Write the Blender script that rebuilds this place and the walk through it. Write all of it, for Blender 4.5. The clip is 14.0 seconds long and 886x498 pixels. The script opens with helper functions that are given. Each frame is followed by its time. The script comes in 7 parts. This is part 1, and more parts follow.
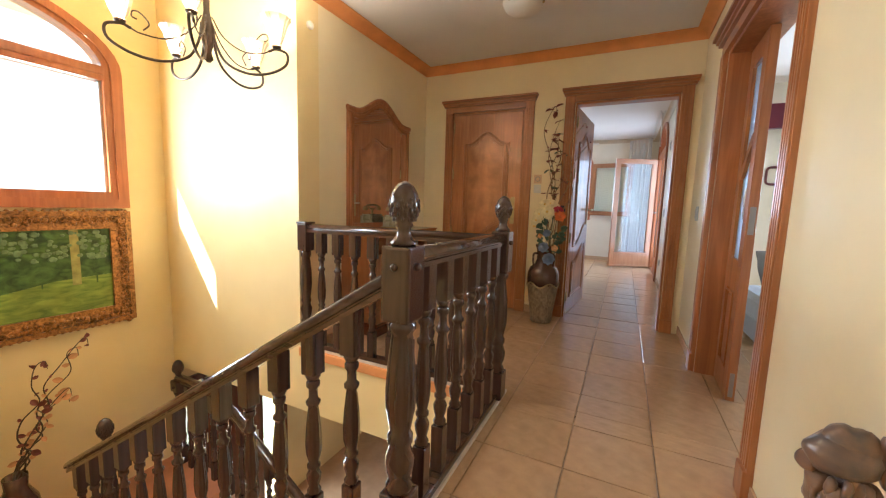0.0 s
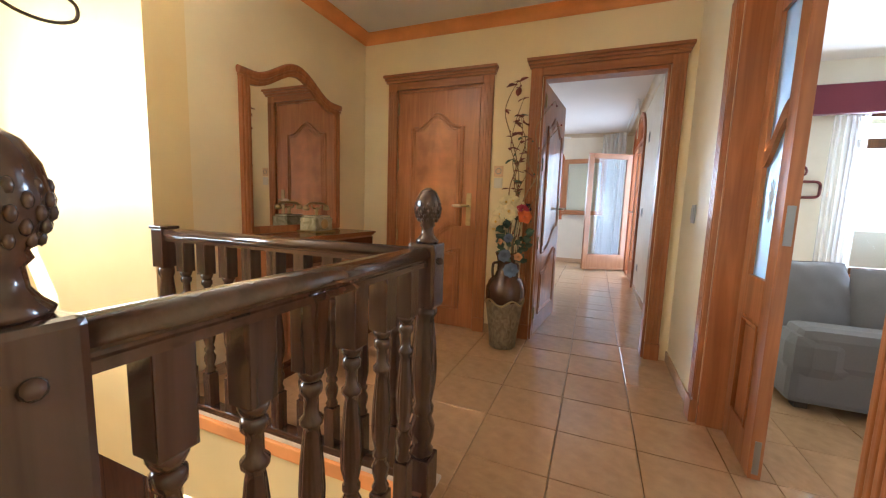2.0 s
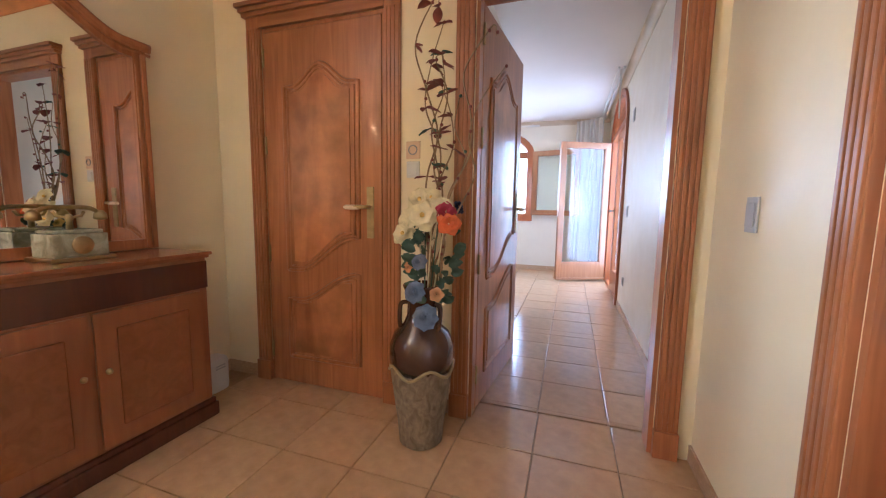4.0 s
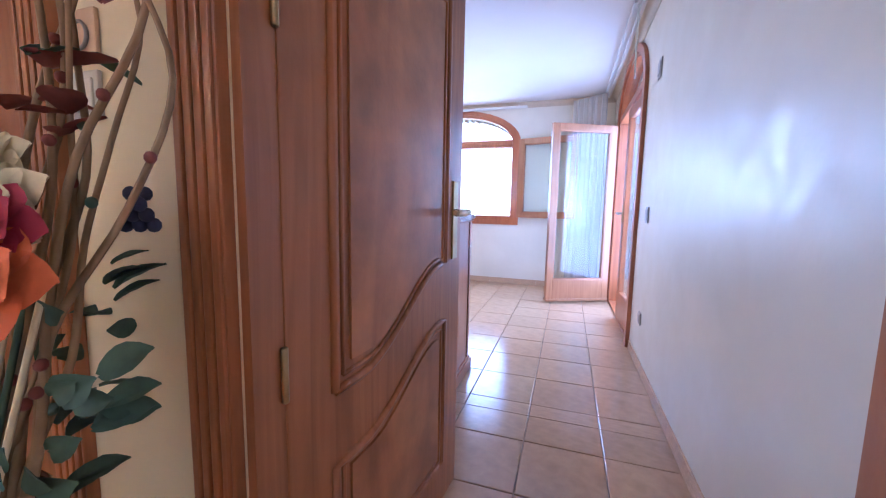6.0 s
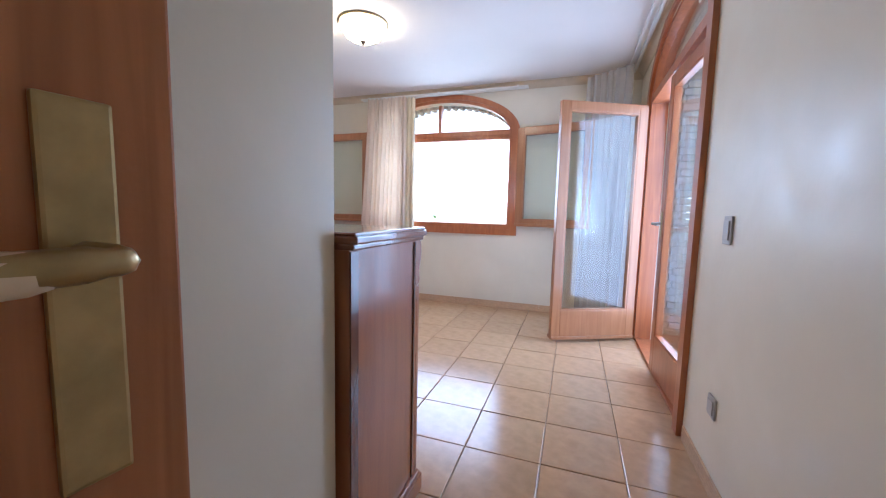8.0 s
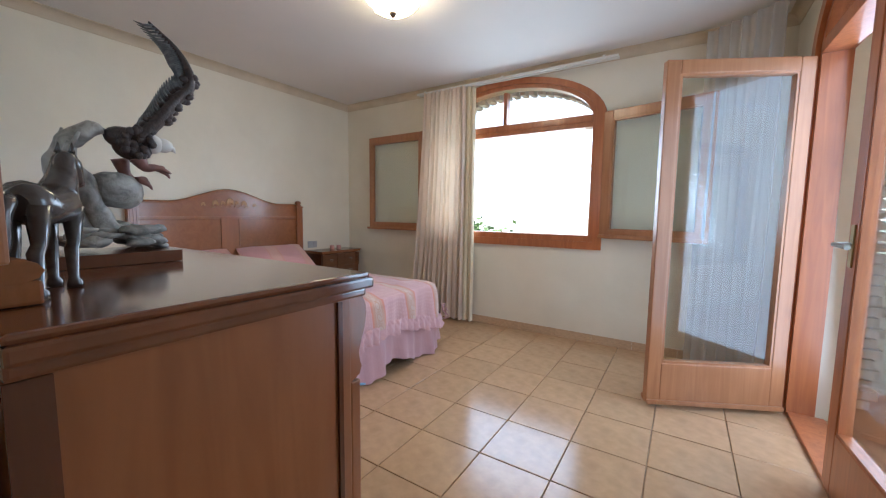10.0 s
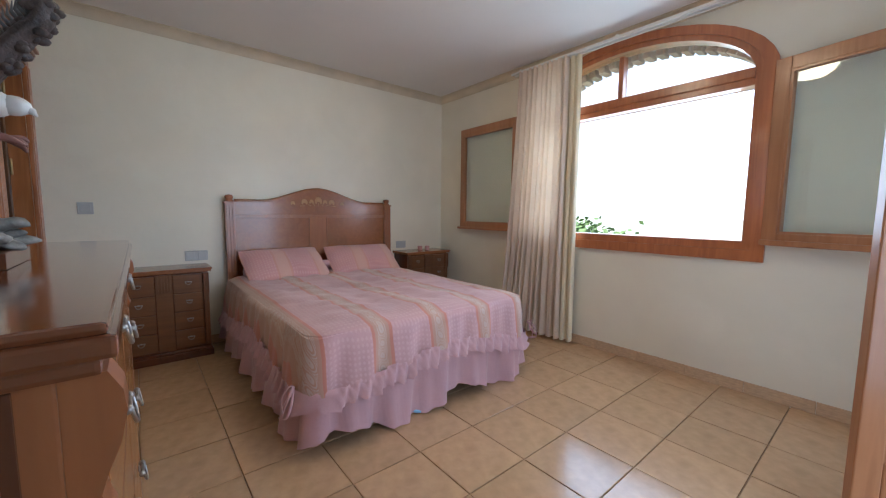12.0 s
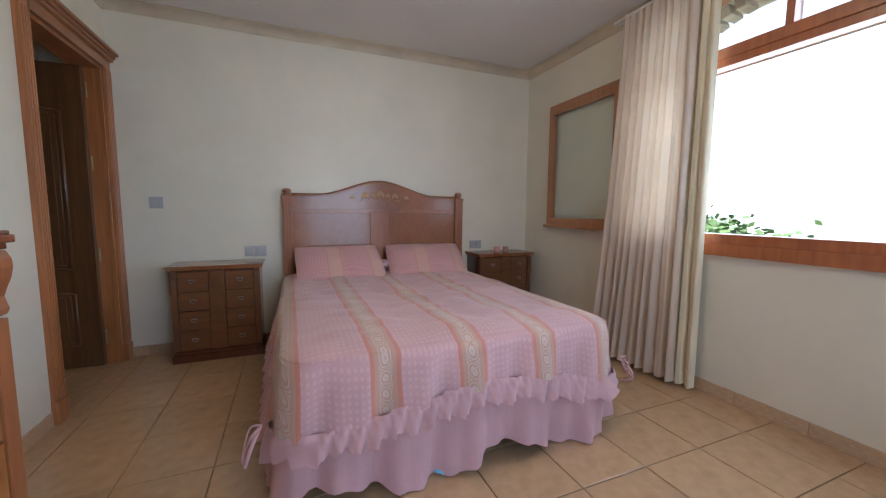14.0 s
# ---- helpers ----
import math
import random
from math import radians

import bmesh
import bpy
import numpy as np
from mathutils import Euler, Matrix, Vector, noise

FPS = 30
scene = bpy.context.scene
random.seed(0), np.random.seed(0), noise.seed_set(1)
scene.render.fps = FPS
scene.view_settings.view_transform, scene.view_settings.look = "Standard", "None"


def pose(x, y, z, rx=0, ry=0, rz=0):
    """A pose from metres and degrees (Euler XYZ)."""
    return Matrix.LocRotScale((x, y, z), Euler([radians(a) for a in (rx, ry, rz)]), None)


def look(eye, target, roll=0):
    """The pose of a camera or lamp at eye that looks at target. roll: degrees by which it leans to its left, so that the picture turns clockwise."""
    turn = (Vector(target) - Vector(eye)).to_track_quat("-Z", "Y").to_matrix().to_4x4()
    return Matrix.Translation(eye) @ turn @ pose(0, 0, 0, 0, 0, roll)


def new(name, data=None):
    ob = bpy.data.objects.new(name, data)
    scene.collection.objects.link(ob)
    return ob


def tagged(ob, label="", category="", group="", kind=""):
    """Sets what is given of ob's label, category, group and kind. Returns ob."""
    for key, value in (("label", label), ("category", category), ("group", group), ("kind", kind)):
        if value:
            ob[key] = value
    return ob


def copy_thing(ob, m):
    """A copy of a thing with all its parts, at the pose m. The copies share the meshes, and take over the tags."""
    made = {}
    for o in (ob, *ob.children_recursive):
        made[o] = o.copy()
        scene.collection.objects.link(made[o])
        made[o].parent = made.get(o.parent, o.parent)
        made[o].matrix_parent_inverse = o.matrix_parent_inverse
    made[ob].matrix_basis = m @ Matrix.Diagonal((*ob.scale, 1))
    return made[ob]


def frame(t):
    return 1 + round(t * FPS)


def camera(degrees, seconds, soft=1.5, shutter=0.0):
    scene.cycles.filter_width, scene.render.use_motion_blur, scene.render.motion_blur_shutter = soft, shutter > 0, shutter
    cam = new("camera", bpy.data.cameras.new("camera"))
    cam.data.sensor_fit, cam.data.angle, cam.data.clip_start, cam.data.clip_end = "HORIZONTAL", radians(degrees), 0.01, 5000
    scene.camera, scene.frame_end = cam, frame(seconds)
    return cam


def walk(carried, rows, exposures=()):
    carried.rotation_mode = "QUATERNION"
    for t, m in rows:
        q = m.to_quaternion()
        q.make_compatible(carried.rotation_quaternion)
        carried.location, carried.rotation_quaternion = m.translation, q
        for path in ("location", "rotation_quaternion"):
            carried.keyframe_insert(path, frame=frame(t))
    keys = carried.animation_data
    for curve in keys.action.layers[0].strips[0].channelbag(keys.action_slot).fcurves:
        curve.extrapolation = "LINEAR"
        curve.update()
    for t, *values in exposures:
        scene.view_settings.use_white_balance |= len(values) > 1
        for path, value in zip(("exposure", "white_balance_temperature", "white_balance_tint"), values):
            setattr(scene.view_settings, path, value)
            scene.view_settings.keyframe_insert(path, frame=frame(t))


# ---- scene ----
cam = camera(99.8, 14.0, soft=1.2)
PATH = [
    (0, (0.425, -0.272, 1.055), (-0.438, 1.517, 0.825), 1.8),
    (0.5, (0.41, -0.148, 1.06), (-0.455, 1.641, 0.831), 1.8),
    (1, (0.372, 0.027, 1.055), (-0.469, 1.826, 0.821), 1.7),
    (1.5, (0.362, 0.235, 1.059), (-0.421, 2.06, 0.826), 1.8),
    (2, (0.372, 0.492, 1.06), (-0.371, 2.334, 0.826), 1.9),
    (2.5, (0.364, 0.776, 1.069), (-0.355, 2.627, 0.828), 1.9),
    (2.7, (0.353, 0.905, 1.066), (-0.349, 2.762, 0.822), 1.9),
    (4.8, (0.399, 2.273, 1.064), (-0.216, 4.164, 0.849), 0.9),
    (5, (0.393, 2.414, 1.08), (-0.219, 4.305, 0.856), 1.1),
    (5.5, (0.394, 2.734, 1.073), (-0.22, 4.624, 0.852), 1.2),
    (6, (0.407, 3.053, 1.074), (-0.217, 4.94, 0.853), 1.1),
    (6.5, (0.412, 3.353, 1.072), (-0.213, 5.241, 0.858), 1.1),
    (7, (0.371, 3.624, 1.074), (-0.245, 5.515, 0.859), 1.4),
    (7.2, (0.362, 3.731, 1.079), (-0.254, 5.622, 0.871), 1.4),
    (9.3, (0.343, 4.703, 1.125), (-0.505, 6.504, 0.929), 1.0),
    (9.5, (0.342, 4.763, 1.134), (-0.555, 6.54, 0.937), 0.9),
    (10, (0.346, 4.907, 1.154), (-0.732, 6.581, 0.965), 0.7),
    (10.5, (0.353, 5.027, 1.162), (-0.908, 6.568, 0.973), 0.5),
    (11, (0.324, 5.184, 1.136), (-1.039, 6.635, 0.947), 0.5),
    (11.5, (0.282, 5.325, 1.141), (-1.165, 6.692, 0.946), 0.5),
    (12, (0.251, 5.465, 1.133), (-1.289, 6.726, 0.941), 0.5),
    (12.5, (0.219, 5.603, 1.116), (-1.434, 6.713, 0.934), 0.5),
    (13, (0.175, 5.741, 1.12), (-1.568, 6.704, 0.932), 0.5),
    (13.5, (0.072, 5.9, 1.085), (-1.727, 6.752, 0.89), 0.4),
    (14, (-0.047, 6.09, 1.091), (-1.887, 6.847, 0.893), 0.4),
]
EXPOSURE = [(0.0, 2.22, 5350, 11), (1.5, 2.36, 5350, 11), (2.7, 2.5, 5300, 11), (5.0, 2.9, 4500, 24), (6.5, 2.64, 4250, 26), (7.2, 2.45, 4500, 22), (9.5, 1.85, 5400, 10), (14.0, 1.66, 5250, 10)]
walk(cam, [(t, look(eye, target, roll)) for t, eye, target, roll in PATH], EXPOSURE)
SKY, SUN = 0.15, 4.5
W_STAIR, W_BED, W_BALC, W_LIV, W_LOW, W_BULB = 20, 7.8, 9.6, 46, 9, 3.8

# ---- world, sun, large lights ----
world = bpy.data.worlds.new("sky")
scene.world = world
world.use_nodes = True
wn = world.node_tree
sky = wn.nodes.new("ShaderNodeTexSky")
sky.sky_type = "NISHITA"
sky.sun_disc = False
sky.sun_elevation = radians(29.7)
sky.sun_rotation = radians(203)
haze = wn.nodes.new("ShaderNodeHueSaturation")
haze.inputs["Saturation"].default_value = 0.45
haze.inputs["Value"].default_value = 1.35
wn.links.new(sky.outputs[0], haze.inputs["Color"])
wn.links.new(haze.outputs[0], wn.nodes["Background"].inputs[0])
wn.nodes["Background"].inputs[1].default_value = SKY

SUN_WAY = Vector((0.42, 1.0, -0.618))
sun = new("sun", bpy.data.lights.new("sun", "SUN"))
sun.data.energy = SUN
sun.data.angle = radians(0.6)
sun.data.color = (1.0, 0.93, 0.82)
sun.matrix_basis = look((0, 0, 0), SUN_WAY)


G0 = -2.77


def area_lamp(name, eye, target, w, h, watts, colour=(0.86, 0.93, 1.0)):
    lamp = new(name, bpy.data.lights.new(name, "AREA"))
    lamp.data.shape, lamp.data.size, lamp.data.size_y = "RECTANGLE", w, h
    lamp.data.energy, lamp.data.color = watts, colour
    lamp.matrix_basis = look(eye, target)
    return lamp


area_lamp("skylight_stair_window", (-3.33, 0.43, 1.62), (0, 0.43, 1.2), 1.5, 1.2, W_STAIR, (1.0, 0.95, 0.86))
area_lamp("skylight_bedroom_window", (-1.21, 8.52, 1.6), (-1.21, 5, 1.3), 1.5, 1.2, W_BED, (0.76, 0.87, 1.0))
area_lamp("skylight_balcony_door", (1.13, 7.05, 1.18), (-2, 6.8, 1.0), 1.3, 1.95, W_BALC, (0.70, 0.83, 1.0))
area_lamp("skylight_living_window", (3.4, 5.55, 1.45), (2.6, 2, 1.0), 1.4, 1.4, W_LIV, (0.78, 0.89, 1.0))

area_lamp("skylight_lower_window", (-3.36, 2.72, G0 + 1.1), (-1.5, 2.9, G0 + 0.8), 0.3, 1.7, W_LOW)


def bulb(name, at, watts, radius=0.03, colour=(1.0, 0.78, 0.5)):
    lamp = new(name, bpy.data.lights.new(name, "POINT"))
    lamp.data.energy, lamp.data.shadow_soft_size, lamp.data.color = watts, radius, colour
    lamp.location = at
    return lamp


for k in range(5):
    a = radians(30 + 72 * k)
    bulb("chandelier_bulb", (-1.65 + 0.357 * math.cos(a), 1.06 + 0.357 * math.sin(a), 1.995), W_BULB, 0.02, (1.0, 0.80, 0.52))


# ---- materials ----
def material(name, base, rough=0.5, metal=0.0, grain=0.0, grain_scale=(8, 8, 8), dark=None, stain=0.0, stain_scale=1.5,
             bump=0.0, bump_scale=60, coat=0.0, vary=0.0, spec=0.5, emit=0.0, sheen_patches=0.0):
    m = bpy.data.materials.new(name)
    m.use_nodes = True
    nt = m.node_tree
    b = nt.nodes["Principled BSDF"]
    b.inputs["Roughness"].default_value = rough
    b.inputs["Metallic"].default_value = metal
    b.inputs["Coat Weight"].default_value = coat
    b.inputs["Coat Roughness"].default_value = 0.12
    b.inputs["Specular IOR Level"].default_value = spec
    tc = nt.nodes.new("ShaderNodeTexCoord")
    col = nt.nodes.new("ShaderNodeRGB")
    col.outputs[0].default_value = (*base, 1)
    out = col.outputs[0]
    if grain:
        mp = nt.nodes.new("ShaderNodeMapping")
        mp.inputs["Scale"].default_value = grain_scale
        nt.links.new(tc.outputs["Object"], mp.inputs[0])
        n = nt.nodes.new("ShaderNodeTexNoise")
        n.inputs["Scale"].default_value = 1.0
        n.inputs["Detail"].default_value = 6
        n.inputs["Distortion"].default_value = 1.2
        nt.links.new(mp.outputs[0], n.inputs["Vector"])
        rr = nt.nodes.new("ShaderNodeMapRange")
        rr.inputs[1].default_value, rr.inputs[2].default_value = 0.32, 0.68
        nt.links.new(n.outputs[0], rr.inputs[0])
        mul = nt.nodes.new("ShaderNodeMath")
        mul.operation = "MULTIPLY"
        mul.inputs[1].default_value = grain
        nt.links.new(rr.outputs[0], mul.inputs[0])
        mx = nt.nodes.new("ShaderNodeMix")
        mx.data_type = "RGBA"
        nt.links.new(mul.outputs[0], mx.inputs[0])
        nt.links.new(out, mx.inputs[6])
        mx.inputs[7].default_value = (*(dark or [c * 0.5 for c in base]), 1)
        out = mx.outputs[2]
    if stain:
        n = nt.nodes.new("ShaderNodeTexNoise")
        n.inputs["Scale"].default_value = stain_scale
        n.inputs["Detail"].default_value = 5
        nt.links.new(tc.outputs["Object"], n.inputs["Vector"])
        hs = nt.nodes.new("ShaderNodeHueSaturation")
        mr = nt.nodes.new("ShaderNodeMapRange")
        mr.inputs[1].default_value, mr.inputs[2].default_value = 0.3, 0.7
        mr.inputs[3].default_value, mr.inputs[4].default_value = 1 - stain, 1 + stain
        nt.links.new(n.outputs[0], mr.inputs[0])
        nt.links.new(mr.outputs[0], hs.inputs["Value"])
        nt.links.new(out, hs.inputs["Color"])
        out = hs.outputs[0]
    if vary:
        oi = nt.nodes.new("ShaderNodeObjectInfo")
        mr = nt.nodes.new("ShaderNodeMapRange")
        mr.inputs[3].default_value, mr.inputs[4].default_value = 1 - vary, 1 + vary
        nt.links.new(oi.outputs["Random"], mr.inputs[0])
        hs = nt.nodes.new("ShaderNodeHueSaturation")
        nt.links.new(mr.outputs[0], hs.inputs["Value"])
        nt.links.new(out, hs.inputs["Color"])
        out = hs.outputs[0]
    nt.links.new(out, b.inputs["Base Color"])
    if bump:
        n = nt.nodes.new("ShaderNodeTexNoise")
        n.inputs["Scale"].default_value = bump_scale
        n.inputs["Detail"].default_value = 4
        nt.links.new(tc.outputs["Object"], n.inputs["Vector"])
        bp = nt.nodes.new("ShaderNodeBump")
        bp.inputs["Strength"].default_value = bump
        bp.inputs["Distance"].default_value = 0.004
        nt.links.new(n.outputs[0], bp.inputs["Height"])
        nt.links.new(bp.outputs[0], b.inputs["Normal"])
    if sheen_patches:
        n = nt.nodes.new("ShaderNodeTexNoise")
        n.inputs["Scale"].default_value = 6.5
        n.inputs["Detail"].default_value = 3
        nt.links.new(tc.outputs["Object"], n.inputs["Vector"])
        mr = nt.nodes.new("ShaderNodeMapRange")
        mr.inputs[1].default_value, mr.inputs[2].default_value = 0.25, 0.75
        mr.inputs[3].default_value, mr.inputs[4].default_value = rough - sheen_patches, rough + sheen_patches
        nt.links.new(n.outputs[0], mr.inputs[0])
        nt.links.new(mr.outputs[0], b.inputs["Roughness"])
    if emit:
        b.inputs["Emission Color"].default_value = (*base, 1)
        b.inputs["Emission Strength"].default_value = emit
    return m


def wood(name, base, dark, rough=0.35, grain=0.8, axis="z", coat=0.25, fine=26, stain=0.12, stain_scale=2.2):
    s = {"z": (fine, fine, 1.6), "x": (1.6, fine, fine), "y": (fine, 1.6, fine)}[axis]
    return material(name, base, rough, grain=grain, grain_scale=s, dark=dark, stain=stain, stain_scale=stain_scale, bump=0.08, bump_scale=90, coat=coat)


YELLOW = material("yellow_wall_paint", (0.82, 0.64, 0.30), 0.42, grain=0.35, grain_scale=(2.2, 2.2, 2.2), dark=(0.84, 0.71, 0.42), stain=0.06, bump=0.3, bump_scale=9, sheen_patches=0.1)
PALE_YELLOW = material("pale_yellow_wall_paint", (0.86, 0.745, 0.49), 0.45, grain=0.4, grain_scale=(2.2, 2.2, 2.2), dark=(0.84, 0.705, 0.43), stain=0.06, bump=0.3, bump_scale=9, sheen_patches=0.12)
CREAM = material("cream_wall_paint", (0.79, 0.73, 0.59), 0.40, grain=0.5, grain_scale=(2.5, 2.5, 2.5), dark=(0.74, 0.67, 0.525), stain=0.05, bump=0.7, bump_scale=7, sheen_patches=0.12)
WHITE = material("white_ceiling_paint", (0.76, 0.715, 0.65), 0.7, stain=0.03, bump=0.1, bump_scale=25)
GREY_CEIL = material("warm_ceiling_paint", (0.76, 0.75, 0.74), 0.7, stain=0.04, bump=0.1, bump_scale=25)
ORANGE_TRIM = material("orange_painted_plaster", (0.74, 0.31, 0.09), 0.6, stain=0.12, stain_scale=5, bump=0.15, bump_scale=30)
BUFF_TRIM = material("buff_painted_plaster", (0.60, 0.50, 0.35), 0.6, stain=0.1, stain_scale=5, bump=0.15, bump_scale=30)
TILE = material("beige_ceramic_tile", (0.53, 0.338, 0.182), 0.17, grain=0.5, grain_scale=(5, 5, 5), dark=(0.45, 0.275, 0.142), stain=0.08, stain_scale=6, bump=0.10, bump_scale=14, vary=0.05, spec=0.55)
SKIRT_TILE = material("tan_ceramic_skirting", (0.56, 0.38, 0.23), 0.25, stain=0.12, stain_scale=9, bump=0.05, vary=0.06)
GROUT = material("brown_grout", (0.40, 0.285, 0.18), 0.8, stain=0.1, stain_scale=20)
TERRACOTTA = material("terracotta_tile", (0.52, 0.22, 0.11), 0.5, stain=0.15, stain_scale=6, bump=0.1, vary=0.08)
STONE = material("beige_stone_edge", (0.62, 0.52, 0.40), 0.4, stain=0.12, stain_scale=12, bump=0.1)
OAK = wood("honey_stained_wood", (0.46, 0.185, 0.064), (0.28, 0.098, 0.032), 0.32)
OAK_X = wood("honey_stained_wood_across", (0.40, 0.165, 0.058), (0.25, 0.09, 0.030), 0.32, axis="x")
OAK_PANEL = wood("honey_wood_panel", (0.50, 0.205, 0.072), (0.29, 0.10, 0.034), 0.28, fine=6, stain=0.26, stain_scale=7.0, coat=0.4)
# darker brown than OAK, for the leaf of door_4 and the frame of window_3
DARK_OAK = wood("dark_brown_wood", (0.155, 0.070, 0.025), (0.07, 0.03, 0.012), 0.3)
RAIL = wood("dark_stained_railing_wood", (0.070, 0.034, 0.023), (0.034, 0.016, 0.011), 0.17, coat=0.5, axis="z")
RAIL_X = wood("dark_stained_handrail_wood", (0.082, 0.038, 0.022), (0.040, 0.019, 0.011), 0.16, coat=0.6, axis="x")
FRAME = wood("orange_stained_window_wood", (0.46, 0.155, 0.050), (0.32, 0.095, 0.03), 0.35)
FRAME_L = wood("light_stained_window_wood", (0.41, 0.185, 0.078), (0.32, 0.130, 0.050), 0.35)
CHERRY = wood("cherry_furniture_wood", (0.33, 0.125, 0.044), (0.22, 0.075, 0.027), 0.25, grain=0.6, coat=0.4, axis="x", fine=18)
CHERRY_Z = wood("cherry_furniture_wood_upright", (0.37, 0.140, 0.050), (0.25, 0.085, 0.030), 0.28, grain=0.6, coat=0.4, fine=16)
CHERRY_DK = wood("dark_cherry_wood", (0.13, 0.042, 0.018), (0.08, 0.026, 0.012), 0.22, grain=0.6, coat=0.5, fine=18)
INLAY = material("maple_inlay", (0.46, 0.23, 0.075), 0.35, stain=0.1)
BRASS = material("antique_brass", (0.42, 0.33, 0.16), 0.35, 0.9, stain=0.15, stain_scale=30)
STEEL = material("satin_steel", (0.34, 0.33, 0.31), 0.28, 0.95)
GILT = material("antique_gilt", (0.58, 0.27, 0.07), 0.35, 0.4, grain=0.9, grain_scale=(38, 38, 38), dark=(0.10, 0.042, 0.014), bump=0.7, bump_scale=55)
IRON = material("bronzed_iron", (0.10, 0.072, 0.05), 0.4, 0.7, stain=0.2, stain_scale=20)
PLASTIC = material("off_white_plastic", (0.72, 0.70, 0.64), 0.4, stain=0.03)


def glass(name, tint=(1, 1, 1), rough=0.0, clear=0.9):
    m = bpy.data.materials.new(name)
    m.use_nodes = True
    nt = m.node_tree
    nt.nodes.remove(nt.nodes["Principled BSDF"])
    g = nt.nodes.new("ShaderNodeBsdfGlossy")
    g.inputs["Roughness"].default_value = 0.02
    t = nt.nodes.new("ShaderNodeBsdfTransparent")
    t.inputs[0].default_value = (*tint, 1)
    f = nt.nodes.new("ShaderNodeLayerWeight")
    f.inputs[0].default_value = 0.5
    pw = nt.nodes.new("ShaderNodeMath")
    pw.operation = "POWER"
    pw.inputs[1].default_value = 4.0
    nt.links.new(f.outputs["Facing"], pw.inputs[0])
    ma = nt.nodes.new("ShaderNodeMath")
    ma.operation = "MULTIPLY_ADD"
    ma.inputs[1].default_value, ma.inputs[2].default_value = 0.85, 0.05
    nt.links.new(pw.outputs[0], ma.inputs[0])
    mx = nt.nodes.new("ShaderNodeMixShader")
    nt.links.new(ma.outputs[0], mx.inputs[0])
    nt.links.new(t.outputs[0], mx.inputs[1])
    nt.links.new(g.outputs[0], mx.inputs[2])
    nt.links.new(mx.outputs[0], nt.nodes["Material Output"].inputs[0])
    return m


GLASS = glass("clear_glass", (0.94, 0.97, 0.96))
FROST = material("frosted_glass", (0.55, 0.70, 0.80), 0.35, spec=0.6)
FROST.node_tree.nodes["Principled BSDF"].inputs["Transmission Weight"].default_value = 0.75
MIRROR = material("mirror_glass", (0.86, 0.87, 0.86), 0.01, 1.0)


# ---- mesh helpers ----
def box(bm, x0, x1, y0, y1, z0, z1, bevel=0.0, m=None):
    vs = [bm.verts.new((x, y, z)) for x in (x0, x1) for y in (y0, y1) for z in (z0, z1)]
    fs = [bm.faces.new([vs[i] for i in q]) for q in ((0, 1, 3, 2), (4, 6, 7, 5), (0, 4, 5, 1), (2, 3, 7, 6), (0, 2, 6, 4), (1, 5, 7, 3))]
    if bevel:
        es = list({e for f in fs for e in f.edges})
        r = bmesh.ops.bevel(bm, geom=es, offset=bevel, segments=2, profile=0.6, affect="EDGES")
        vs = list({v for f in r["faces"] for v in f.verts} | {v for v in vs if v.is_valid})
    if m is not None:
        bmesh.ops.transform(bm, matrix=m, verts=[v for v in vs if v.is_valid])
    return vs


def boxes(*rows, bevel=0.0):
    bm = bmesh.new()
    for r in rows:
        box(bm, *r, bevel=bevel)
    return bm


def lathe(bm, prof, segs=20, at=(0, 0, 0), flutes=0, flute_range=(0, 0), depth=0.12, squash=(1, 1)):
    rings = []
    for r, z in prof:
        ring = []
        for i in range(segs):
            a = 2 * math.pi * i / segs
            k = 1.0
            if flutes and flute_range[0] <= z <= flute_range[1]:
                k = 1 - depth * (0.5 - 0.5 * math.cos(flutes * a))
            ring.append(bm.verts.new((at[0] + r * k * math.cos(a) * squash[0], at[1] + r * k * math.sin(a) * squash[1], at[2] + z)))
        rings.append(ring)
    for a, b in zip(rings, rings[1:]):
        for i in range(segs):
            f = bm.faces.new((a[i], a[(i + 1) % segs], b[(i + 1) % segs], b[i]))
            f.smooth = True
    bm.faces.new(rings[0][::-1])
    bm.faces.new(rings[-1])
    return rings


def tube(bm, pts, radii, segs=8, flat=1.0):
    pts = [Vector(p) for p in pts]
    if not isinstance(radii, (list, tuple)):
        radii = [radii] * len(pts)
    rings = []
    up = Vector((0, 0, 1))
    for i, p in enumerate(pts):
        d = (pts[min(i + 1, len(pts) - 1)] - pts[max(i - 1, 0)]).normalized()
        if abs(d.dot(up)) > 0.95:
            up = Vector((0, 1, 0)) if abs(d.y) < 0.9 else Vector((1, 0, 0))
        s = d.cross(up).normalized()
        u = s.cross(d).normalized()
        up = u
        rings.append([bm.verts.new(p + radii[i] * (math.cos(2 * math.pi * k / segs) * s + flat * math.sin(2 * math.pi * k / segs) * u)) for k in range(segs)])
    for a, b in zip(rings, rings[1:]):
        for k in range(segs):
            f = bm.faces.new((a[k], a[(k + 1) % segs], b[(k + 1) % segs], b[k]))
            f.smooth = True
    bm.faces.new(rings[0][::-1])
    bm.faces.new(rings[-1])


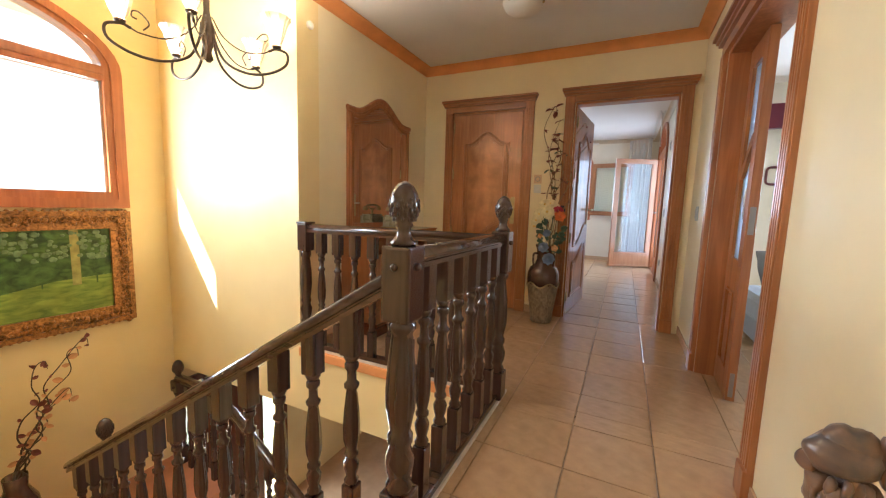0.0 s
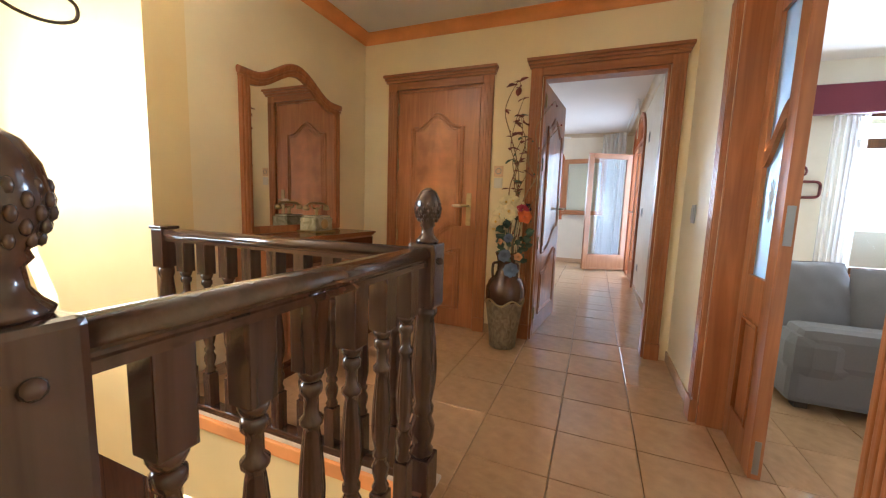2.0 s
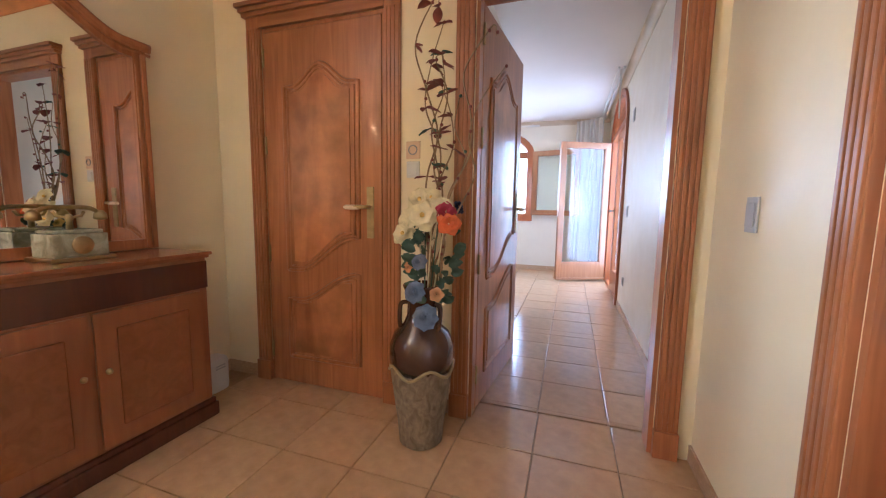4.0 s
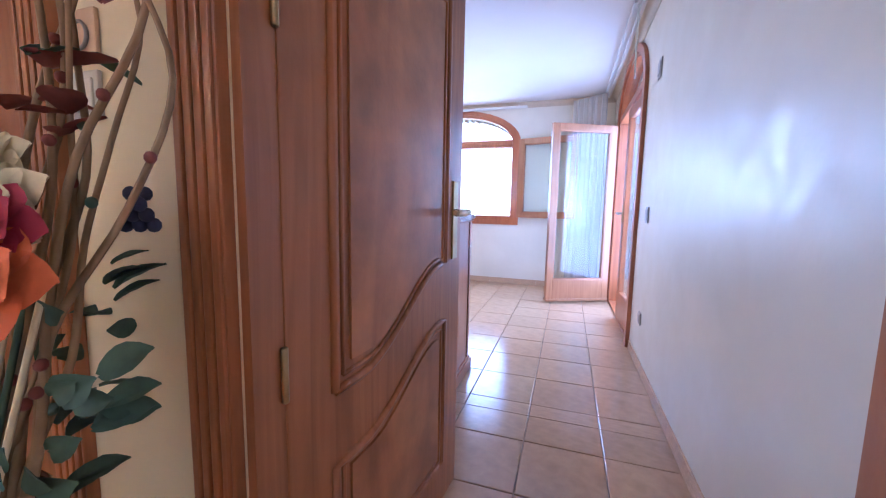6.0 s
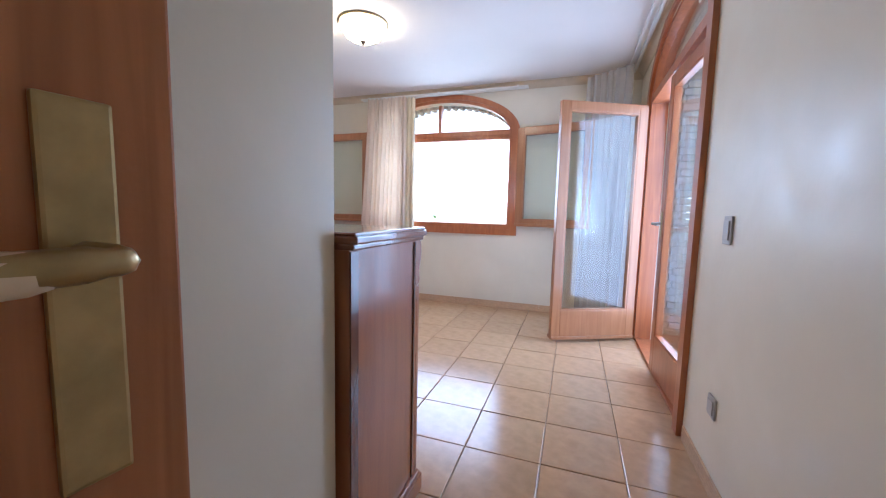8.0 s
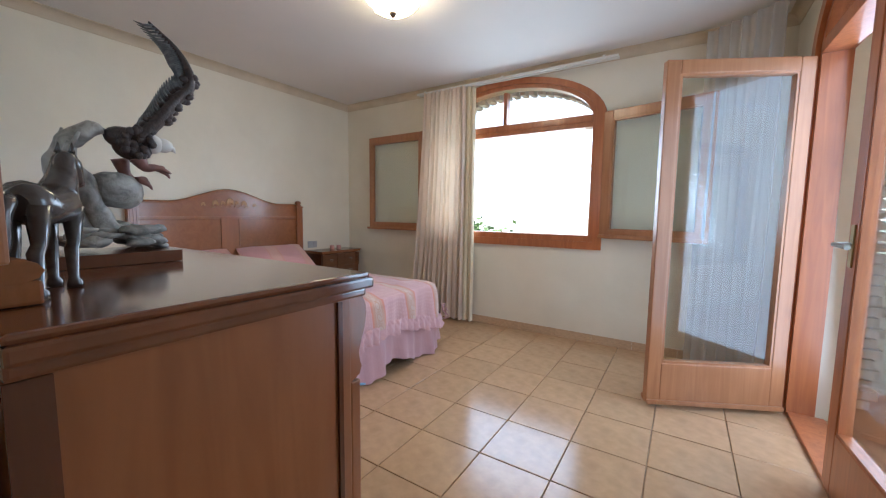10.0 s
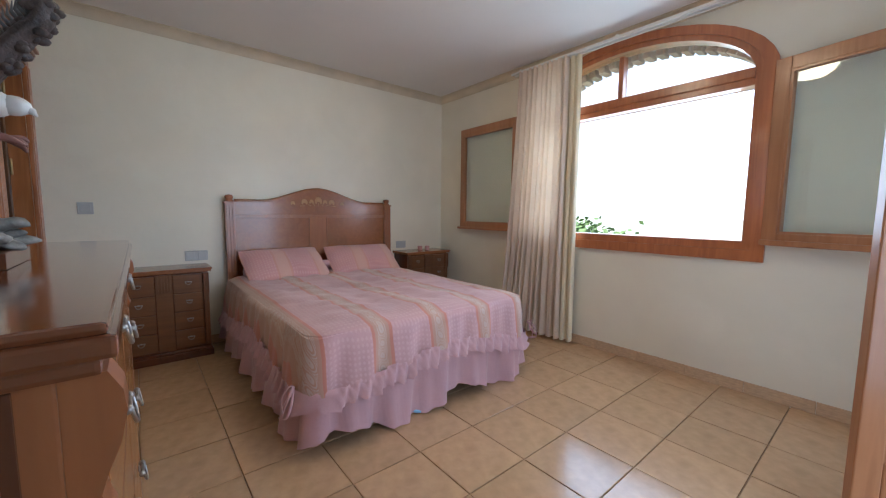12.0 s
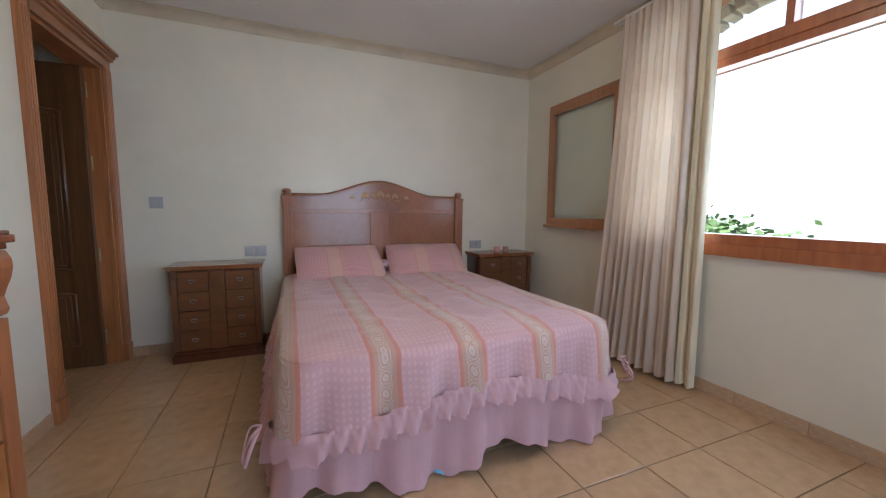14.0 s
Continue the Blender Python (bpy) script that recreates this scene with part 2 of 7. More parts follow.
def curve(pts, n=8):
    """A smooth line through pts."""
    ps = [Vector(p) for p in pts]
    ps = [2 * ps[0] - ps[1], *ps, 2 * ps[-1] - ps[-2]]
    out = []
    for i in range(1, len(ps) - 2):
        a, b, c, d = ps[i - 1:i + 3]
        for k in range(n):
            t = k / n
            out.append(0.5 * (2 * b + (c - a) * t + (2 * a - 5 * b + 4 * c - d) * t * t + (3 * b - a - 3 * c + d) * t ** 3))
    return out + [ps[-2]]


def prism(bm, outline, y0, y1):
    """A flat outline in x and z, made solid from y0 to y1."""
    a = [bm.verts.new((x, y0, z)) for x, z in outline]
    b = [bm.verts.new((x, y1, z)) for x, z in outline]
    n = len(a)
    for i in range(n):
        bm.faces.new((a[i], a[(i + 1) % n], b[(i + 1) % n], b[i]))
    bm.faces.new(a[::-1])
    bm.faces.new(b)
    return a + b


def ring_prism(bm, outer, inner, y0, y1, closed=True):
    """A band between two outlines with the same count of points, made solid."""
    n = len(outer)
    vs = [[bm.verts.new((p[0], y, p[1])) for p in line] for line in (outer, inner) for y in (y0, y1)]
    for i in range(n if closed else n - 1):
        j = (i + 1) % n
        for a, b in ((0, 1), (1, 3), (3, 2), (2, 0)):
            bm.faces.new((vs[a][i], vs[a][j], vs[b][j], vs[b][i]))
    if not closed:
        for i in (0, n - 1):
            bm.faces.new((vs[0][i], vs[1][i], vs[3][i], vs[2][i]))


def ball(bm, at, r, segs=10, rings=7, squash=(1, 1, 1)):
    m = Matrix.Translation(at) @ Matrix.Diagonal((r * squash[0], r * squash[1], r * squash[2], 1))
    for v in bmesh.ops.create_uvsphere(bm, u_segments=segs, v_segments=rings, radius=1, matrix=m)["verts"]:
        for f in v.link_faces:
            f.smooth = True


def mesh_of(name, bm, mat, smooth=False):
    bmesh.ops.recalc_face_normals(bm, faces=bm.faces)
    me = bpy.data.meshes.new(name)
    bm.to_mesh(me)
    bm.free()
    if smooth:
        for p in me.polygons:
            p.use_smooth = True
    me.materials.append(mat)
    return me


def part(name, bm, mat, parent, label="", smooth=False):
    ob = new(name, mesh_of(name, bm, mat, smooth))
    ob.parent = parent
    return tagged(ob, label)


def thing(name, at, label, category, group=""):
    ob = new(name)
    ob.empty_display_size = 0.05
    ob.matrix_basis = at
    return tagged(ob, label, category, group)


def solid(name, bm, mat, label, category, kind="", at=None, smooth=False, group=""):
    ob = new(name, mesh_of(name, bm, mat, smooth))
    if at is not None:
        ob.matrix_basis = at
    return tagged(ob, label, category, group, kind)


def structure(name, bm, mat, label):
    return solid(name, bm, mat, label, name.split("_")[0], "structure")


def arch_line(c, half, spring, rise, n=16, left_first=True):
    pts = [(c + half * math.cos(math.pi * i / n), spring + rise * math.sin(math.pi * i / n)) for i in range(n + 1)]
    return pts[::-1] if left_first else pts


def wall_mesh(a0, a1, z0, z1, t0, t1, openings, along="x"):
    """A wall in x (or y) from a0 to a1, its faces at t0 and t1, with openings (b0, b1, low, high, rise)."""
    bm = bmesh.new()
    at = a0
    for b0, b1, lo, hi, rise in sorted(openings):
        if b0 > at:
            box(bm, at, b0, t0, t1, z0, z1)
        if lo > z0:
            box(bm, b0, b1, t0, t1, z0, lo)
        if rise:
            top = arch_line((b0 + b1) / 2, (b1 - b0) / 2, hi, rise)
            up = [(p[0], z1) for p in top]
            ring_prism(bm, up, top, t0, t1, closed=False)
        elif hi < z1:
            box(bm, b0, b1, t0, t1, hi, z1)
        at = b1
    if at < a1:
        box(bm, at, a1, t0, t1, z0, z1)
    if along == "y":
        for v in bm.verts:
            v.co = Vector((v.co.y, v.co.x, v.co.z))
    return bm


# ---- the large structure ----
H = 2.52
G = -2.77
structure("wall_hall_right", wall_mesh(-1.6, 3.56, -0.02, H, 0.92, 1.12, [(1.45, 2.645, -0.02, 2.06, 0)], "y"), PALE_YELLOW, "pale yellow rag-painted plaster wall of the hall")
structure("wall_hall_doors", wall_mesh(-1.65, 1.12, -0.02, H, 3.49, 3.565, [(-1.32, -0.52, -0.02, 2.05, 0), (-0.065, 0.77, -0.02, 2.06, 0)]), PALE_YELLOW, "pale yellow plaster wall with two doorways")
structure("wall_hall_doors_back", wall_mesh(-3.42, 0.92, -0.02, H, 3.565, 3.60, [(-1.32, -0.52, -0.02, 2.05, 0), (-0.065, 0.77, -0.02, 2.06, 0)]), CREAM, "cream plaster back of the door wall")
structure("wall_hall_mirror", wall_mesh(1.865, 3.565, -0.02, H, -1.85, -1.65, [], "y"), PALE_YELLOW, "pale yellow plaster wall behind the console")
structure("wall_stair_north", wall_mesh(-3.27, -1.65, -0.5, 3.0, 1.665, 1.865, []), YELLOW, "yellow plaster wall over the stairwell")
structure("wall_stair_window", wall_mesh(-1.6, 4.6, G, 3.0, -3.52, -3.27, [(-0.50, 1.36, 0.98, 2.0, 0.44), (1.72, 1.90, G + 0.15, -0.72, 0), (2.56, 2.88, G + 0.15, -0.72, 0)], "y"), YELLOW, "yellow plaster stairwell wall with an arched window")
structure("wall_hall_back", wall_mesh(-3.27, 1.12, G, 3.0, -1.75, -1.6, []), YELLOW, "yellow plaster end wall of the landing")
structure("ceiling_hall", boxes((-1.65, 0.92, -1.6, 3.49, H, H + 0.12)), GREY_CEIL, "pale painted ceiling of the hall")
structure("ceiling_stairwell", boxes((-3.27, -1.65, -1.6, 1.665, 3.0, 3.12), (-1.65, -1.55, -1.6, 1.665, H + 0.12, 3.12)), YELLOW, "yellow painted ceiling over the stairs")
structure("wall_bedroom_right", wall_mesh(3.56, 8.73, -0.02, H, 0.92, 1.12, [(6.28, 7.84, -0.02, 2.03, 0.44)], "y"), CREAM, "cream plaster wall with an arched balcony door")
structure("wall_bedroom_window", wall_mesh(-3.42, 0.92, -0.02, H, 8.43, 8.73, [(-2.10, -0.32, 0.88, 2.0, 0.44)]), CREAM, "cream plaster wall with an arched window")
structure("wall_bedroom_head", wall_mesh(3.60, 8.73, -0.02, H, -3.62, -3.42, [], "y"), CREAM, "cream plaster wall behind the bed")
structure("wall_bedroom_inner", wall_mesh(-3.42, -0.22, -0.02, H, 4.80, 4.95, [(-3.34, -2.54, -0.02, 2.06, 0)]), CREAM, "cream plaster inner wall with a doorway")
structure("wall_bedroom_passage", wall_mesh(3.60, 4.80, -0.02, H, -0.37, -0.22, [], "y"), CREAM, "cream plaster wall of the short passage")
structure("ceiling_bedroom", boxes((-3.42, 0.92, 3.60, 8.43, H, H + 0.12)), WHITE, "white painted bedroom ceiling")
structure("wall_living_far", wall_mesh(1.12, 5.0, -0.02, 2.6, 5.5, 5.7, [(2.62, 4.2, 0.50, 2.12, 0)]), CREAM, "cream plaster living room wall with a window")
structure("wall_living_side", wall_mesh(-0.6, 5.7, -0.02, 2.6, 5.0, 5.2, [], "y"), CREAM, "cream plaster living room side wall")
structure("wall_living_near", wall_mesh(1.12, 5.0, -0.02, 2.6, -0.8, -0.6, []), CREAM, "cream plaster living room near wall")
structure("ceiling_living", boxes((1.12, 5.0, -0.6, 5.5, 2.6, 2.7)), WHITE, "white living room ceiling")
structure("floor_slab", boxes((-0.2, 1.12, -1.6, 1.665, -0.28, -0.010), (-3.42, 1.12, 1.69, 8.73, -0.28, -0.010), (1.12, 5.0, -0.6, 5.7, -0.28, -0.010)), GROUT, "grouted bed under the floor tiles")
structure("wall_slab_edge", boxes((-1.65, -0.2, 1.665, 1.69, -0.5, -0.07), (-1.65, 0.9, 1.69, 1.9, -0.5, -0.29), (-0.225, -0.2, -1.6, 1.665, -0.5, -0.07)), YELLOW, "yellow plaster edge of the upper floor")
structure("trim_slab_edge", boxes((-1.648, -0.232, 1.645, 1.69, -0.072, -0.008), (-0.245, -0.2, -1.6, 1.69, -0.072, -0.008), bevel=0.006), ORANGE_TRIM, "orange painted moulding along the stairwell edge")
structure("trim_floor_edge", boxes((-0.215, -0.11, -1.6, 1.66, -0.008, 0.012), (-1.648, -0.11, 1.66, 1.75, -0.008, 0.0125), bevel=0.004), STONE, "beige stone edging along the stairwell")


def cornice(name, pts, mat, label, size=0.075, low=0.07, steps=7):
    """A coved moulding under the ceiling: runs of (x0, y0, x1, y1, nx, ny), the normal pointing into the room."""
    bm = bmesh.new()
    prof = [(0.0, H - low)] + [(size * (1 - math.cos(math.pi / 2 * i / steps)) + 0.006, H - low + (low - 0.008) * math.sin(math.pi / 2 * i / steps)) for i in range(steps + 1)] + [(size + 0.006, H - 0.001), (0.0, H - 0.001)]
    for x0, y0, x1, y1, nx, ny in pts:
        ends = []
        for x, y in ((x0, y0), (x1, y1)):
            ends.append([bm.verts.new((x + nx * d, y + ny * d, z)) for d, z in prof])
        n = len(prof)
        for i in range(n):
            bm.faces.new((ends[0][i], ends[0][(i + 1) % n], ends[1][(i + 1) % n], ends[1][i]))
        bm.faces.new(ends[0][::-1])
        bm.faces.new(ends[1])
    return structure(name, bm, mat, label)


cornice("trim_hall_cornice", [(-1.65, 3.49, 0.92, 3.49, 0, -1), (-1.65, 1.7, -1.65, 3.49, 1, 0), (0.92, -1.6, 0.92, 3.49, -1, 0)], ORANGE_TRIM, "orange painted plaster cornice of the hall", 0.085)
cornice("trim_bedroom_cornice", [(-3.42, 8.43, 0.92, 8.43, 0, -1), (-3.42, 4.95, -3.42, 8.43, 1, 0), (0.92, 3.60, 0.92, 8.43, -1, 0), (-3.42, 4.95, -0.22, 4.95, 0, 1)], BUFF_TRIM, "buff painted plaster cornice of the bedroom", 0.06)

# stairs
STEPS, RUN, DROP = 8, 0.281, 0.173
for flight, (xa, way, ya, yb, za) in enumerate(((-0.20, -1, -0.55, 0.70, 0.0), (-2.47, 1, 0.80, 1.66, -DROP * STEPS))):
    st = tagged(new("stairs_down" if flight == 0 else "stairs_lower"), "terracotta tiled staircase flight with plastered underside", "stairs", "stair flights", "structure")
    for i in range(STEPS - 1 if flight == 0 else STEPS - 1):
        x = xa + way * RUN * i
        z = za - DROP * (i + 1)
        x0, x1 = sorted((x, x + way * RUN))
        part("tread", boxes((x0 - 0.02, x1 + 0.02, ya, yb, z - 0.035, z), bevel=0.006), TERRACOTTA, st, "terracotta tread")
        part("riser", boxes((x0, x1, ya + 0.01, yb - 0.01, z - 0.30, z - 0.036)), YELLOW, st, "yellow plaster riser")
structure("floor_landing", boxes((-3.27, -2.45, -0.6, 1.66, -1.62, -DROP * STEPS), bevel=0.005), TERRACOTTA, "terracotta half landing of the stairs")
structure("floor_ground", boxes((-3.27, 2.0, -1.6, 4.6, G - 0.1, G)), TILE, "pinkish tiled floor of the lower hall")
structure("wall_lower_far", wall_mesh(-3.27, 2.0, G, -0.28, 4.5, 4.65, []), CREAM, "cream plaster wall of the lower hall")
structure("wall_lower_side", wall_mesh(-1.6, 4.6, G, -0.28, 1.9, 2.05, [], "y"), CREAM, "cream plaster side wall of the lower hall")

# outdoors
structure("ground", boxes((-400, 400, -400, 400, -3.4, -3.2)), material("dry_grass", (0.36, 0.36, 0.25), 0.9, grain=0.7, grain_scale=(0.2, 0.2, 0.2), dark=(0.28, 0.31, 0.19), stain=0.2, stain_scale=0.05), "dry green ground far below the house")
structure("floor_balcony", boxes((1.12, 5.2, 5.7, 8.8, -0.16, -0.06)), TERRACOTTA, "terracotta balcony floor")
structure("wall_balcony_parapet", boxes((1.12, 5.2, 8.65, 8.8, -0.16, 0.86), (5.05, 5.2, 5.7, 8.65, -0.16, 0.86), bevel=0.01), CREAM, "white plastered balcony parapet")
structure("roof_eaves", boxes((-3.99, -3.52, -2.2, 9.6, 2.46, 2.62), (-3.52, 1.12, 8.73, 9.3, 2.58, 2.70), (1.12, 5.4, 5.7, 9.3, 2.66, 2.80)), STONE, "beige tiled roof eaves")
structure("roof", boxes((-4.32, 5.4, -2.2, 9.3, 3.13, 3.25)), TERRACOTTA, "terracotta roof over the house")

# ---- doors and windows ----
def smooth01(u):
    u = min(1.0, max(0.0, u))
    return u * u * (3 - 2 * u)


def panel_outline(x0, x1, zb, zt, lift_b, hump_t, lift_t, n=14):
    """Upper or lower door panel: a lower edge that climbs towards x1 and an upper edge with a hump or a climb."""
    low = [(x0 + (x1 - x0) * i / n, zb + lift_b * smooth01((i / n - 0.15) / 0.8)) for i in range(n + 1)]
    top = [(x0 + (x1 - x0) * i / n, zt + lift_t * smooth01((i / n - 0.15) / 0.8) + hump_t * smooth01(1 - abs(i / n - 0.5) / 0.38)) for i in range(n + 1)]
    return low + top[::-1]


def inset(outline, d):
    cx = sum(p[0] for p in outline) / len(outline)
    cz = sum(p[1] for p in outline) / len(outline)
    w = max(p[0] for p in outline) - cx
    h = max(p[1] for p in outline) - cz
    return [(cx + (p[0] - cx) * (1 - d / w), cz + (p[1] - cz) * (1 - d / h)) for p in outline]


def moulding(outline, y, r=0.011):
    bm = bmesh.new()
    loop = [(p[0], y, p[1]) for p in outline]
    tube(bm, loop + loop[:2], r, 6)
    inner = inset(outline, 0.026)
    loop = [(p[0], y, p[1]) for p in inner]
    tube(bm, loop + loop[:2], r * 0.55, 6)
    return bm


GRIP = material("cream_enamel", (0.72, 0.60, 0.42), 0.3, stain=0.05)


def lever_handle(parent, x, z, t, way, mat=BRASS):
    """Plate and lever on both faces of a leaf of thickness t; the lever points to way (+1 or -1 in x)."""
    h = part("handle", boxes((x - 0.021, x + 0.021, -0.007, 0.0, z - 0.135, z + 0.135), (x - 0.021, x + 0.021, t, t + 0.007, z - 0.135, z + 0.135), bevel=0.003), mat, parent, "antique brass handle plate and lever")
    bm = bmesh.new()
    for s, y in ((-1, -0.007), (1, t + 0.007)):
        tube(bm, curve([(x, y, z + 0.03), (x, y + s * 0.045, z + 0.03), (x + way * 0.02, y + s * 0.052, z + 0.03), (x + way * 0.12, y + s * 0.05, z + 0.028)], 5), [0.010] * 5 + [0.009] * 5 + [0.011] * 6, 8)
    part("lever", bm, STEEL if mat is STEEL else BRASS, h)
    bm = bmesh.new()
    for s, y in ((-1, -0.007), (1, t + 0.007)):
        tube(bm, [(x + way * q, y + s * 0.05, z + 0.028) for q in (0.035, 0.045, 0.08, 0.115, 0.128)], [0.010, 0.0125, 0.0135, 0.0125, 0.006], 10)
    part("grip", bm, GRIP, h, "cream lever grip")
    return h


def door_leaf(parent, w, h, t, at, wood_mat=OAK, panel_mat=OAK_PANEL, way=-1, handle=True, hinges=True):
    """A leaf with its hinge edge at x = 0, front face at y = 0."""
    leaf = new("leaf", mesh_of("leaf", boxes((0, w, 0, t, 0.008, h), bevel=0.003), wood_mat))
    leaf.parent = parent
    leaf.matrix_basis = at
    x0, x1 = 0.125, w - 0.135
    for zb, zt, lb, ht, lt, nm in ((0.69, h - 0.30, 0.20, 0.11, 0.0, "upper_panel"), (0.17, 0.52, 0.0, 0.0, 0.17, "lower_panel")):
        o = panel_outline(x0, x1, zb, zt, lb, ht, lt)
        bm = bmesh.new()
        i1 = inset(o, 0.05)
        prism(bm, i1, -0.006, t + 0.006)
        part(nm, bm, panel_mat, leaf, "raised and veneered panel")
        bm = moulding(o, 0.0)
        part("moulding", bm, wood_mat, leaf)
        part("moulding", moulding(o, t), wood_mat, leaf)
    if handle:
        lever_handle(leaf, w - 0.065, 1.03, t, way)
    if hinges:
        bm = bmesh.new()
        for z in (0.2, 0.78, 1.40, 1.88):
            lathe(bm, [(0.005, z - 0.05), (0.0065, z - 0.048), (0.0065, z + 0.048), (0.005, z + 0.05)], 10, at=(-0.006, -0.004, 0))
        part("hinge", bm, BRASS, leaf, "brass hinges")
    return leaf


def casing(parent, x0, x1, top, w=0.088, depth=0.028, lining=0.15, mat=OAK, over=0.028, reveal_only=False):
    """Fluted pilasters, head and cornice round an opening from x0 to x1; the wall face is y = 0, the room at y < 0."""
    for a in (x0 - w, x1):
        rows = [(a, a + w, -depth + 0.006, 0.0, 0.0, top + w)]
        rows += [(a + w * k, a + w * (k + 0.17), -depth, -depth + 0.008, 0.13, top - 0.005) for k in (0.06, 0.30, 0.54, 0.78)]
        part("pilaster", boxes(*rows, bevel=0.003), mat, parent, "fluted wooden pilaster")
        part("plinth", boxes((a - 0.004, a + w + 0.004, -depth - 0.006, 0.0, 0.0, 0.12), bevel=0.004), mat, parent)
    part("head", boxes((x0 + 0.001, x1 - 0.001, -depth + 0.004, 0.0, top, top + w)), OAK_X if mat is OAK else mat, parent)
    z = top + w - 0.03
    part("cornice", boxes((x0 - w - over * 0.4, x1 + w + over * 0.4, -depth - 0.016, 0.0, z, z + 0.022), (x0 - w - over * 0.7, x1 + w + over * 0.7, -depth - 0.03, 0.0, z + 0.02, z + 0.042),
                           (x0 - w - over, x1 + w + over, -depth - 0.048, 0.0, z + 0.040, z + 0.062), bevel=0.004), OAK_X if mat is OAK else mat, parent, "stepped wooden cornice")
    if lining:
        part("lining", boxes((x0, x0 + 0.02, 0.001, lining, 0.0, top), (x1 - 0.02, x1, 0.001, lining, 0.0, top), (x0 + 0.02, x1 - 0.02, 0.001, lining, top - 0.02, top)), mat, parent, "wooden door lining")


def door_root(name, at, label):
    ob = tagged(new(name), label, "door", "", "structure")
    ob.matrix_basis = at
    return ob


d1 = door_root("door_1", pose(0, 3.49, 0), "closed honey-stained panelled door with fluted casing")
casing(d1, -1.305, -0.53, 2.035, lining=0.14)
door_leaf(d1, 0.733, 2.01, 0.04, pose(-1.284, -0.006, 0))
d2 = door_root("door_2", pose(0, 3.49, 0), "open honey-stained bedroom door swung into the passage")
casing(d2, -0.068, 0.772, 2.045, lining=0.112)
door_leaf(d2, 0.82, 2.02, 0.04, pose(-0.045, 0.07, 0, 0, 0, 84.4))
d3 = door_root("door_3", pose(0.92, 0, 0, 0, 0, -90), "honey-stained double doorway to the living room, one leaf open")
casing(d3, -2.645, -1.45, 2.045, lining=0.20)
leaf3 = new("leaf", mesh_of("leaf", boxes((0, 0.095, 0, 0.04, 0.008, 2.02), (0.32, 0.42, 0, 0.04, 0.008, 2.02), (0.095, 0.32, 0, 0.04, 0.008, 0.16), (0.095, 0.32, 0.012, 0.028, 0.16, 0.62), (0.095, 0.32, 0, 0.04, 0.62, 0.80), (0.095, 0.32, 0, 0.04, 1.90, 2.02), bevel=0.002), OAK))
leaf3.parent = d3
leaf3.matrix_basis = pose(-2.622, 0.108, 0, 0, 0, -2) @ Matrix.Diagonal((0.88, 1.1, 1, 1))
bm = bmesh.new()
band = [(0.095 + 0.225 * i / 12, 1.30 + 0.17 * smooth01(i / 12)) for i in range(13)]
ring_prism(bm, [(x, z + 0.035) for x, z in band], [(x, z - 0.035) for x, z in band], 0.0, 0.04, closed=False)
part("glazing_bar", bm, OAK_X, leaf3, "curved wooden glazing bar")
part("pane", boxes((0.095, 0.32, 0.016, 0.024, 0.80, 1.90)), FROST, leaf3, "bluish frosted glass")
bm = bmesh.new()
for k in range(5):
    a = radians(90 + (k - 2) * 28)
    tube(bm, [(0.21, 0.014, 1.10), (0.21 + 0.05 * math.cos(a), 0.014, 1.10 + 0.11 * math.sin(a))], [0.003, 0.0012], 6)
    tube(bm, [(0.21, 0.014, 1.10), (0.21 - 0.04 * math.cos(a), 0.014, 1.10 - 0.07 * math.sin(a))], [0.003, 0.0012], 6)
part("etching", bm, PLASTIC, leaf3, "etched white star in the glass")
part("moulding", boxes((0.10, 0.108, -0.006, 0.0, 0.17, 0.61), (0.307, 0.315, -0.006, 0.0, 0.17, 0.61), (0.108, 0.307, -0.006, 0.0, 0.17, 0.178), (0.108, 0.307, -0.006, 0.0, 0.602, 0.61), (0.13, 0.285, 0.004, 0.012, 0.2, 0.58), bevel=0.002), OAK, leaf3)
part("lock_plate", boxes((0.4205, 0.423, 0.008, 0.032, 0.95, 1.10), (0.4205, 0.423, 0.010, 0.030, 0.03, 0.17), bevel=0.001), STEEL, leaf3, "steel lock and bolt plates")
d4 = door_root("door_4", pose(0, 4.95, 0, 0, 0, 180), "dark panelled door standing open in a honey-stained casing")
casing(d4, 2.54, 3.335, 2.045, lining=0.15)
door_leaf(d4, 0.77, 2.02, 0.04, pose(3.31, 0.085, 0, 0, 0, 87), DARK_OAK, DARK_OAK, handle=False)


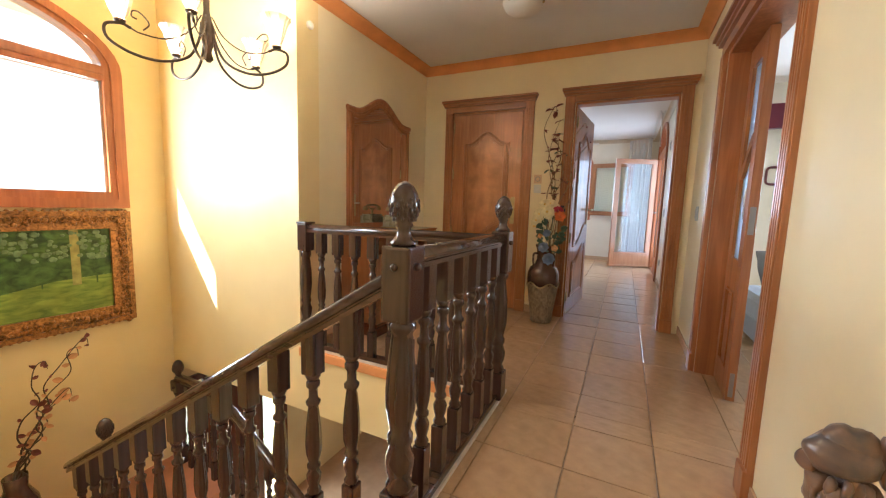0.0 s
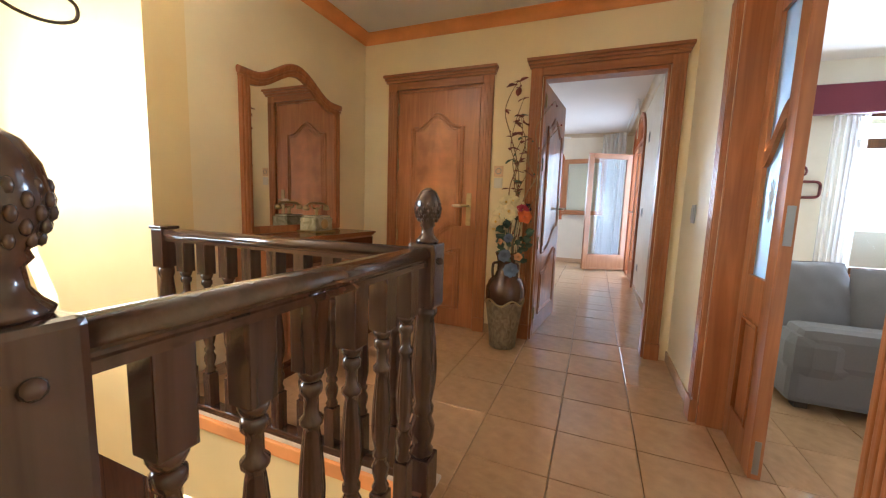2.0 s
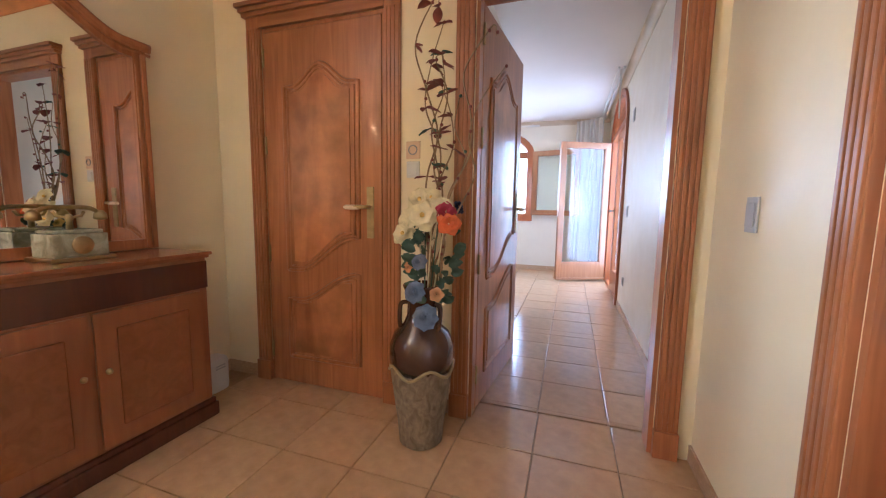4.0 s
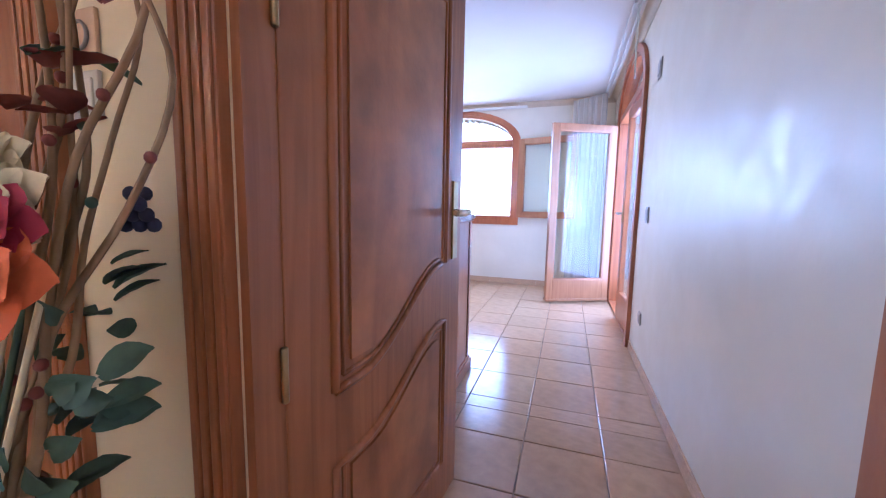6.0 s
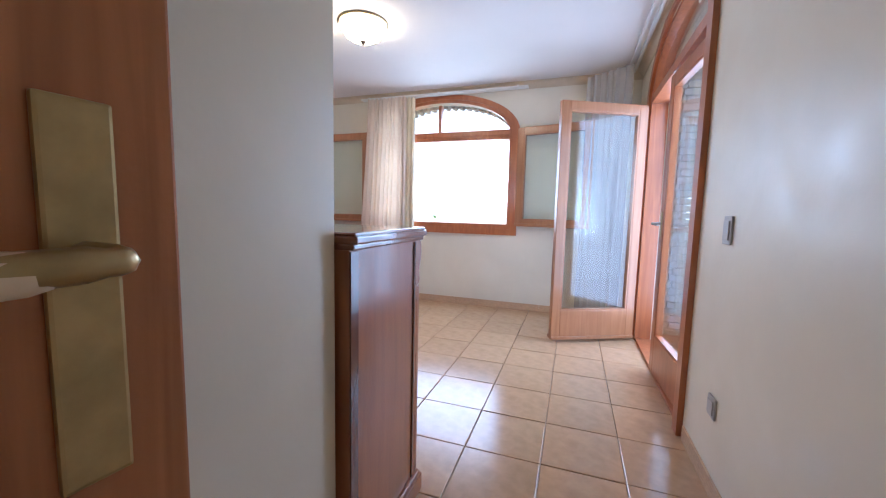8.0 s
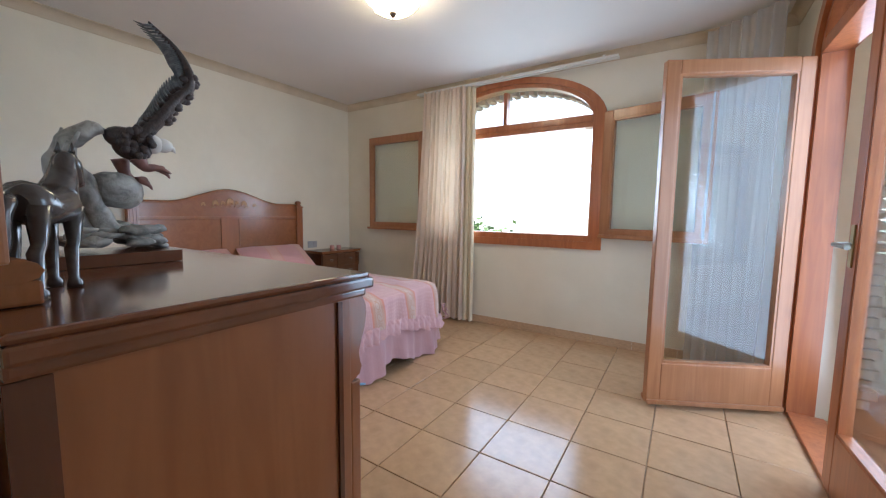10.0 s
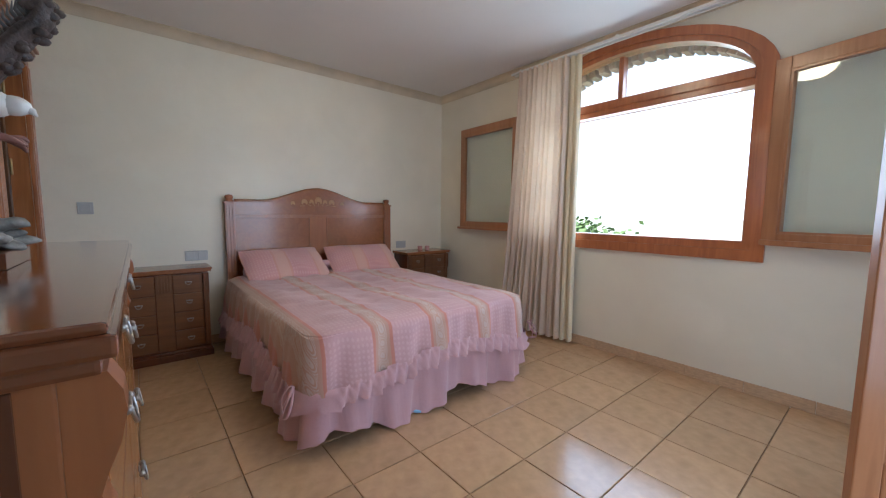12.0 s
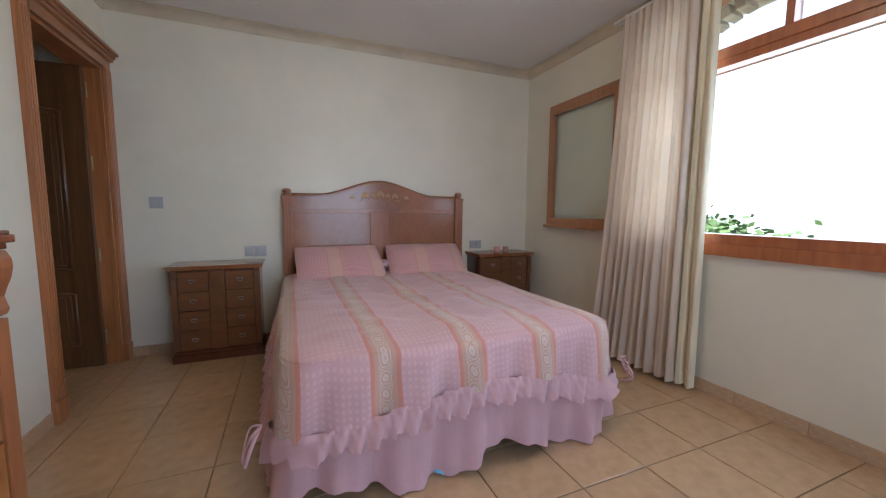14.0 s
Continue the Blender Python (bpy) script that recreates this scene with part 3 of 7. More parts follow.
def arched_window(name, at, label, half=0.95, sill=0.848, spring=2.0, rise=0.46, fixed=True, mat=FRAME):
    w = tagged(new(name), label, "window", "", "structure")
    w.matrix_basis = at
    band = 0.115

    def line(k, low):
        return [(-half + k, low)] + arch_line(0, half - k, spring, rise - k * 0.8, 22) + [(half - k, low)]
    bm = bmesh.new()
    ring_prism(bm, line(0, sill), line(0.07, sill + 0.07), -0.028, 0.05, closed=True)
    part("window_frame", bm, mat, w, "stained wooden window frame")
    bm = bmesh.new()
    ring_prism(bm, line(0.055, sill + 0.06), line(band, sill + 0.125), -0.012, 0.10, closed=True)
    part("inner_frame", bm, mat, w)
    part("transom", boxes((-half + band, half - band, -0.014, 0.10, 1.925, 1.972), (-half + band, half - band, -0.024, 0.09, 1.968, 2.03), bevel=0.004), mat, w, "stained wooden transom")
    part("mullion", boxes((-0.018, 0.018, 0.0, 0.07, 2.03, spring + rise - band)), mat, w)
    bm = bmesh.new()
    prism(bm, [(-half + band, 2.03)] + arch_line(0, half - band, spring + 0.03, rise - band * 0.8 - 0.03, 18) + [(half - band, 2.03)], 0.035, 0.041)
    p = part("pane", bm, GLASS, w)
    p.visible_shadow = False
    if fixed:
        p = part("pane", boxes((-half + band, half - band, 0.035, 0.041, sill + 0.125, 1.925)), GLASS, w)
        p.visible_shadow = False
        part("glazing_bead", boxes((-half + band, -half + band + 0.02, 0.02, 0.06, sill + 0.125, 1.925), (half - band - 0.02, half - band, 0.02, 0.06, sill + 0.125, 1.925)), STEEL, w, "pale glazing bead")
    return w


win1 = arched_window("window_1", pose(-3.27, 0.43, 0, 0, 0, 90), "arched stairwell window with orange-stained frame", sill=0.955)
win2 = arched_window("window_2", pose(-1.21, 8.43, 0), "arched bedroom window with its casements thrown open", fixed=False)


def casement(parent, at, w, h, mat=FRAME_L, bottom=0.075, stile=0.075, drip=True, pane=GLASS):
    """A glazed leaf from its hinge at x = 0."""
    rows = [(0, stile, 0, 0.05, 0, h), (w - stile, w, 0, 0.05, 0, h), (stile, w - stile, 0, 0.05, h - stile, h), (stile, w - stile, 0, 0.05, 0, bottom)]
    c = new("casement", mesh_of("casement", boxes(*rows, bevel=0.005), mat))
    c.parent = parent
    c.matrix_basis = at
    p = part("pane", boxes((stile, w - stile, 0.022, 0.028, bottom, h - stile)), pane, c)
    p.visible_shadow = False
    part("glazing_bead", boxes((stile, stile + 0.012, 0.004, 0.046, bottom, h - stile), (w - stile - 0.012, w - stile, 0.004, 0.046, bottom, h - stile), (stile + 0.012, w - stile - 0.012, 0.004, 0.046, h - stile - 0.012, h - stile), (stile + 0.012, w - stile - 0.012, 0.004, 0.046, bottom, bottom + 0.012)), mat, c)
    if drip:
        part("drip_rail", boxes((0.0, w, -0.022, 0.0, 0.004, 0.035), (0.0, w, 0.05, 0.066, 0.0, 0.025), bevel=0.004), mat, c)
    return c


cut = casement(win2, pose(-0.92, -0.035, 0.955, 0, 0, 178.5), 0.885, 1.11)
for v in cut.data.vertices:
    if v.co.x > 0.83 and (v.co.z > 1.06 or v.co.z < 0.05):
        v.co.x -= max(0.0, v.co.x - 0.845) * 0.75
casement(win2, pose(0.93, -0.035, 0.955, 0, 0, -14), 0.80, 1.08)

fd = tagged(new("door_5"), "arched balcony double door with glazed leaves, one open", "door", "", "structure")
fd.matrix_basis = pose(0.92, 7.06, 0, 0, 0, -90)
HALF = 0.80


def fd_line(k, rise=0.47):
    return [(-HALF + k, 0.0)] + arch_line(0, HALF - k, 2.03, rise - k * 0.8, 22) + [(HALF - k, 0.0)]


bm = bmesh.new()
ring_prism(bm, fd_line(-0.03), fd_line(0.05), -0.028, 0.05, closed=False)
part("door_frame", bm, FRAME, fd, "orange-stained arched door frame")
bm = bmesh.new()
ring_prism(bm, fd_line(0.045), fd_line(0.085), -0.004, 0.12, closed=False)
part("inner_frame", bm, FRAME, fd)
part("transom", boxes((-HALF + 0.085, HALF - 0.085, -0.01, 0.12, 2.035, 2.10), bevel=0.004), FRAME, fd)
part("threshold", boxes((-HALF + 0.085, HALF - 0.085, 0.0, 0.16, 0.0, 0.022), bevel=0.004), FRAME, fd)
bm = bmesh.new()
prism(bm, [(-HALF + 0.085, 2.10)] + arch_line(0, HALF - 0.085, 2.12, 0.27, 18) + [(HALF - 0.085, 2.10)], 0.04, 0.046)
p = part("pane", bm, GLASS, fd)
p.visible_shadow = False
c1 = casement(fd, pose(-HALF + 0.075, -0.05, 0.03, 0, 0, -63), 0.76, 1.99, FRAME_L, 0.25, 0.075)
c2 = casement(fd, pose(HALF - 0.09, 0.075, 0.03, 0, 0, 183), 0.715, 1.99, FRAME, 0.25, 0.08, drip=False)
h = part("handle", boxes((0.655, 0.685, 0.05, 0.056, 0.93, 1.10), bevel=0.002), BRASS, c2, "brass espagnolette handle")
bm = bmesh.new()
tube(bm, curve([(0.67, 0.05, 1.02), (0.67, 0.10, 1.02), (0.64, 0.105, 1.02), (0.56, 0.10, 1.015)], 5), 0.010, 8)
part("lever", bm, STEEL, c2, "silver lever")
bm = bmesh.new()
for z in (0.35, 1.0, 1.65):
    lathe(bm, [(0.009, z - 0.06), (0.011, z - 0.055), (0.011, z + 0.055), (0.009, z + 0.06)], 10, at=(0.0, 0.058, 0))
part("hinge", bm, STEEL, c2, "steel hinges")

# ---- railings ----
def square(bm, s, z0, z1, bevel=0.004, dx=0.0):
    box(bm, dx - s, dx + s, -s, s, z0, z1, bevel=bevel)


def baluster_meshes(h=0.78):
    k = h / 0.78
    bm = bmesh.new()
    square(bm, 0.024, 0.0, 0.17 * k)
    base = mesh_of("baluster_base", bm, RAIL)
    bm = bmesh.new()
    prof = [(0.020, 0.17), (0.024, 0.185), (0.016, 0.20), (0.023, 0.225), (0.025, 0.245), (0.015, 0.268), (0.022, 0.275), (0.022, 0.285), (0.016, 0.292),
            (0.0255, 0.33), (0.027, 0.37), (0.024, 0.43), (0.018, 0.49), (0.0155, 0.505), (0.023, 0.515), (0.024, 0.525), (0.015, 0.535), (0.0145, 0.57), (0.022, 0.58), (0.022, 0.595), (0.016, 0.602)]
    lathe(bm, [(r * 1.05, z * k) for r, z in prof], 24, flutes=8, flute_range=(0.30 * k, 0.495 * k), depth=0.22)
    shaft = mesh_of("baluster_shaft", bm, RAIL)
    bm = bmesh.new()
    square(bm, 0.028, 0.625 * k, h, 0.003)
    lathe(bm, [(0.017, 0.598 * k), (0.021, 0.606 * k), (0.026, 0.616 * k), (0.027, 0.627 * k)], 16)
    top = mesh_of("baluster_block", bm, RAIL)
    return base, shaft, top


BAL = baluster_meshes()
BAL_LEVEL = baluster_meshes(0.835)


def baluster(parent, x, y, z, rz=0, kit=BAL):
    b = new("baluster", kit[1])
    b.parent = parent
    b.matrix_basis = pose(x, y, z, 0, 0, rz)
    for me, nm in ((kit[0], "base_block"), (kit[2], "top_block")):
        o = new(nm, me)
        o.parent = b


def newel(parent, x, y, z, hb=0.93):
    """A turned newel post with a pineapple finial; hb is the height of its top block."""
    bm = bmesh.new()
    lathe(bm, [(0.038, 0.14), (0.043, 0.17), (0.032, 0.19), (0.043, 0.22), (0.046, 0.26), (0.033, 0.30), (0.04, 0.315), (0.04, 0.335), (0.032, 0.35),
               (0.046, 0.42), (0.048, 0.48), (0.043, 0.56), (0.034, 0.64), (0.032, 0.66), (0.042, 0.675), (0.042, 0.69), (0.033, 0.70), (0.033, 0.71)],
          32, flutes=10, flute_range=(0.37, 0.645), depth=0.16)
    post = new("newel_post", mesh_of("newel_post", bm, RAIL))
    post.parent = parent
    post.location = (x, y, z)
    bm = bmesh.new()
    square(bm, 0.046, 0.0, 0.15, 0.006)
    part("base_block", bm, RAIL, post)
    bm = bmesh.new()
    square(bm, 0.048, 0.70, hb, 0.010)
    part("top_block", bm, RAIL, post)
    bm = bmesh.new()
    prof = [(0.036, hb), (0.040, hb + 0.008), (0.030, hb + 0.018), (0.022, hb + 0.03), (0.020, hb + 0.05), (0.027, hb + 0.058), (0.024, hb + 0.066),
            (0.034, hb + 0.08), (0.041, hb + 0.10), (0.043, hb + 0.125), (0.038, hb + 0.15), (0.026, hb + 0.172), (0.008, hb + 0.184)]
    lathe(bm, prof, 24)
    for j in range(8):
        for i in range(11):
            a = 2 * math.pi * (i + 0.5 * (j % 2)) / 11
            zz = hb + 0.078 + j * 0.0125
            r = 0.0415 * math.sin(math.pi * (0.27 + 0.083 * j)) + 0.0005
            ball(bm, (r * math.cos(a), r * math.sin(a), zz), 0.0062, 6, 4, (0.9, 0.9, 1.5))
    part("finial", bm, RAIL, post, "carved pineapple finial")
    for ax, ay in ((1, 0), (-1, 0), (0, 1), (0, -1)):
        bm = bmesh.new()
        ball(bm, (0.05 * ax, 0.05 * ay, hb - 0.06), 0.012, 8, 6)
        part("bolt_cap", bm, RAIL, post)


def handrail(parent, a, b, name="handrail"):
    a, b = Vector(a), Vector(b)
    bm = bmesh.new()
    half = ((0.0, 0.026), (0.012, 0.025), (0.022, 0.021), (0.030, 0.014), (0.035, 0.004), (0.035, -0.004), (0.031, -0.010), (0.025, -0.013), (0.025, -0.018), (0.029, -0.021), (0.029, -0.036))
    prof = list(half) + [(-w, z) for w, z in half[:0:-1]]
    d = (b - a).normalized()
    side = d.cross(Vector((0, 0, 1))).normalized()
    up = side.cross(d)
    ends = [[bm.verts.new(e + side * w + up * z) for w, z in prof] for e in (a, b)]
    n = len(prof)
    for i in range(n):
        f = bm.faces.new((ends[0][i], ends[0][(i + 1) % n], ends[1][(i + 1) % n], ends[1][i]))
        f.smooth = i not in (5, 6, 7, 8, 9, 10, 11, 12, 13, 14)
    bm.faces.new(ends[0][::-1])
    bm.faces.new(ends[1])
    part(name, bm, RAIL_X, parent, "rounded dark wooden handrail")


rail = thing("stair_railing", pose(0, 0, 0), "dark turned wooden stair railing with pineapple newels", "railing")
NX, N1, N2 = -0.15, 0.655, 1.64
newel(rail, NX, N1, 0.012, 0.925)
newel(rail, NX, N2, 0.012, 0.92)
handrail(rail, (NX, N1 + 0.04, 0.900), (NX, N2 - 0.04, 0.896))
handrail(rail, (NX - 0.04, N2 + 0.03, 0.884), (-1.60, N2 + 0.05, 0.876))
part("bottom_rail", boxes((NX - 0.03, NX + 0.03, N1 + 0.04, N2 - 0.04, 0.013, 0.045), (-1.62, NX - 0.03, N2 + 0.02, N2 + 0.08, 0.0135, 0.045), bevel=0.004), RAIL_X, rail)
for i in range(6):
    baluster(rail, NX, N1 + (N2 - N1) * (i + 1) / 7, 0.045, 0, BAL_LEVEL)
for i in range(9):
    baluster(rail, NX - 1.46 * (i + 1) / 10, N2 + 0.05, 0.028, 0, BAL_LEVEL)
bm = bmesh.new()
lathe(bm, [(0.034, 0.15), (0.038, 0.18), (0.028, 0.20), (0.036, 0.24), (0.040, 0.27), (0.028, 0.31), (0.036, 0.33), (0.030, 0.35), (0.040, 0.45), (0.037, 0.55), (0.028, 0.64), (0.036, 0.66), (0.036, 0.68), (0.030, 0.70)], 24, flutes=8, flute_range=(0.37, 0.63), depth=0.16)
square(bm, 0.04, 0.0, 0.155)
square(bm, 0.04, 0.695, 0.885)
box(bm, -0.046, 0.046, -0.046, 0.046, 0.885, 0.90, 0.004)
part("end_post", bm, RAIL, rail, "turned half post against the wall").location = (-1.612, N2 + 0.05, 0.013)
SL = (0.836 + 0.548) / (2.469 - 0.218)
handrail(rail, (NX - 0.045, N1, 0.83), (-2.50, N1, 0.83 - SL * (2.50 + NX - 0.045)))
handrail(rail, (-2.50, N1, 0.83 - SL * (2.50 + NX - 0.045)), (-2.50, N1 + 0.17, 0.83 - SL * (2.50 + NX - 0.045) - 0.02))
bm = bmesh.new()
x0, x1 = NX - 0.05, -2.5
z0, z1 = 0.83 - 0.815, 0.83 - 0.815 - SL * (x0 - x1)
prism(bm, [(x0, z0 - 0.02), (x0, z0 + 0.0), (x1, z1 + 0.0), (x1, z1 - 0.12), (x0, z0 - 0.12)][1:] , N1 - 0.03, N1 + 0.03)
part("stringer", bm, RAIL_X, rail, "sloping dark wooden stringer")
for i in range(13):
    x = NX - 0.17 * (i + 1) - 0.02
    baluster(rail, x, N1, 0.83 - SL * (NX - 0.045 - x) - 0.80)
low = thing("lower_railing", pose(0, 0, 0), "dark turned wooden railing of the lower flight", "railing")
newel(low, -2.50, 0.83, -1.385, 0.82)
newel(low, -3.10, 1.60, -1.385, 0.80)
handrail(low, (-3.10, 1.60, -0.56), (-2.55, 1.60, -0.56))
handrail(low, (-2.55, 1.60, -0.56), (-0.6, 1.60, -1.80))
for i in range(11):
    x = -2.42 + 0.16 * i
    baluster(low, x, 1.60, -0.56 - 0.636 * (x + 2.55) - 0.81)
for x in (-2.95, -2.78, -2.62):
    baluster(low, x, 1.60, -1.385)

# ---- bedroom ----
def fabric(name, base, dark, rough=0.85, scale=(120, 120, 120), sheen=0.3, grain=0.4):
    m = material(name, base, rough, grain=grain, grain_scale=scale, dark=dark, stain=0.06, stain_scale=4, bump=0.25, bump_scale=220)
    m.node_tree.nodes["Principled BSDF"].inputs["Sheen Weight"].default_value = sheen
    return m


def striped_fabric(name, base, print_col, band, band_edge, medal, pitch=0.365, shift=0.0):
    """Pink cloth with a small lozenge print and patterned bands that run along x."""
    m = fabric(name, base, [c * 0.85 for c in base])
    nt = m.node_tree
    b = nt.nodes["Principled BSDF"]
    src = b.inputs["Base Color"].links[0].from_socket
    tc = nt.nodes.new("ShaderNodeTexCoord")
    sp = nt.nodes.new("ShaderNodeSeparateXYZ")
    nt.links.new(tc.outputs["Object"], sp.inputs[0])

    def calc(op, a, c=None, d=None):
        n = nt.nodes.new("ShaderNodeMath")
        n.operation = op
        for i, v in enumerate((a, c, d)):
            if v is None:
                continue
            if isinstance(v, (int, float)):
                n.inputs[i].default_value = v
            else:
                nt.links.new(v, n.inputs[i])
        return n.outputs[0]

    def mixed(fac, a, colour):
        n = nt.nodes.new("ShaderNodeMix")
        n.data_type = "RGBA"
        nt.links.new(fac, n.inputs[0])
        nt.links.new(a, n.inputs[6])
        n.inputs[7].default_value = (*colour, 1)
        return n.outputs[2]
    along = calc("ADD", sp.outputs[0], sp.outputs[2])
    wob = nt.nodes.new("ShaderNodeTexNoise")
    wob.inputs["Scale"].default_value = 5
    nt.links.new(tc.outputs["Object"], wob.inputs["Vector"])
    y = calc("ADD", sp.outputs[1], calc("MULTIPLY", calc("SUBTRACT", wob.outputs[0], 0.5), 0.02))
    d = calc("ABSOLUTE", calc("SUBTRACT", calc("PINGPONG", calc("ADD", y, shift), pitch / 2), 0))
    # lozenge print
    q = calc("MULTIPLY", calc("SINE", calc("MULTIPLY", calc("ADD", y, along), 135)), calc("SINE", calc("MULTIPLY", calc("SUBTRACT", y, along), 135)))
    out = mixed(calc("MULTIPLY", calc("GREATER_THAN", q, 0.35), 0.38), src, print_col)
    out = mixed(calc("MULTIPLY", calc("LESS_THAN", d, 0.062), 0.9), out, band_edge)
    out = mixed(calc("MULTIPLY", calc("LESS_THAN", d, 0.045), 0.8), out, band)
    r = calc("ADD", calc("POWER", calc("MULTIPLY", d, 40), 2), calc("POWER", calc("MULTIPLY", calc("SUBTRACT", calc("PINGPONG", along, 0.06), 0.03), 40), 2))
    ringed = calc("GREATER_THAN", calc("SINE", calc("MULTIPLY", r, 9)), 0.1)
    out = mixed(calc("MULTIPLY", calc("MULTIPLY", ringed, calc("LESS_THAN", d, 0.028)), 0.5), out, medal)
    nt.links.new(out, b.inputs["Base Color"])
    return m


PINK = (0.60, 0.355, 0.345)
SPREAD = striped_fabric("pink_striped_bedspread", PINK, (0.70, 0.47, 0.45), (0.53, 0.34, 0.245), (0.58, 0.225, 0.15), (0.66, 0.60, 0.54), shift=0.159)
PINK_PLAIN = fabric("pink_valance_cloth", (0.60, 0.36, 0.36), (0.53, 0.30, 0.30))
PINK_DOT = striped_fabric("pink_pillow_cloth", (0.62, 0.33, 0.32), (0.74, 0.50, 0.46), (0.66, 0.40, 0.33), (0.62, 0.33, 0.26), (0.66, 0.42, 0.36), pitch=0.34, shift=0.06)
CURTAIN = fabric("cream_curtain_cloth", (0.71, 0.58, 0.46), (0.63, 0.50, 0.39), grain=0.3)
SHEER = fabric("white_sheer_cloth", (0.66, 0.645, 0.61), (0.60, 0.585, 0.55), grain=0.2)


def thin_cloth(m, colour, glow, clear):
    """Lets light through a cloth: a share of scattered light and a share seen straight through."""
    nt = m.node_tree
    b = nt.nodes["Principled BSDF"]
    tr = nt.nodes.new("ShaderNodeBsdfTranslucent")
    tr.inputs[0].default_value = (*colour, 1)
    cl = nt.nodes.new("ShaderNodeBsdfTransparent")
    a = nt.nodes.new("ShaderNodeMixShader")
    a.inputs[0].default_value = glow
    nt.links.new(b.outputs[0], a.inputs[1])
    nt.links.new(tr.outputs[0], a.inputs[2])
    c = nt.nodes.new("ShaderNodeMixShader")
    c.inputs[0].default_value = clear
    nt.links.new(a.outputs[0], c.inputs[1])
    nt.links.new(cl.outputs[0], c.inputs[2])
    nt.links.new(c.outputs[0], nt.nodes["Material Output"].inputs[0])


thin_cloth(SHEER, (0.74, 0.72, 0.67), 0.3, 0.45)
thin_cloth(CURTAIN, (0.80, 0.64, 0.44), 0.22, 0.0)

BX0, BX1, BY0, BY1, BZ = -3.33, -1.42, 6.05, 7.58, 0.55


def bed_line(out, step=0.02):
    """The edge of the bed from head to foot to head, pushed out, with rounded foot corners."""
    r = 0.10
    pts = []
    n = int((BX1 - r - BX0) / step)
    for i in range(n):
        pts.append((BX0 + i * step, BY0 - out, 0, -1))
    for i in range(9):
        a = radians(-90 + 90 * i / 8)
        pts.append((BX1 - r + (r + out) * math.cos(a), BY0 + r + (r + out) * math.sin(a), math.cos(a), math.sin(a)))
    m = int((BY1 - BY0 - 2 * r) / step)
    for i in range(1, m):
        pts.append((BX1 + out, BY0 + r + i * step, 1, 0))
    for i in range(9):
        a = radians(90 * i / 8)
        pts.append((BX1 - r + (r + out) * math.cos(a), BY1 - r + (r + out) * math.sin(a), math.cos(a), math.sin(a)))
    for i in range(n):
        pts.append((BX1 - r - i * step, BY1 + out, 0, 1))
    return pts


def hanging(rows, wave, pitch, seed=0.0, hem=0.0, step=0.02, sag=0.0):
    """Cloth that hangs round the bed: rows of (out, z, share of the wave)."""
    bm = bmesh.new()
    grid = []
    for out, z, k in rows:
        line = []
        s = 0.0
        prev = None
        for x, y, nx, ny in bed_line(out, step):
            if prev:
                s += math.hypot(x - prev[0], y - prev[1])
            prev = (x, y)
            w = wave * k * (math.sin(2 * math.pi * s / pitch + seed + 1.3 * math.sin(s * 3.1)) + 0.5 * math.sin(2 * math.pi * s / pitch * 2.3 + 1 + seed))
            dz = hem * k * math.sin(2 * math.pi * s / (pitch * 2.7) + seed * 2) + sag * (1 if sag else 0) * math.cos(2 * math.pi * (s - 1.89) / 1.75) * min(1, 2 * k)
            line.append(bm.verts.new((x + nx * w, y + ny * w, max(0.006, z + dz + 0.01 * k * math.sin(s * 7)))))
        grid.append(line)
    for a, b in zip(grid, grid[1:]):
        for i in range(len(a) - 1):
            f = bm.faces.new((a[i], a[i + 1], b[i + 1], b[i]))
            f.smooth = True
    return bm


bed = thing("bed", pose(0, 0, 0), "double bed with an arched cherry wood headboard", "bed")
part("mattress", boxes((BX0, BX1 - 0.03, BY0 + 0.03, BY1 - 0.03, 0.26, BZ - 0.045), bevel=0.03), PLASTIC, bed, "white mattress")
part("bed_base", boxes((BX0, BX1 - 0.06, BY0 + 0.05, BY1 - 0.05, 0.14, 0.258), bevel=0.005), CHERRY_DK, bed)
for x in (BX0 + 0.1, BX1 - 0.22):
    for y in (BY0 + 0.12, BY1 - 0.12):
        part("leg", boxes((x - 0.03, x + 0.03, y - 0.03, y + 0.03, 0.0, 0.14)), CHERRY_DK, bed)
HY0, HY1, HX = 6.04, 7.65, -3.405
hb = new("headboard", mesh_of("headboard", boxes((HX + 0.012, HX + 0.032, HY0 + 0.07, HY1 - 0.07, 0.35, 1.115)), CHERRY))
hb.parent = bed
for y in (HY0, HY1 - 0.075):
    part("headboard_post", boxes((HX, HX + 0.06, y, y + 0.075, 0.0, 1.20), (HX - 0.004, HX + 0.066, y - 0.006, y + 0.081, 1.20, 1.215), (HX + 0.06, HX + 0.065, y + 0.010, y + 0.02, 0.5, 1.18), (HX + 0.06, HX + 0.065, y + 0.032, y + 0.042, 0.5, 1.18), (HX + 0.06, HX + 0.065, y + 0.055, y + 0.065, 0.5, 1.18), bevel=0.002), CHERRY_Z, hb, "fluted cherry post")
    bm = bmesh.new()
    lathe(bm, [(0.036, 1.215), (0.036, 1.225), (0.022, 1.232), (0.030, 1.242), (0.034, 1.258), (0.026, 1.270), (0.006, 1.276)], 18, at=(HX + 0.03, y + 0.0375, 0))
    part("post_cap", bm, CHERRY_Z, hb)


def crest(u):
    return 1.215 + 0.125 * smooth01(1 - abs(u - 0.5) / 0.36)


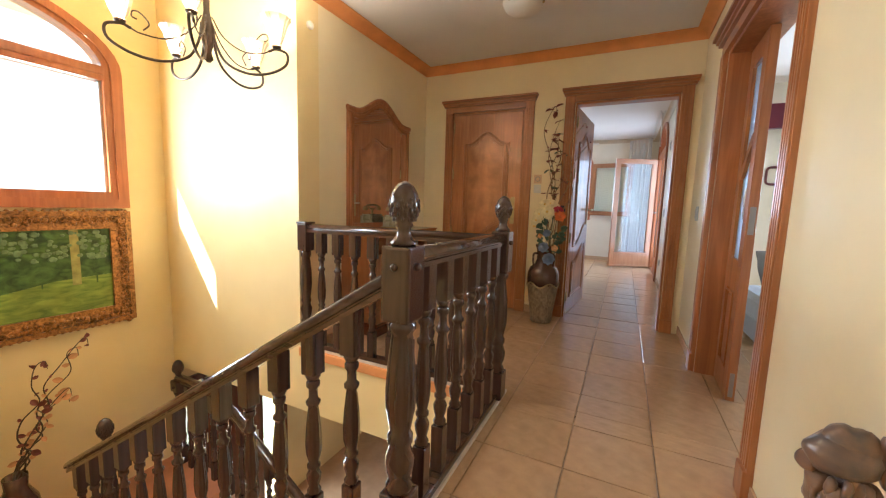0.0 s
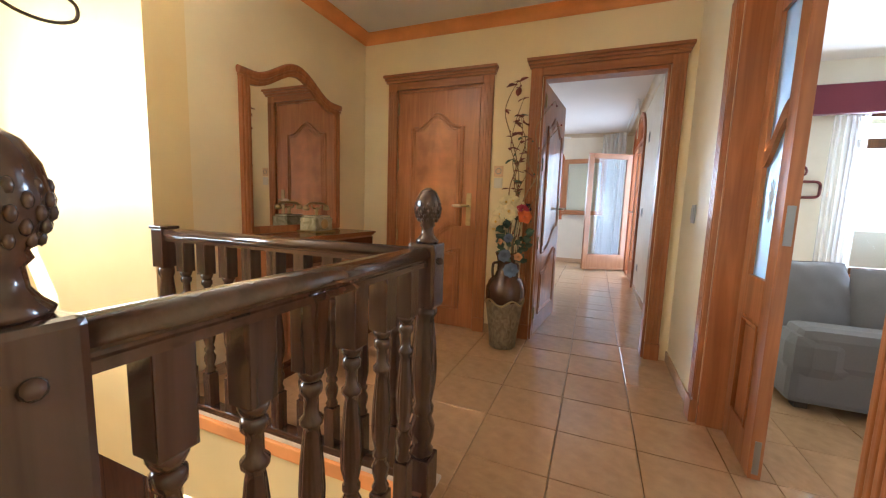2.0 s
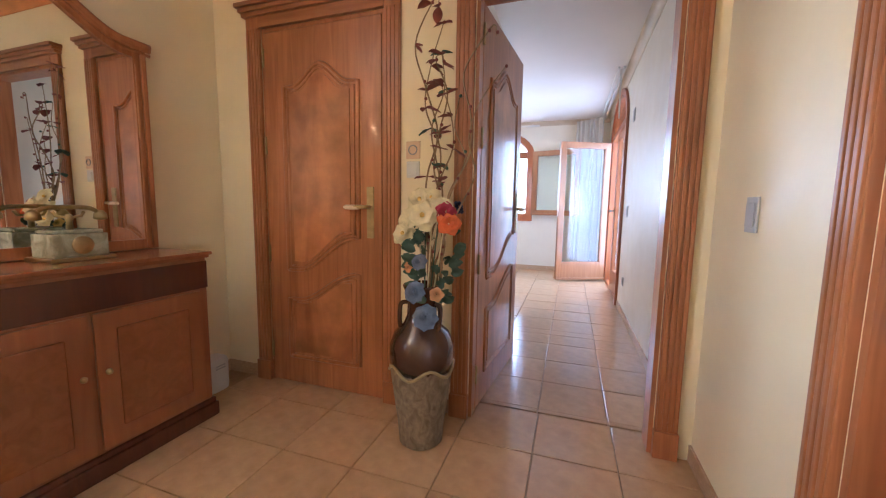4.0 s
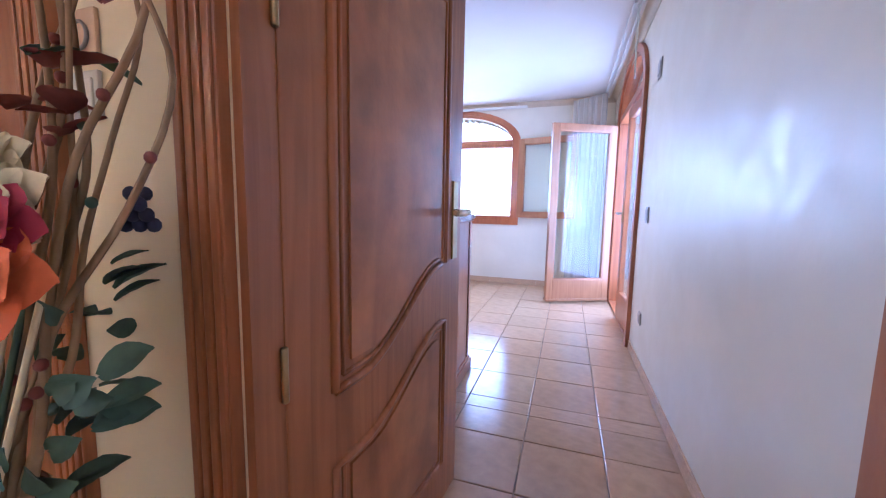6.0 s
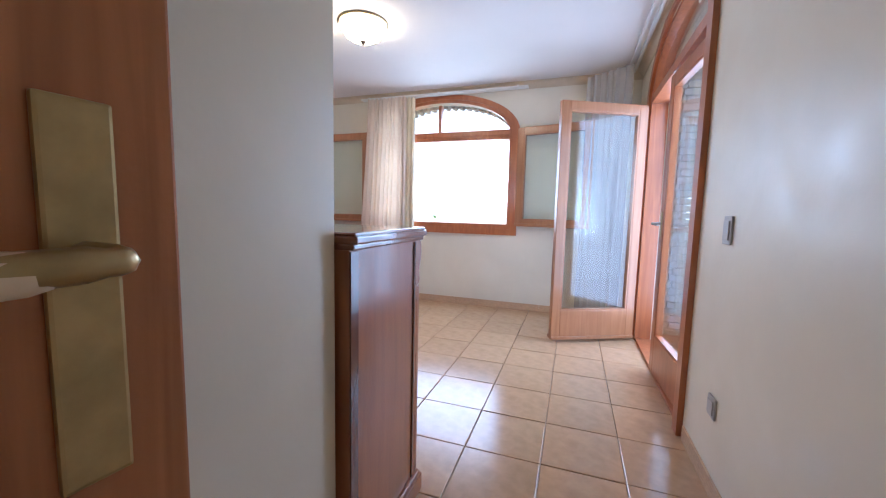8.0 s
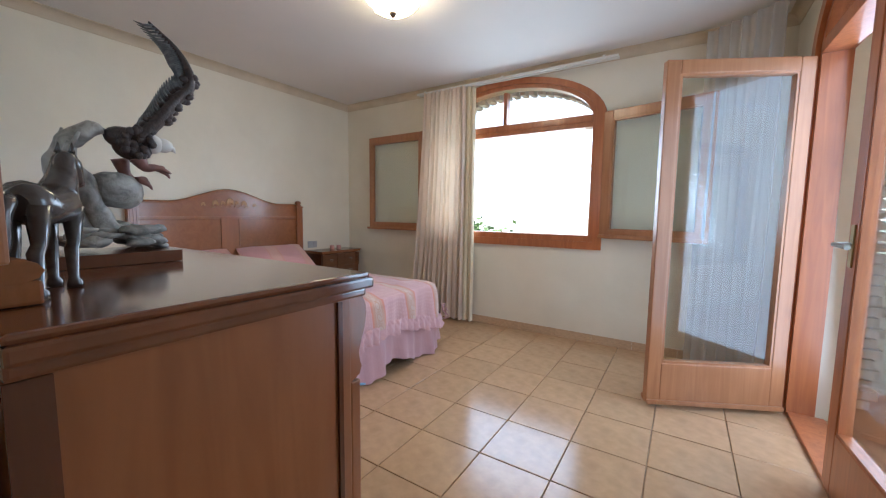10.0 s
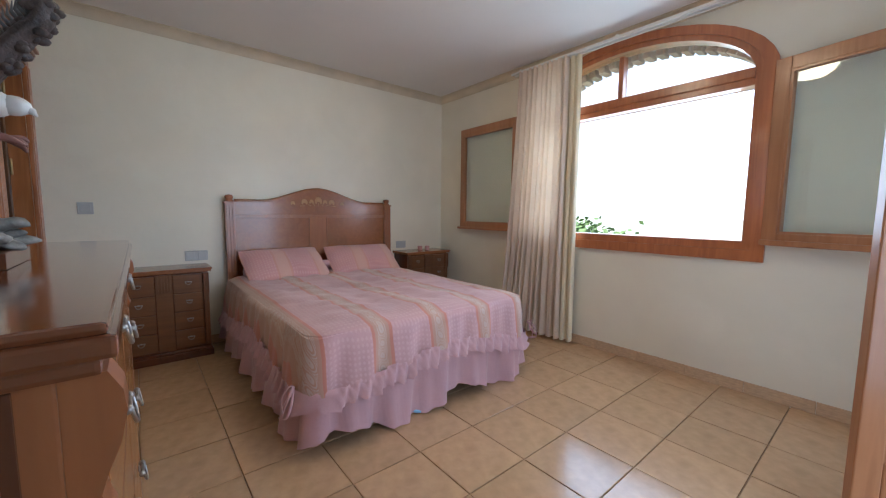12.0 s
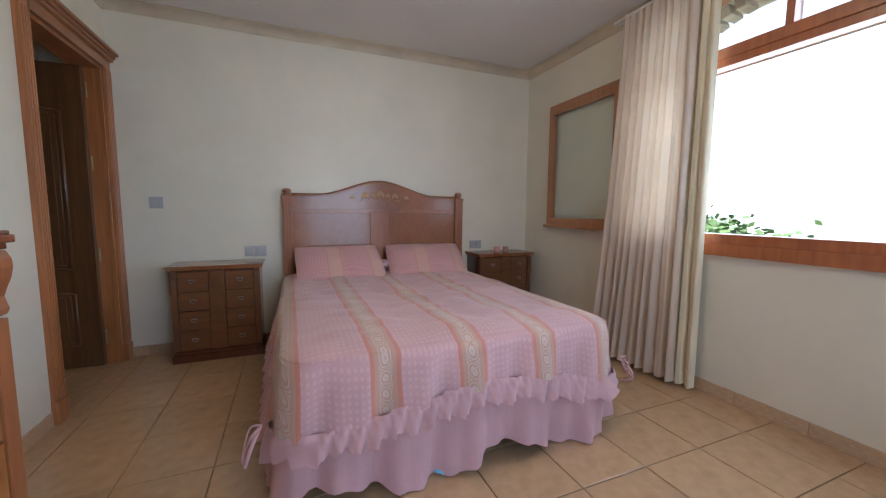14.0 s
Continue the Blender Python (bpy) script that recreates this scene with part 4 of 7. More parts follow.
bm = bmesh.new()
top = [(HY0 + 0.075 + (HY1 - HY0 - 0.15) * i / 30, crest(i / 30)) for i in range(31)]
vs = prism(bm, [(top[0][0], 1.10)] + top + [(top[-1][0], 1.10)], HX + 0.006, HX + 0.044)
for v in bm.verts:
    v.co = Vector((v.co.y, v.co.x, v.co.z))
part("crest", bm, CHERRY, hb, "arched cherry crest rail")
bm = bmesh.new()
tube(bm, [(HX + 0.028, y, z + 0.008) for y, z in top], 0.018, 10, 0.9)
part("crest_moulding", bm, CHERRY, hb)
part("panel_frame", boxes((HX + 0.03, HX + 0.046, HY0 + 0.075, HY1 - 0.075, 1.075, 1.105), (HX + 0.03, HX + 0.044, HY0 + 0.075, HY1 - 0.075, 0.5, 0.56), (HX + 0.03, HX + 0.042, 6.755, 6.765, 0.56, 1.075), (HX + 0.03, HX + 0.042, 6.925, 6.935, 0.56, 1.075), (HX + 0.032, HX + 0.038, 6.765, 6.925, 0.56, 1.075), bevel=0.002), CHERRY_Z, hb)
for dy, s in ((0.0, 1.0), (-0.10, 0.8), (0.10, 0.8), (-0.18, 0.55), (0.18, 0.55), (-0.05, 0.6), (0.05, 0.6)):
    bm = bmesh.new()
    for k in range(5):
        a = radians(90 + (k - 2) * 34)
        ball(bm, (HX + 0.044, 6.845 + dy * 1.35 + 0.026 * s * math.cos(a), 1.225 - abs(dy) * 0.12 + 0.030 * s * math.sin(a)), 0.017 * s, 7, 5, (0.10, 0.8, 1.5))
    tube(bm, [(HX + 0.045, 6.845 + dy, 1.22 - abs(dy) * 0.18), (HX + 0.045, 6.845 + dy * 0.75, 1.19)], 0.003, 5)
    part("inlay", bm, INLAY, hb, "pale floral inlay")

# covers
bm = bmesh.new()
NXX, NYY = 62, 52
rows = []
for i in range(NXX + 1):
    row = []
    for j in range(NYY + 1):
        x = BX0 + (BX1 + 0.01 - BX0) * i / NXX
        y = BY0 - 0.01 + (BY1 - BY0 + 0.02) * j / NYY
        e = min(j, NYY - j) / NYY * (BY1 - BY0)
        ex = (NXX - i) / NXX * (BX1 - BX0)
        drop = 0.026 * math.exp(-e / 0.05) + 0.026 * math.exp(-ex / 0.05)
        n = noise.noise(Vector((x * 2.2, y * 2.2, 0.3))) * 0.020 + noise.noise(Vector((x * 9, y * 6, 2))) * 0.017 + noise.noise(Vector((x * 20, y * 13, 7))) * 0.009
        crease = 0.005 * math.sin(y * 20 + 1.5 * noise.noise(Vector((x * 1.5, y, 5))) * 4)
        cx, cy = max(0, x - (BX1 - 0.09)), max(0, BY0 + 0.09 - y, y - (BY1 - 0.09))
        if cx > 0 and cy > 0:
            r = math.hypot(cx, cy)
            if r > 0.10:
                x, y = x - cx * (1 - 0.10 / r), (y + cy * (1 - 0.10 / r)) if y < 6.8 else (y - cy * (1 - 0.10 / r))
        row.append(bm.verts.new((x, y, BZ + 0.026 + (n + crease) * smooth01(min(e, ex) / 0.16) - drop)))
    rows.append(row)
for i in range(NXX):
    for j in range(NYY):
        f = bm.faces.new((rows[i][j], rows[i + 1][j], rows[i + 1][j + 1], rows[i][j + 1]))
        f.smooth = True
spread = thing("bedspread", pose(0, 0, 0), "pink striped bedspread with ruffled edge spread over the bed", "bedspread")
part("cover", bm, SPREAD, spread)
part("drop", hanging([(0.004, BZ + 0.004, 0), (0.024, BZ - 0.02, 0.25), (0.036, BZ - 0.07, 0.35), (0.045, BZ - 0.14, 0.6), (0.055, BZ - 0.235, 0.9)], 0.017, 0.27, 0.4, 0.004, sag=-0.045), SPREAD, spread)
part("ruffle", hanging([(0.056, BZ - 0.210, 0.5), (0.064, BZ - 0.225, 0.55), (0.066, BZ - 0.235, 0.6), (0.078, BZ - 0.27, 0.9), (0.088, BZ - 0.305, 1.2)], 0.015, 0.072, 0.0, 0.010, 0.006, -0.045), PINK_PLAIN, spread, "gathered pink ruffle")
for y in (BY0 - 0.075, BY1 + 0.075):
    bm = bmesh.new()
    s = -1 if y < 6.8 else 1
    for k in range(3):
        tube(bm, curve([(BX1 - 0.02, y, 0.34), (BX1 + 0.02 * k, y + s * 0.03, 0.35 - 0.03 * k), (BX1 + 0.03 * k - 0.03, y + s * 0.05, 0.29 - 0.03 * k), (BX1 + 0.02 - 0.03 * k, y + s * 0.06, 0.24 - 0.02 * k)], 5), 0.007, 6, 0.4)
    part("tie_bow", bm, PINK_PLAIN, spread, "tied pink ribbon")
valance = thing("bed_valance", pose(0, 0, 0), "gathered plain pink valance hanging to the floor", "bed valance")
part("skirt", hanging([(0.020, 0.40, 0.2), (0.030, 0.30, 0.5), (0.045, 0.18, 0.9), (0.058, 0.035, 1.4)], 0.024, 0.27, 1.1, 0.026), PINK_PLAIN, valance)


def pillow(at, w=0.69, d=0.44, h=0.15):
    bm = bmesh.new()
    n = 22
    g = [[[bm.verts.new((0, 0, 0)) for j in range(n + 1)] for i in range(n + 1)] for s in (0, 1)]
    for s in (0, 1):
        for i in range(n + 1):
            for j in range(n + 1):
                u, v = 2 * i / n - 1, 2 * j / n - 1
                full = max(0.0, (1 - abs(u) ** 2.6)) ** 0.7 * max(0.0, (1 - abs(v) ** 2.4)) ** 0.7
                pinch = 1 - 0.06 * (1 - abs(u)) * 0 - 0.05 * (abs(u * v)) ** 2
                z = full * h / 2 * (1 if s else -1) + 0.012 * noise.noise(Vector((u * 2.5, v * 2.5, s * 3 + w)))
                g[s][i][j].co = Vector((d / 2 * v * pinch * (1 + 0.03 * abs(u)), w / 2 * u * pinch * (1 + 0.03 * abs(v)), z))
        for i in range(n):
            for j in range(n):
                f = bm.faces.new((g[s][i][j], g[s][i + 1][j], g[s][i + 1][j + 1], g[s][i][j + 1]))
                f.smooth = True
    bmesh.ops.remove_doubles(bm, verts=bm.verts, dist=0.0006)
    return solid("pillow", bm, PINK_DOT, "plump pink patterned pillow leaning on the headboard", "pillow", at=at, group="pillows on the bed")


pillow(pose(-3.17, 6.47, 0.668, 0, 33, 3))
pillow(pose(-3.16, 7.21, 0.668, 0, 33, -5))
bm = bmesh.new()
tube(bm, [(-3.22, 6.14, 0.615), (-3.22, 6.4, 0.63), (-3.22, 7.3, 0.63), (-3.22, 7.5, 0.615)], [0.05, 0.065, 0.065, 0.05], 12, 0.7)
solid("bolster", bm, PINK_PLAIN, "plain pink bolster behind the pillows", "bolster")
bm = bmesh.new()
tube(bm, curve([(-1.60, 6.62, 0.016), (-1.50, 6.64, 0.018), (-1.38, 6.66, 0.014)], 5), [0.02, 0.034, 0.038, 0.04, 0.04, 0.04, 0.042, 0.045, 0.045, 0.04, 0.02], 10, 0.35)
solid("slipper", bm, material("pale_blue_cloth", (0.30, 0.55, 0.75), 0.8), "pale blue cloth slipper under the bed", "slipper")


def ring_pull(parent, x, y, z, nx, ny, s=1.0):
    """A steel backplate and ring, on a front whose normal is (nx, ny)."""
    tx, ty = -ny, nx
    bm = bmesh.new()
    for k in (-1, 1):
        ball(bm, (x + tx * 0.024 * k * s + nx * 0.010, y + ty * 0.024 * k * s + ny * 0.010, z), 0.0068 * s, 8, 6)
    tube(bm, [(x + tx * q * s + nx * 0.012, y + ty * q * s + ny * 0.012, z) for q in (-0.026, 0.026)], 0.0032 * s, 6)
    bail = [(x + tx * 0.025 * s * math.cos(a) + nx * (0.014 + 0.006 * math.sin(a)), y + ty * 0.025 * s * math.cos(a) + ny * (0.014 + 0.006 * math.sin(a)), z - 0.027 * s * math.sin(a)) for a in (math.pi * i / 16 for i in range(17))]
    tube(bm, bail, 0.0028 * s, 6)
    ball(bm, (x + nx * 0.004, y + ny * 0.004, z), 0.009 * s, 10, 6, (0.25 if nx else 1.6, 0.25 if ny else 1.6, 0.8))
    part("pull", bm, STEEL, parent, "steel ring pull")


NIGHT = wood("dark_walnut_stained_wood", (0.20, 0.080, 0.030), (0.11, 0.042, 0.017), 0.28, grain=0.7, coat=0.4, axis="y", fine=16)


def nightstand(at, label):
    """Front at x = 0 facing +x, width in y from 0 to 0.58."""
    n = thing("nightstand", at, label, "nightstand", "nightstands beside the bed")
    w, d, h = 0.56, 0.28, 0.70
    part("body", boxes((-d, -0.012, 0.0, w, 0.07, h - 0.03), bevel=0.003), CHERRY_DK, n)
    part("top", boxes((-d, 0.025, -0.02, w + 0.02, h - 0.03, h - 0.012), (-d, 0.032, -0.027, w + 0.027, h - 0.013, h), bevel=0.004), CHERRY, n, "polished moulded top")
    part("plinth", boxes((-d, 0.012, -0.015, w + 0.015, 0.0, 0.055), (-d, 0.004, -0.006, w + 0.006, 0.055, 0.075), bevel=0.005), CHERRY_DK, n)
    for y in (0.0, w - 0.035):
        part("corner_pilaster", boxes((-0.012, 0.010, y, y + 0.035, 0.09, 0.50), (-0.012, 0.022, y - 0.002, y + 0.037, 0.50, 0.66), (0.010, 0.014, y + 0.006, y + 0.012, 0.10, 0.49), (0.010, 0.014, y + 0.022, y + 0.028, 0.10, 0.49), *[(0.022, 0.026, y + 0.002 + 0.009 * q, y + 0.007 + 0.009 * q, 0.52, 0.64) for q in range(4)], bevel=0.002), NIGHT, n)
    zs = (0.09, 0.235, 0.375, 0.515, 0.66)
    for k in range(4):
        for y, ya, yb in ((0.13, 0.04, 0.225), (0.43, 0.335, w - 0.04)):
            dr = part("drawer", boxes((-0.012, 0.002, ya, yb, zs[k], zs[k + 1] - 0.006), bevel=0.003), NIGHT, n)
            ring_pull(dr, 0.0, y, (zs[k] + zs[k + 1]) / 2 + 0.01, 1, 0, 0.75)
    part("middle_panel", boxes((-0.012, 0.004, 0.23, 0.33, 0.085, 0.66), *[(0.004, 0.008, 0.238 + 0.018 * i, 0.248 + 0.018 * i, 0.53, 0.65) for i in range(5)], bevel=0.002), NIGHT, n)
    return n


ns = nightstand(pose(-3.135, 5.31, 0), "dark cherry nightstand with rows of small drawers")
ns2 = copy_thing(ns, pose(-3.135, 7.74, 0))

# dresser
CHERRY_GLOSS = wood("polished_cherry_top", (0.20, 0.066, 0.026), (0.13, 0.042, 0.018), 0.12, grain=0.5, coat=1.0, axis="x", fine=14)
DX0, DX1, DY0, DY1, DZ = -1.31, -0.185, 4.965, 5.425, 1.038
dr = thing("dresser", pose(0, 0, 0), "tall cherry wood dresser with moulded top and ring-pull drawers", "dresser")
part("body", boxes((DX0, DX1, DY0, DY1 - 0.02, 0.085, DZ - 0.045), bevel=0.003), CHERRY_Z, dr)
for x in (DX1, DX0 - 0.005):
    part("side_frame", boxes((x, x + 0.005, DY0, DY0 + 0.035, 0.09, DZ - 0.05), (x, x + 0.005, DY1 - 0.055, DY1 - 0.045, 0.09, DZ - 0.05)), CHERRY_DK, dr, "dark edge strip")
part("top", boxes((DX0 - 0.012, DX1 + 0.012, DY0, DY1 + 0.010, DZ - 0.047, DZ - 0.03), (DX0 - 0.022, DX1 + 0.022, DY0, DY1 + 0.022, DZ - 0.031, DZ - 0.010), (DX0 - 0.016, DX1 + 0.016, DY0, DY1 + 0.016, DZ - 0.011, DZ), bevel=0.005), CHERRY_GLOSS, dr, "glossy moulded top")
part("plinth", boxes((DX0 - 0.02, DX1 + 0.02, DY0, DY1 + 0.015, 0.0, 0.07), (DX0 - 0.01, DX1 + 0.01, DY0, DY1 + 0.006, 0.07, 0.088), bevel=0.006), CHERRY_Z, dr)
for x in (DX0, DX1 - 0.05):
    bm = boxes((x, x + 0.05, DY1 - 0.02, DY1 + 0.004, 0.09, 0.82), bevel=0.003)
    side = [(DY1 - 0.02, DZ - 0.048), (DY1 + 0.012, DZ - 0.048), (DY1 + 0.022, 0.97), (DY1 + 0.024, 0.95), (DY1 + 0.018, 0.92), (DY1 + 0.008, 0.895), (DY1 + 0.002, 0.875), (DY1 + 0.006, 0.855), (DY1 + 0.010, 0.845), (DY1 + 0.004, 0.830), (DY1 - 0.02, 0.82)]
    two = [[bm.verts.new((q, y, z)) for y, z in side] for q in (x + 0.002, x + 0.048)]
    for i in range(len(side)):
        k = (i + 1) % len(side)
        bm.faces.new((two[0][i], two[0][k], two[1][k], two[1][i]))
    bm.faces.new(two[0][::-1])
    bm.faces.new(two[1])
    part("corbel_post", bm, CHERRY_Z, dr, "carved corner post")
zs = (0.10, 0.315, 0.525, 0.735, 0.90, 0.99)
xs = (DX0 + 0.055, (DX0 + DX1) / 2, DX1 - 0.055)
CHERRY_FRONT = wood("golden_cherry_veneer", (0.40, 0.165, 0.045), (0.28, 0.10, 0.028), 0.25, grain=0.7, coat=0.5, axis="x", fine=8, stain=0.25, stain_scale=6.0)
for r in range(5):
    for c in range(2):
        o = part("drawer", boxes((xs[c] + 0.004, xs[c + 1] - 0.004, DY1 - 0.02, DY1 + 0.004, zs[r] + 0.004, zs[r + 1] - 0.004), bevel=0.005), CHERRY_FRONT, dr, "golden veneered drawer front")
        ring_pull(o, (xs[c] + xs[c + 1]) / 2, DY1 + 0.004, (zs[r] + zs[r + 1]) / 2 + 0.015, 0, 1, 1.15)

mir = thing("dresser_mirror", pose(0, 0, 0), "tall wood-framed mirror standing on the dresser", "mirror")
part("frame", boxes((-0.325, -0.262, 4.955, 4.99, DZ + 0.055, 2.3), (-1.25, -1.185, 4.955, 4.99, DZ + 0.055, 2.3), (-1.185, -0.325, 4.955, 4.99, 2.2, 2.3), (-1.185, -0.325, 4.955, 4.99, DZ + 0.055, DZ + 0.12), bevel=0.004), FRAME_L, mir, "light wooden mirror frame")
part("glass", boxes((-1.185, -0.325, 4.960, 4.972, DZ + 0.12, 2.2)), MIRROR, mir, "silvered glass")
bm = bmesh.new()
box(bm, -1.26, -0.30, 4.955, 5.02, DZ + 0.001, DZ + 0.03, 0.004)
tube(bm, [(-1.26, 4.992, DZ + 0.042), (-0.30, 4.992, DZ + 0.042)], 0.03, 10, 0.5)
part("foot", bm, CHERRY, mir, "moulded wooden foot")

# eagle
FEATHER = material("brown_feather_resin", (0.075, 0.05, 0.04), 0.5, grain=0.8, grain_scale=(70, 70, 70), dark=(0.02, 0.016, 0.014), bump=0.9, bump_scale=90)
GREY_FEATHER = material("grey_feather_resin", (0.21, 0.215, 0.205), 0.5, grain=0.8, grain_scale=(60, 60, 60), dark=(0.05, 0.055, 0.06), bump=0.7, bump_scale=80)
ROCK = material("weathered_wood_resin", (0.42, 0.40, 0.35), 0.6, grain=0.9, grain_scale=(26, 26, 26), dark=(0.09, 0.085, 0.075), bump=0.9, bump_scale=60)
CLAW = material("reddish_claw_resin", (0.22, 0.10, 0.075), 0.5, stain=0.2, stain_scale=40)


def eagle_at(u, v, dx=0.0):
    return (-0.735 + dx, 5.105 + 0.00113 * (u - 97), 1.075 + (445 - v) * 0.00128)


def slot(bm, k, start):
    for f in list(bm.faces)[start:]:
        f.material_index = k


bm = bmesh.new()
mark = 0


def painted(k):
    global mark
    bm.faces.ensure_lookup_table()
    for f in bm.faces[mark:]:
        f.material_index = k
    mark = len(bm.faces)


box(bm, -0.80, -0.628, 5.098, 5.303, DZ + 0.001, DZ + 0.026)
painted(0)
rng = random.Random(5)
for k in range(46):
    u, v = rng.uniform(125, 262), rng.uniform(420, 448)
    ball(bm, eagle_at(u, v - 0.25 * max(0, 60 - abs(u - 190)), rng.uniform(-0.06, 0.06)), rng.uniform(0.010, 0.021), 9, 7, (1, rng.uniform(1.0, 2.4), 0.6))
tube(bm, curve([eagle_at(175, 430), eagle_at(140, 400, 0.01), eagle_at(124, 362), eagle_at(117, 322), eagle_at(126, 288, -0.01), eagle_at(150, 260), eagle_at(180, 244)], 6), [0.024 - 0.0002 * i for i in range(37)], 12)
tube(bm, curve([eagle_at(185, 425, 0.02), eagle_at(160, 385, 0.03), eagle_at(150, 345, 0.03), eagle_at(135, 310, 0.02)], 6), [0.022 - 0.0006 * i for i in range(19)], 10)
tube(bm, [eagle_at(160, 345, 0.03), eagle_at(178, 345, 0.02), eagle_at(205, 350), eagle_at(225, 352, -0.02), eagle_at(235, 352, -0.02)], [0.022, 0.036, 0.039, 0.036, 0.028], 14)
for k in range(30):
    t = k / 30
    a = Vector(eagle_at(128 + 8 * math.sin(k), 405 - 130 * t, 0.02 * math.cos(k * 2.1)))
    tube(bm, [a, a + Vector((0.004, 0.010, 0.035))], [0.007, 0.003], 5)
painted(1)
ball(bm, eagle_at(232, 268), 0.038, 14, 10, (0.85, 1.05, 0.9))
ball(bm, eagle_at(214, 256), 0.030, 12, 8, (0.8, 1.1, 0.8))
wing = curve([eagle_at(238, 255, 0.02), eagle_at(268, 220, 0.035), eagle_at(300, 178, 0.04), eagle_at(324, 150, 0.045), eagle_at(322, 118, 0.045), eagle_at(306, 82, 0.03), eagle_at(272, 42, 0.0)], 8)
for i, p in enumerate(wing):
    t = i / (len(wing) - 1)
    for k in range(3):
        q = p + Vector((rng.uniform(-0.012, 0.012), rng.uniform(-0.016, 0.016), rng.uniform(-0.014, 0.014)))
        if t < 0.62:
            ball(bm, q, 0.012, 6, 4, (0.6, 1.0, 0.7))
tube(bm, wing, [0.026 * (1 - 0.30 * i / 48) for i in range(len(wing))][:32] + [0.019 - 0.0009 * k for k in range(len(wing) - 32)], 10, 0.55)
for k in range(70):
    a = rng.uniform(0, 6.28)
    ball(bm, Vector(eagle_at(232 + 28 * math.cos(a) * rng.random(), 266 + 22 * math.sin(a), 0.04 * rng.uniform(0.4, 1))), 0.010, 5, 4)
painted(2)
for i in range(2, len(wing) - 1):
    t = i / (len(wing) - 1)
    p = wing[i]
    d = (wing[i + 1] - wing[i - 1]).normalized()
    side = Vector((0, -d.z, d.y))
    ln = 0.028 + 0.016 * math.sin(math.pi * t)
    tube(bm, [p, p + side * ln * 0.7 + d * 0.008 + Vector((0.004, 0, 0)), p + side * ln * 0.95 + d * 0.022], [0.008, 0.007, 0.002], 5, 0.35)
for k in range(12):
    a = Vector(eagle_at(200 - 2 * k, 248 - k, -0.02))
    tube(bm, [a, a + Vector((-0.015, -0.028 - 0.001 * k, 0.004 - 0.005 * k)), a + Vector((-0.02, -0.045 - 0.002 * k, -0.012 * k * 0.7))], [0.012, 0.011, 0.003], 5, 0.4)
painted(3)
ball(bm, eagle_at(280, 262, 0.01), 0.019, 10, 8, (0.85, 1.2, 0.9))
ball(bm, eagle_at(262, 262, 0.01), 0.022, 10, 8)
tube(bm, [eagle_at(288, 263, 0.01), eagle_at(300, 267, 0.01), eagle_at(304, 273, 0.01)], [0.009, 0.006, 0.001], 7)
painted(4)
for leg in ([(232, 290), (245, 306), (268, 305), (290, 314)], [(215, 292), (222, 318), (235, 328), (252, 334)]):
    tube(bm, curve([eagle_at(u, v, 0.02 if leg[0][0] == 232 else -0.02) for u, v in leg], 4), [0.018, 0.016, 0.014, 0.012, 0.011, 0.01, 0.009, 0.008, 0.007, 0.006, 0.005, 0.004, 0.002], 7)
    u, v = leg[2]
    for k in (-1, 0, 1):
        tube(bm, curve([eagle_at(u, v), eagle_at(u + 16, v + 6 * k + 3, 0.01 * k), eagle_at(u + 22, v + 8 * k + 10, 0.012 * k)], 3), [0.007, 0.006, 0.006, 0.005, 0.004, 0.003, 0.001], 6)
painted(5)
for v in {v for f in bm.faces if f.material_index == 1 for v in f.verts}:
    q = v.co * 38
    v.co += Vector((noise.noise(q), noise.noise(q + Vector((9, 0, 0))), noise.noise(q + Vector((0, 9, 0))))) * 0.008
me = mesh_of("eagle_statue", bm, CHERRY_DK)
for m in (ROCK, FEATHER, GREY_FEATHER, PLASTIC, CLAW):
    me.materials.append(m)
tagged(new("eagle_statue", me), "painted resin eagle with raised wing on a rock base", "statue")

# horse figurine
bm = bmesh.new()
hx, hy, hz = 0.0, 0.0, 0.0
tube(bm, [(hx, hy - 0.085, hz + 0.175), (hx, hy - 0.06, hz + 0.18), (hx, hy, hz + 0.172), (hx, hy + 0.05, hz + 0.18), (hx, hy + 0.075, hz + 0.19)], [0.022, 0.042, 0.038, 0.044, 0.03], 12)
tube(bm, curve([(hx, hy + 0.055, hz + 0.195), (hx, hy + 0.085, hz + 0.235), (hx, hy + 0.10, hz + 0.275), (hx, hy + 0.115, hz + 0.285)], 4), [0.036, 0.034, 0.032, 0.03, 0.028, 0.026, 0.024, 0.023, 0.022, 0.021, 0.02, 0.019, 0.018], 10)
tube(bm, [(hx, hy + 0.10, hz + 0.285), (hx, hy + 0.125, hz + 0.268), (hx, hy + 0.15, hz + 0.235), (hx, hy + 0.157, hz + 0.225)], [0.018, 0.021, 0.014, 0.011], 10)
for dx in (-0.012, 0.012):
    tube(bm, [(hx + dx, hy + 0.103, hz + 0.295), (hx + dx, hy + 0.108, hz + 0.318)], [0.007, 0.001], 6)
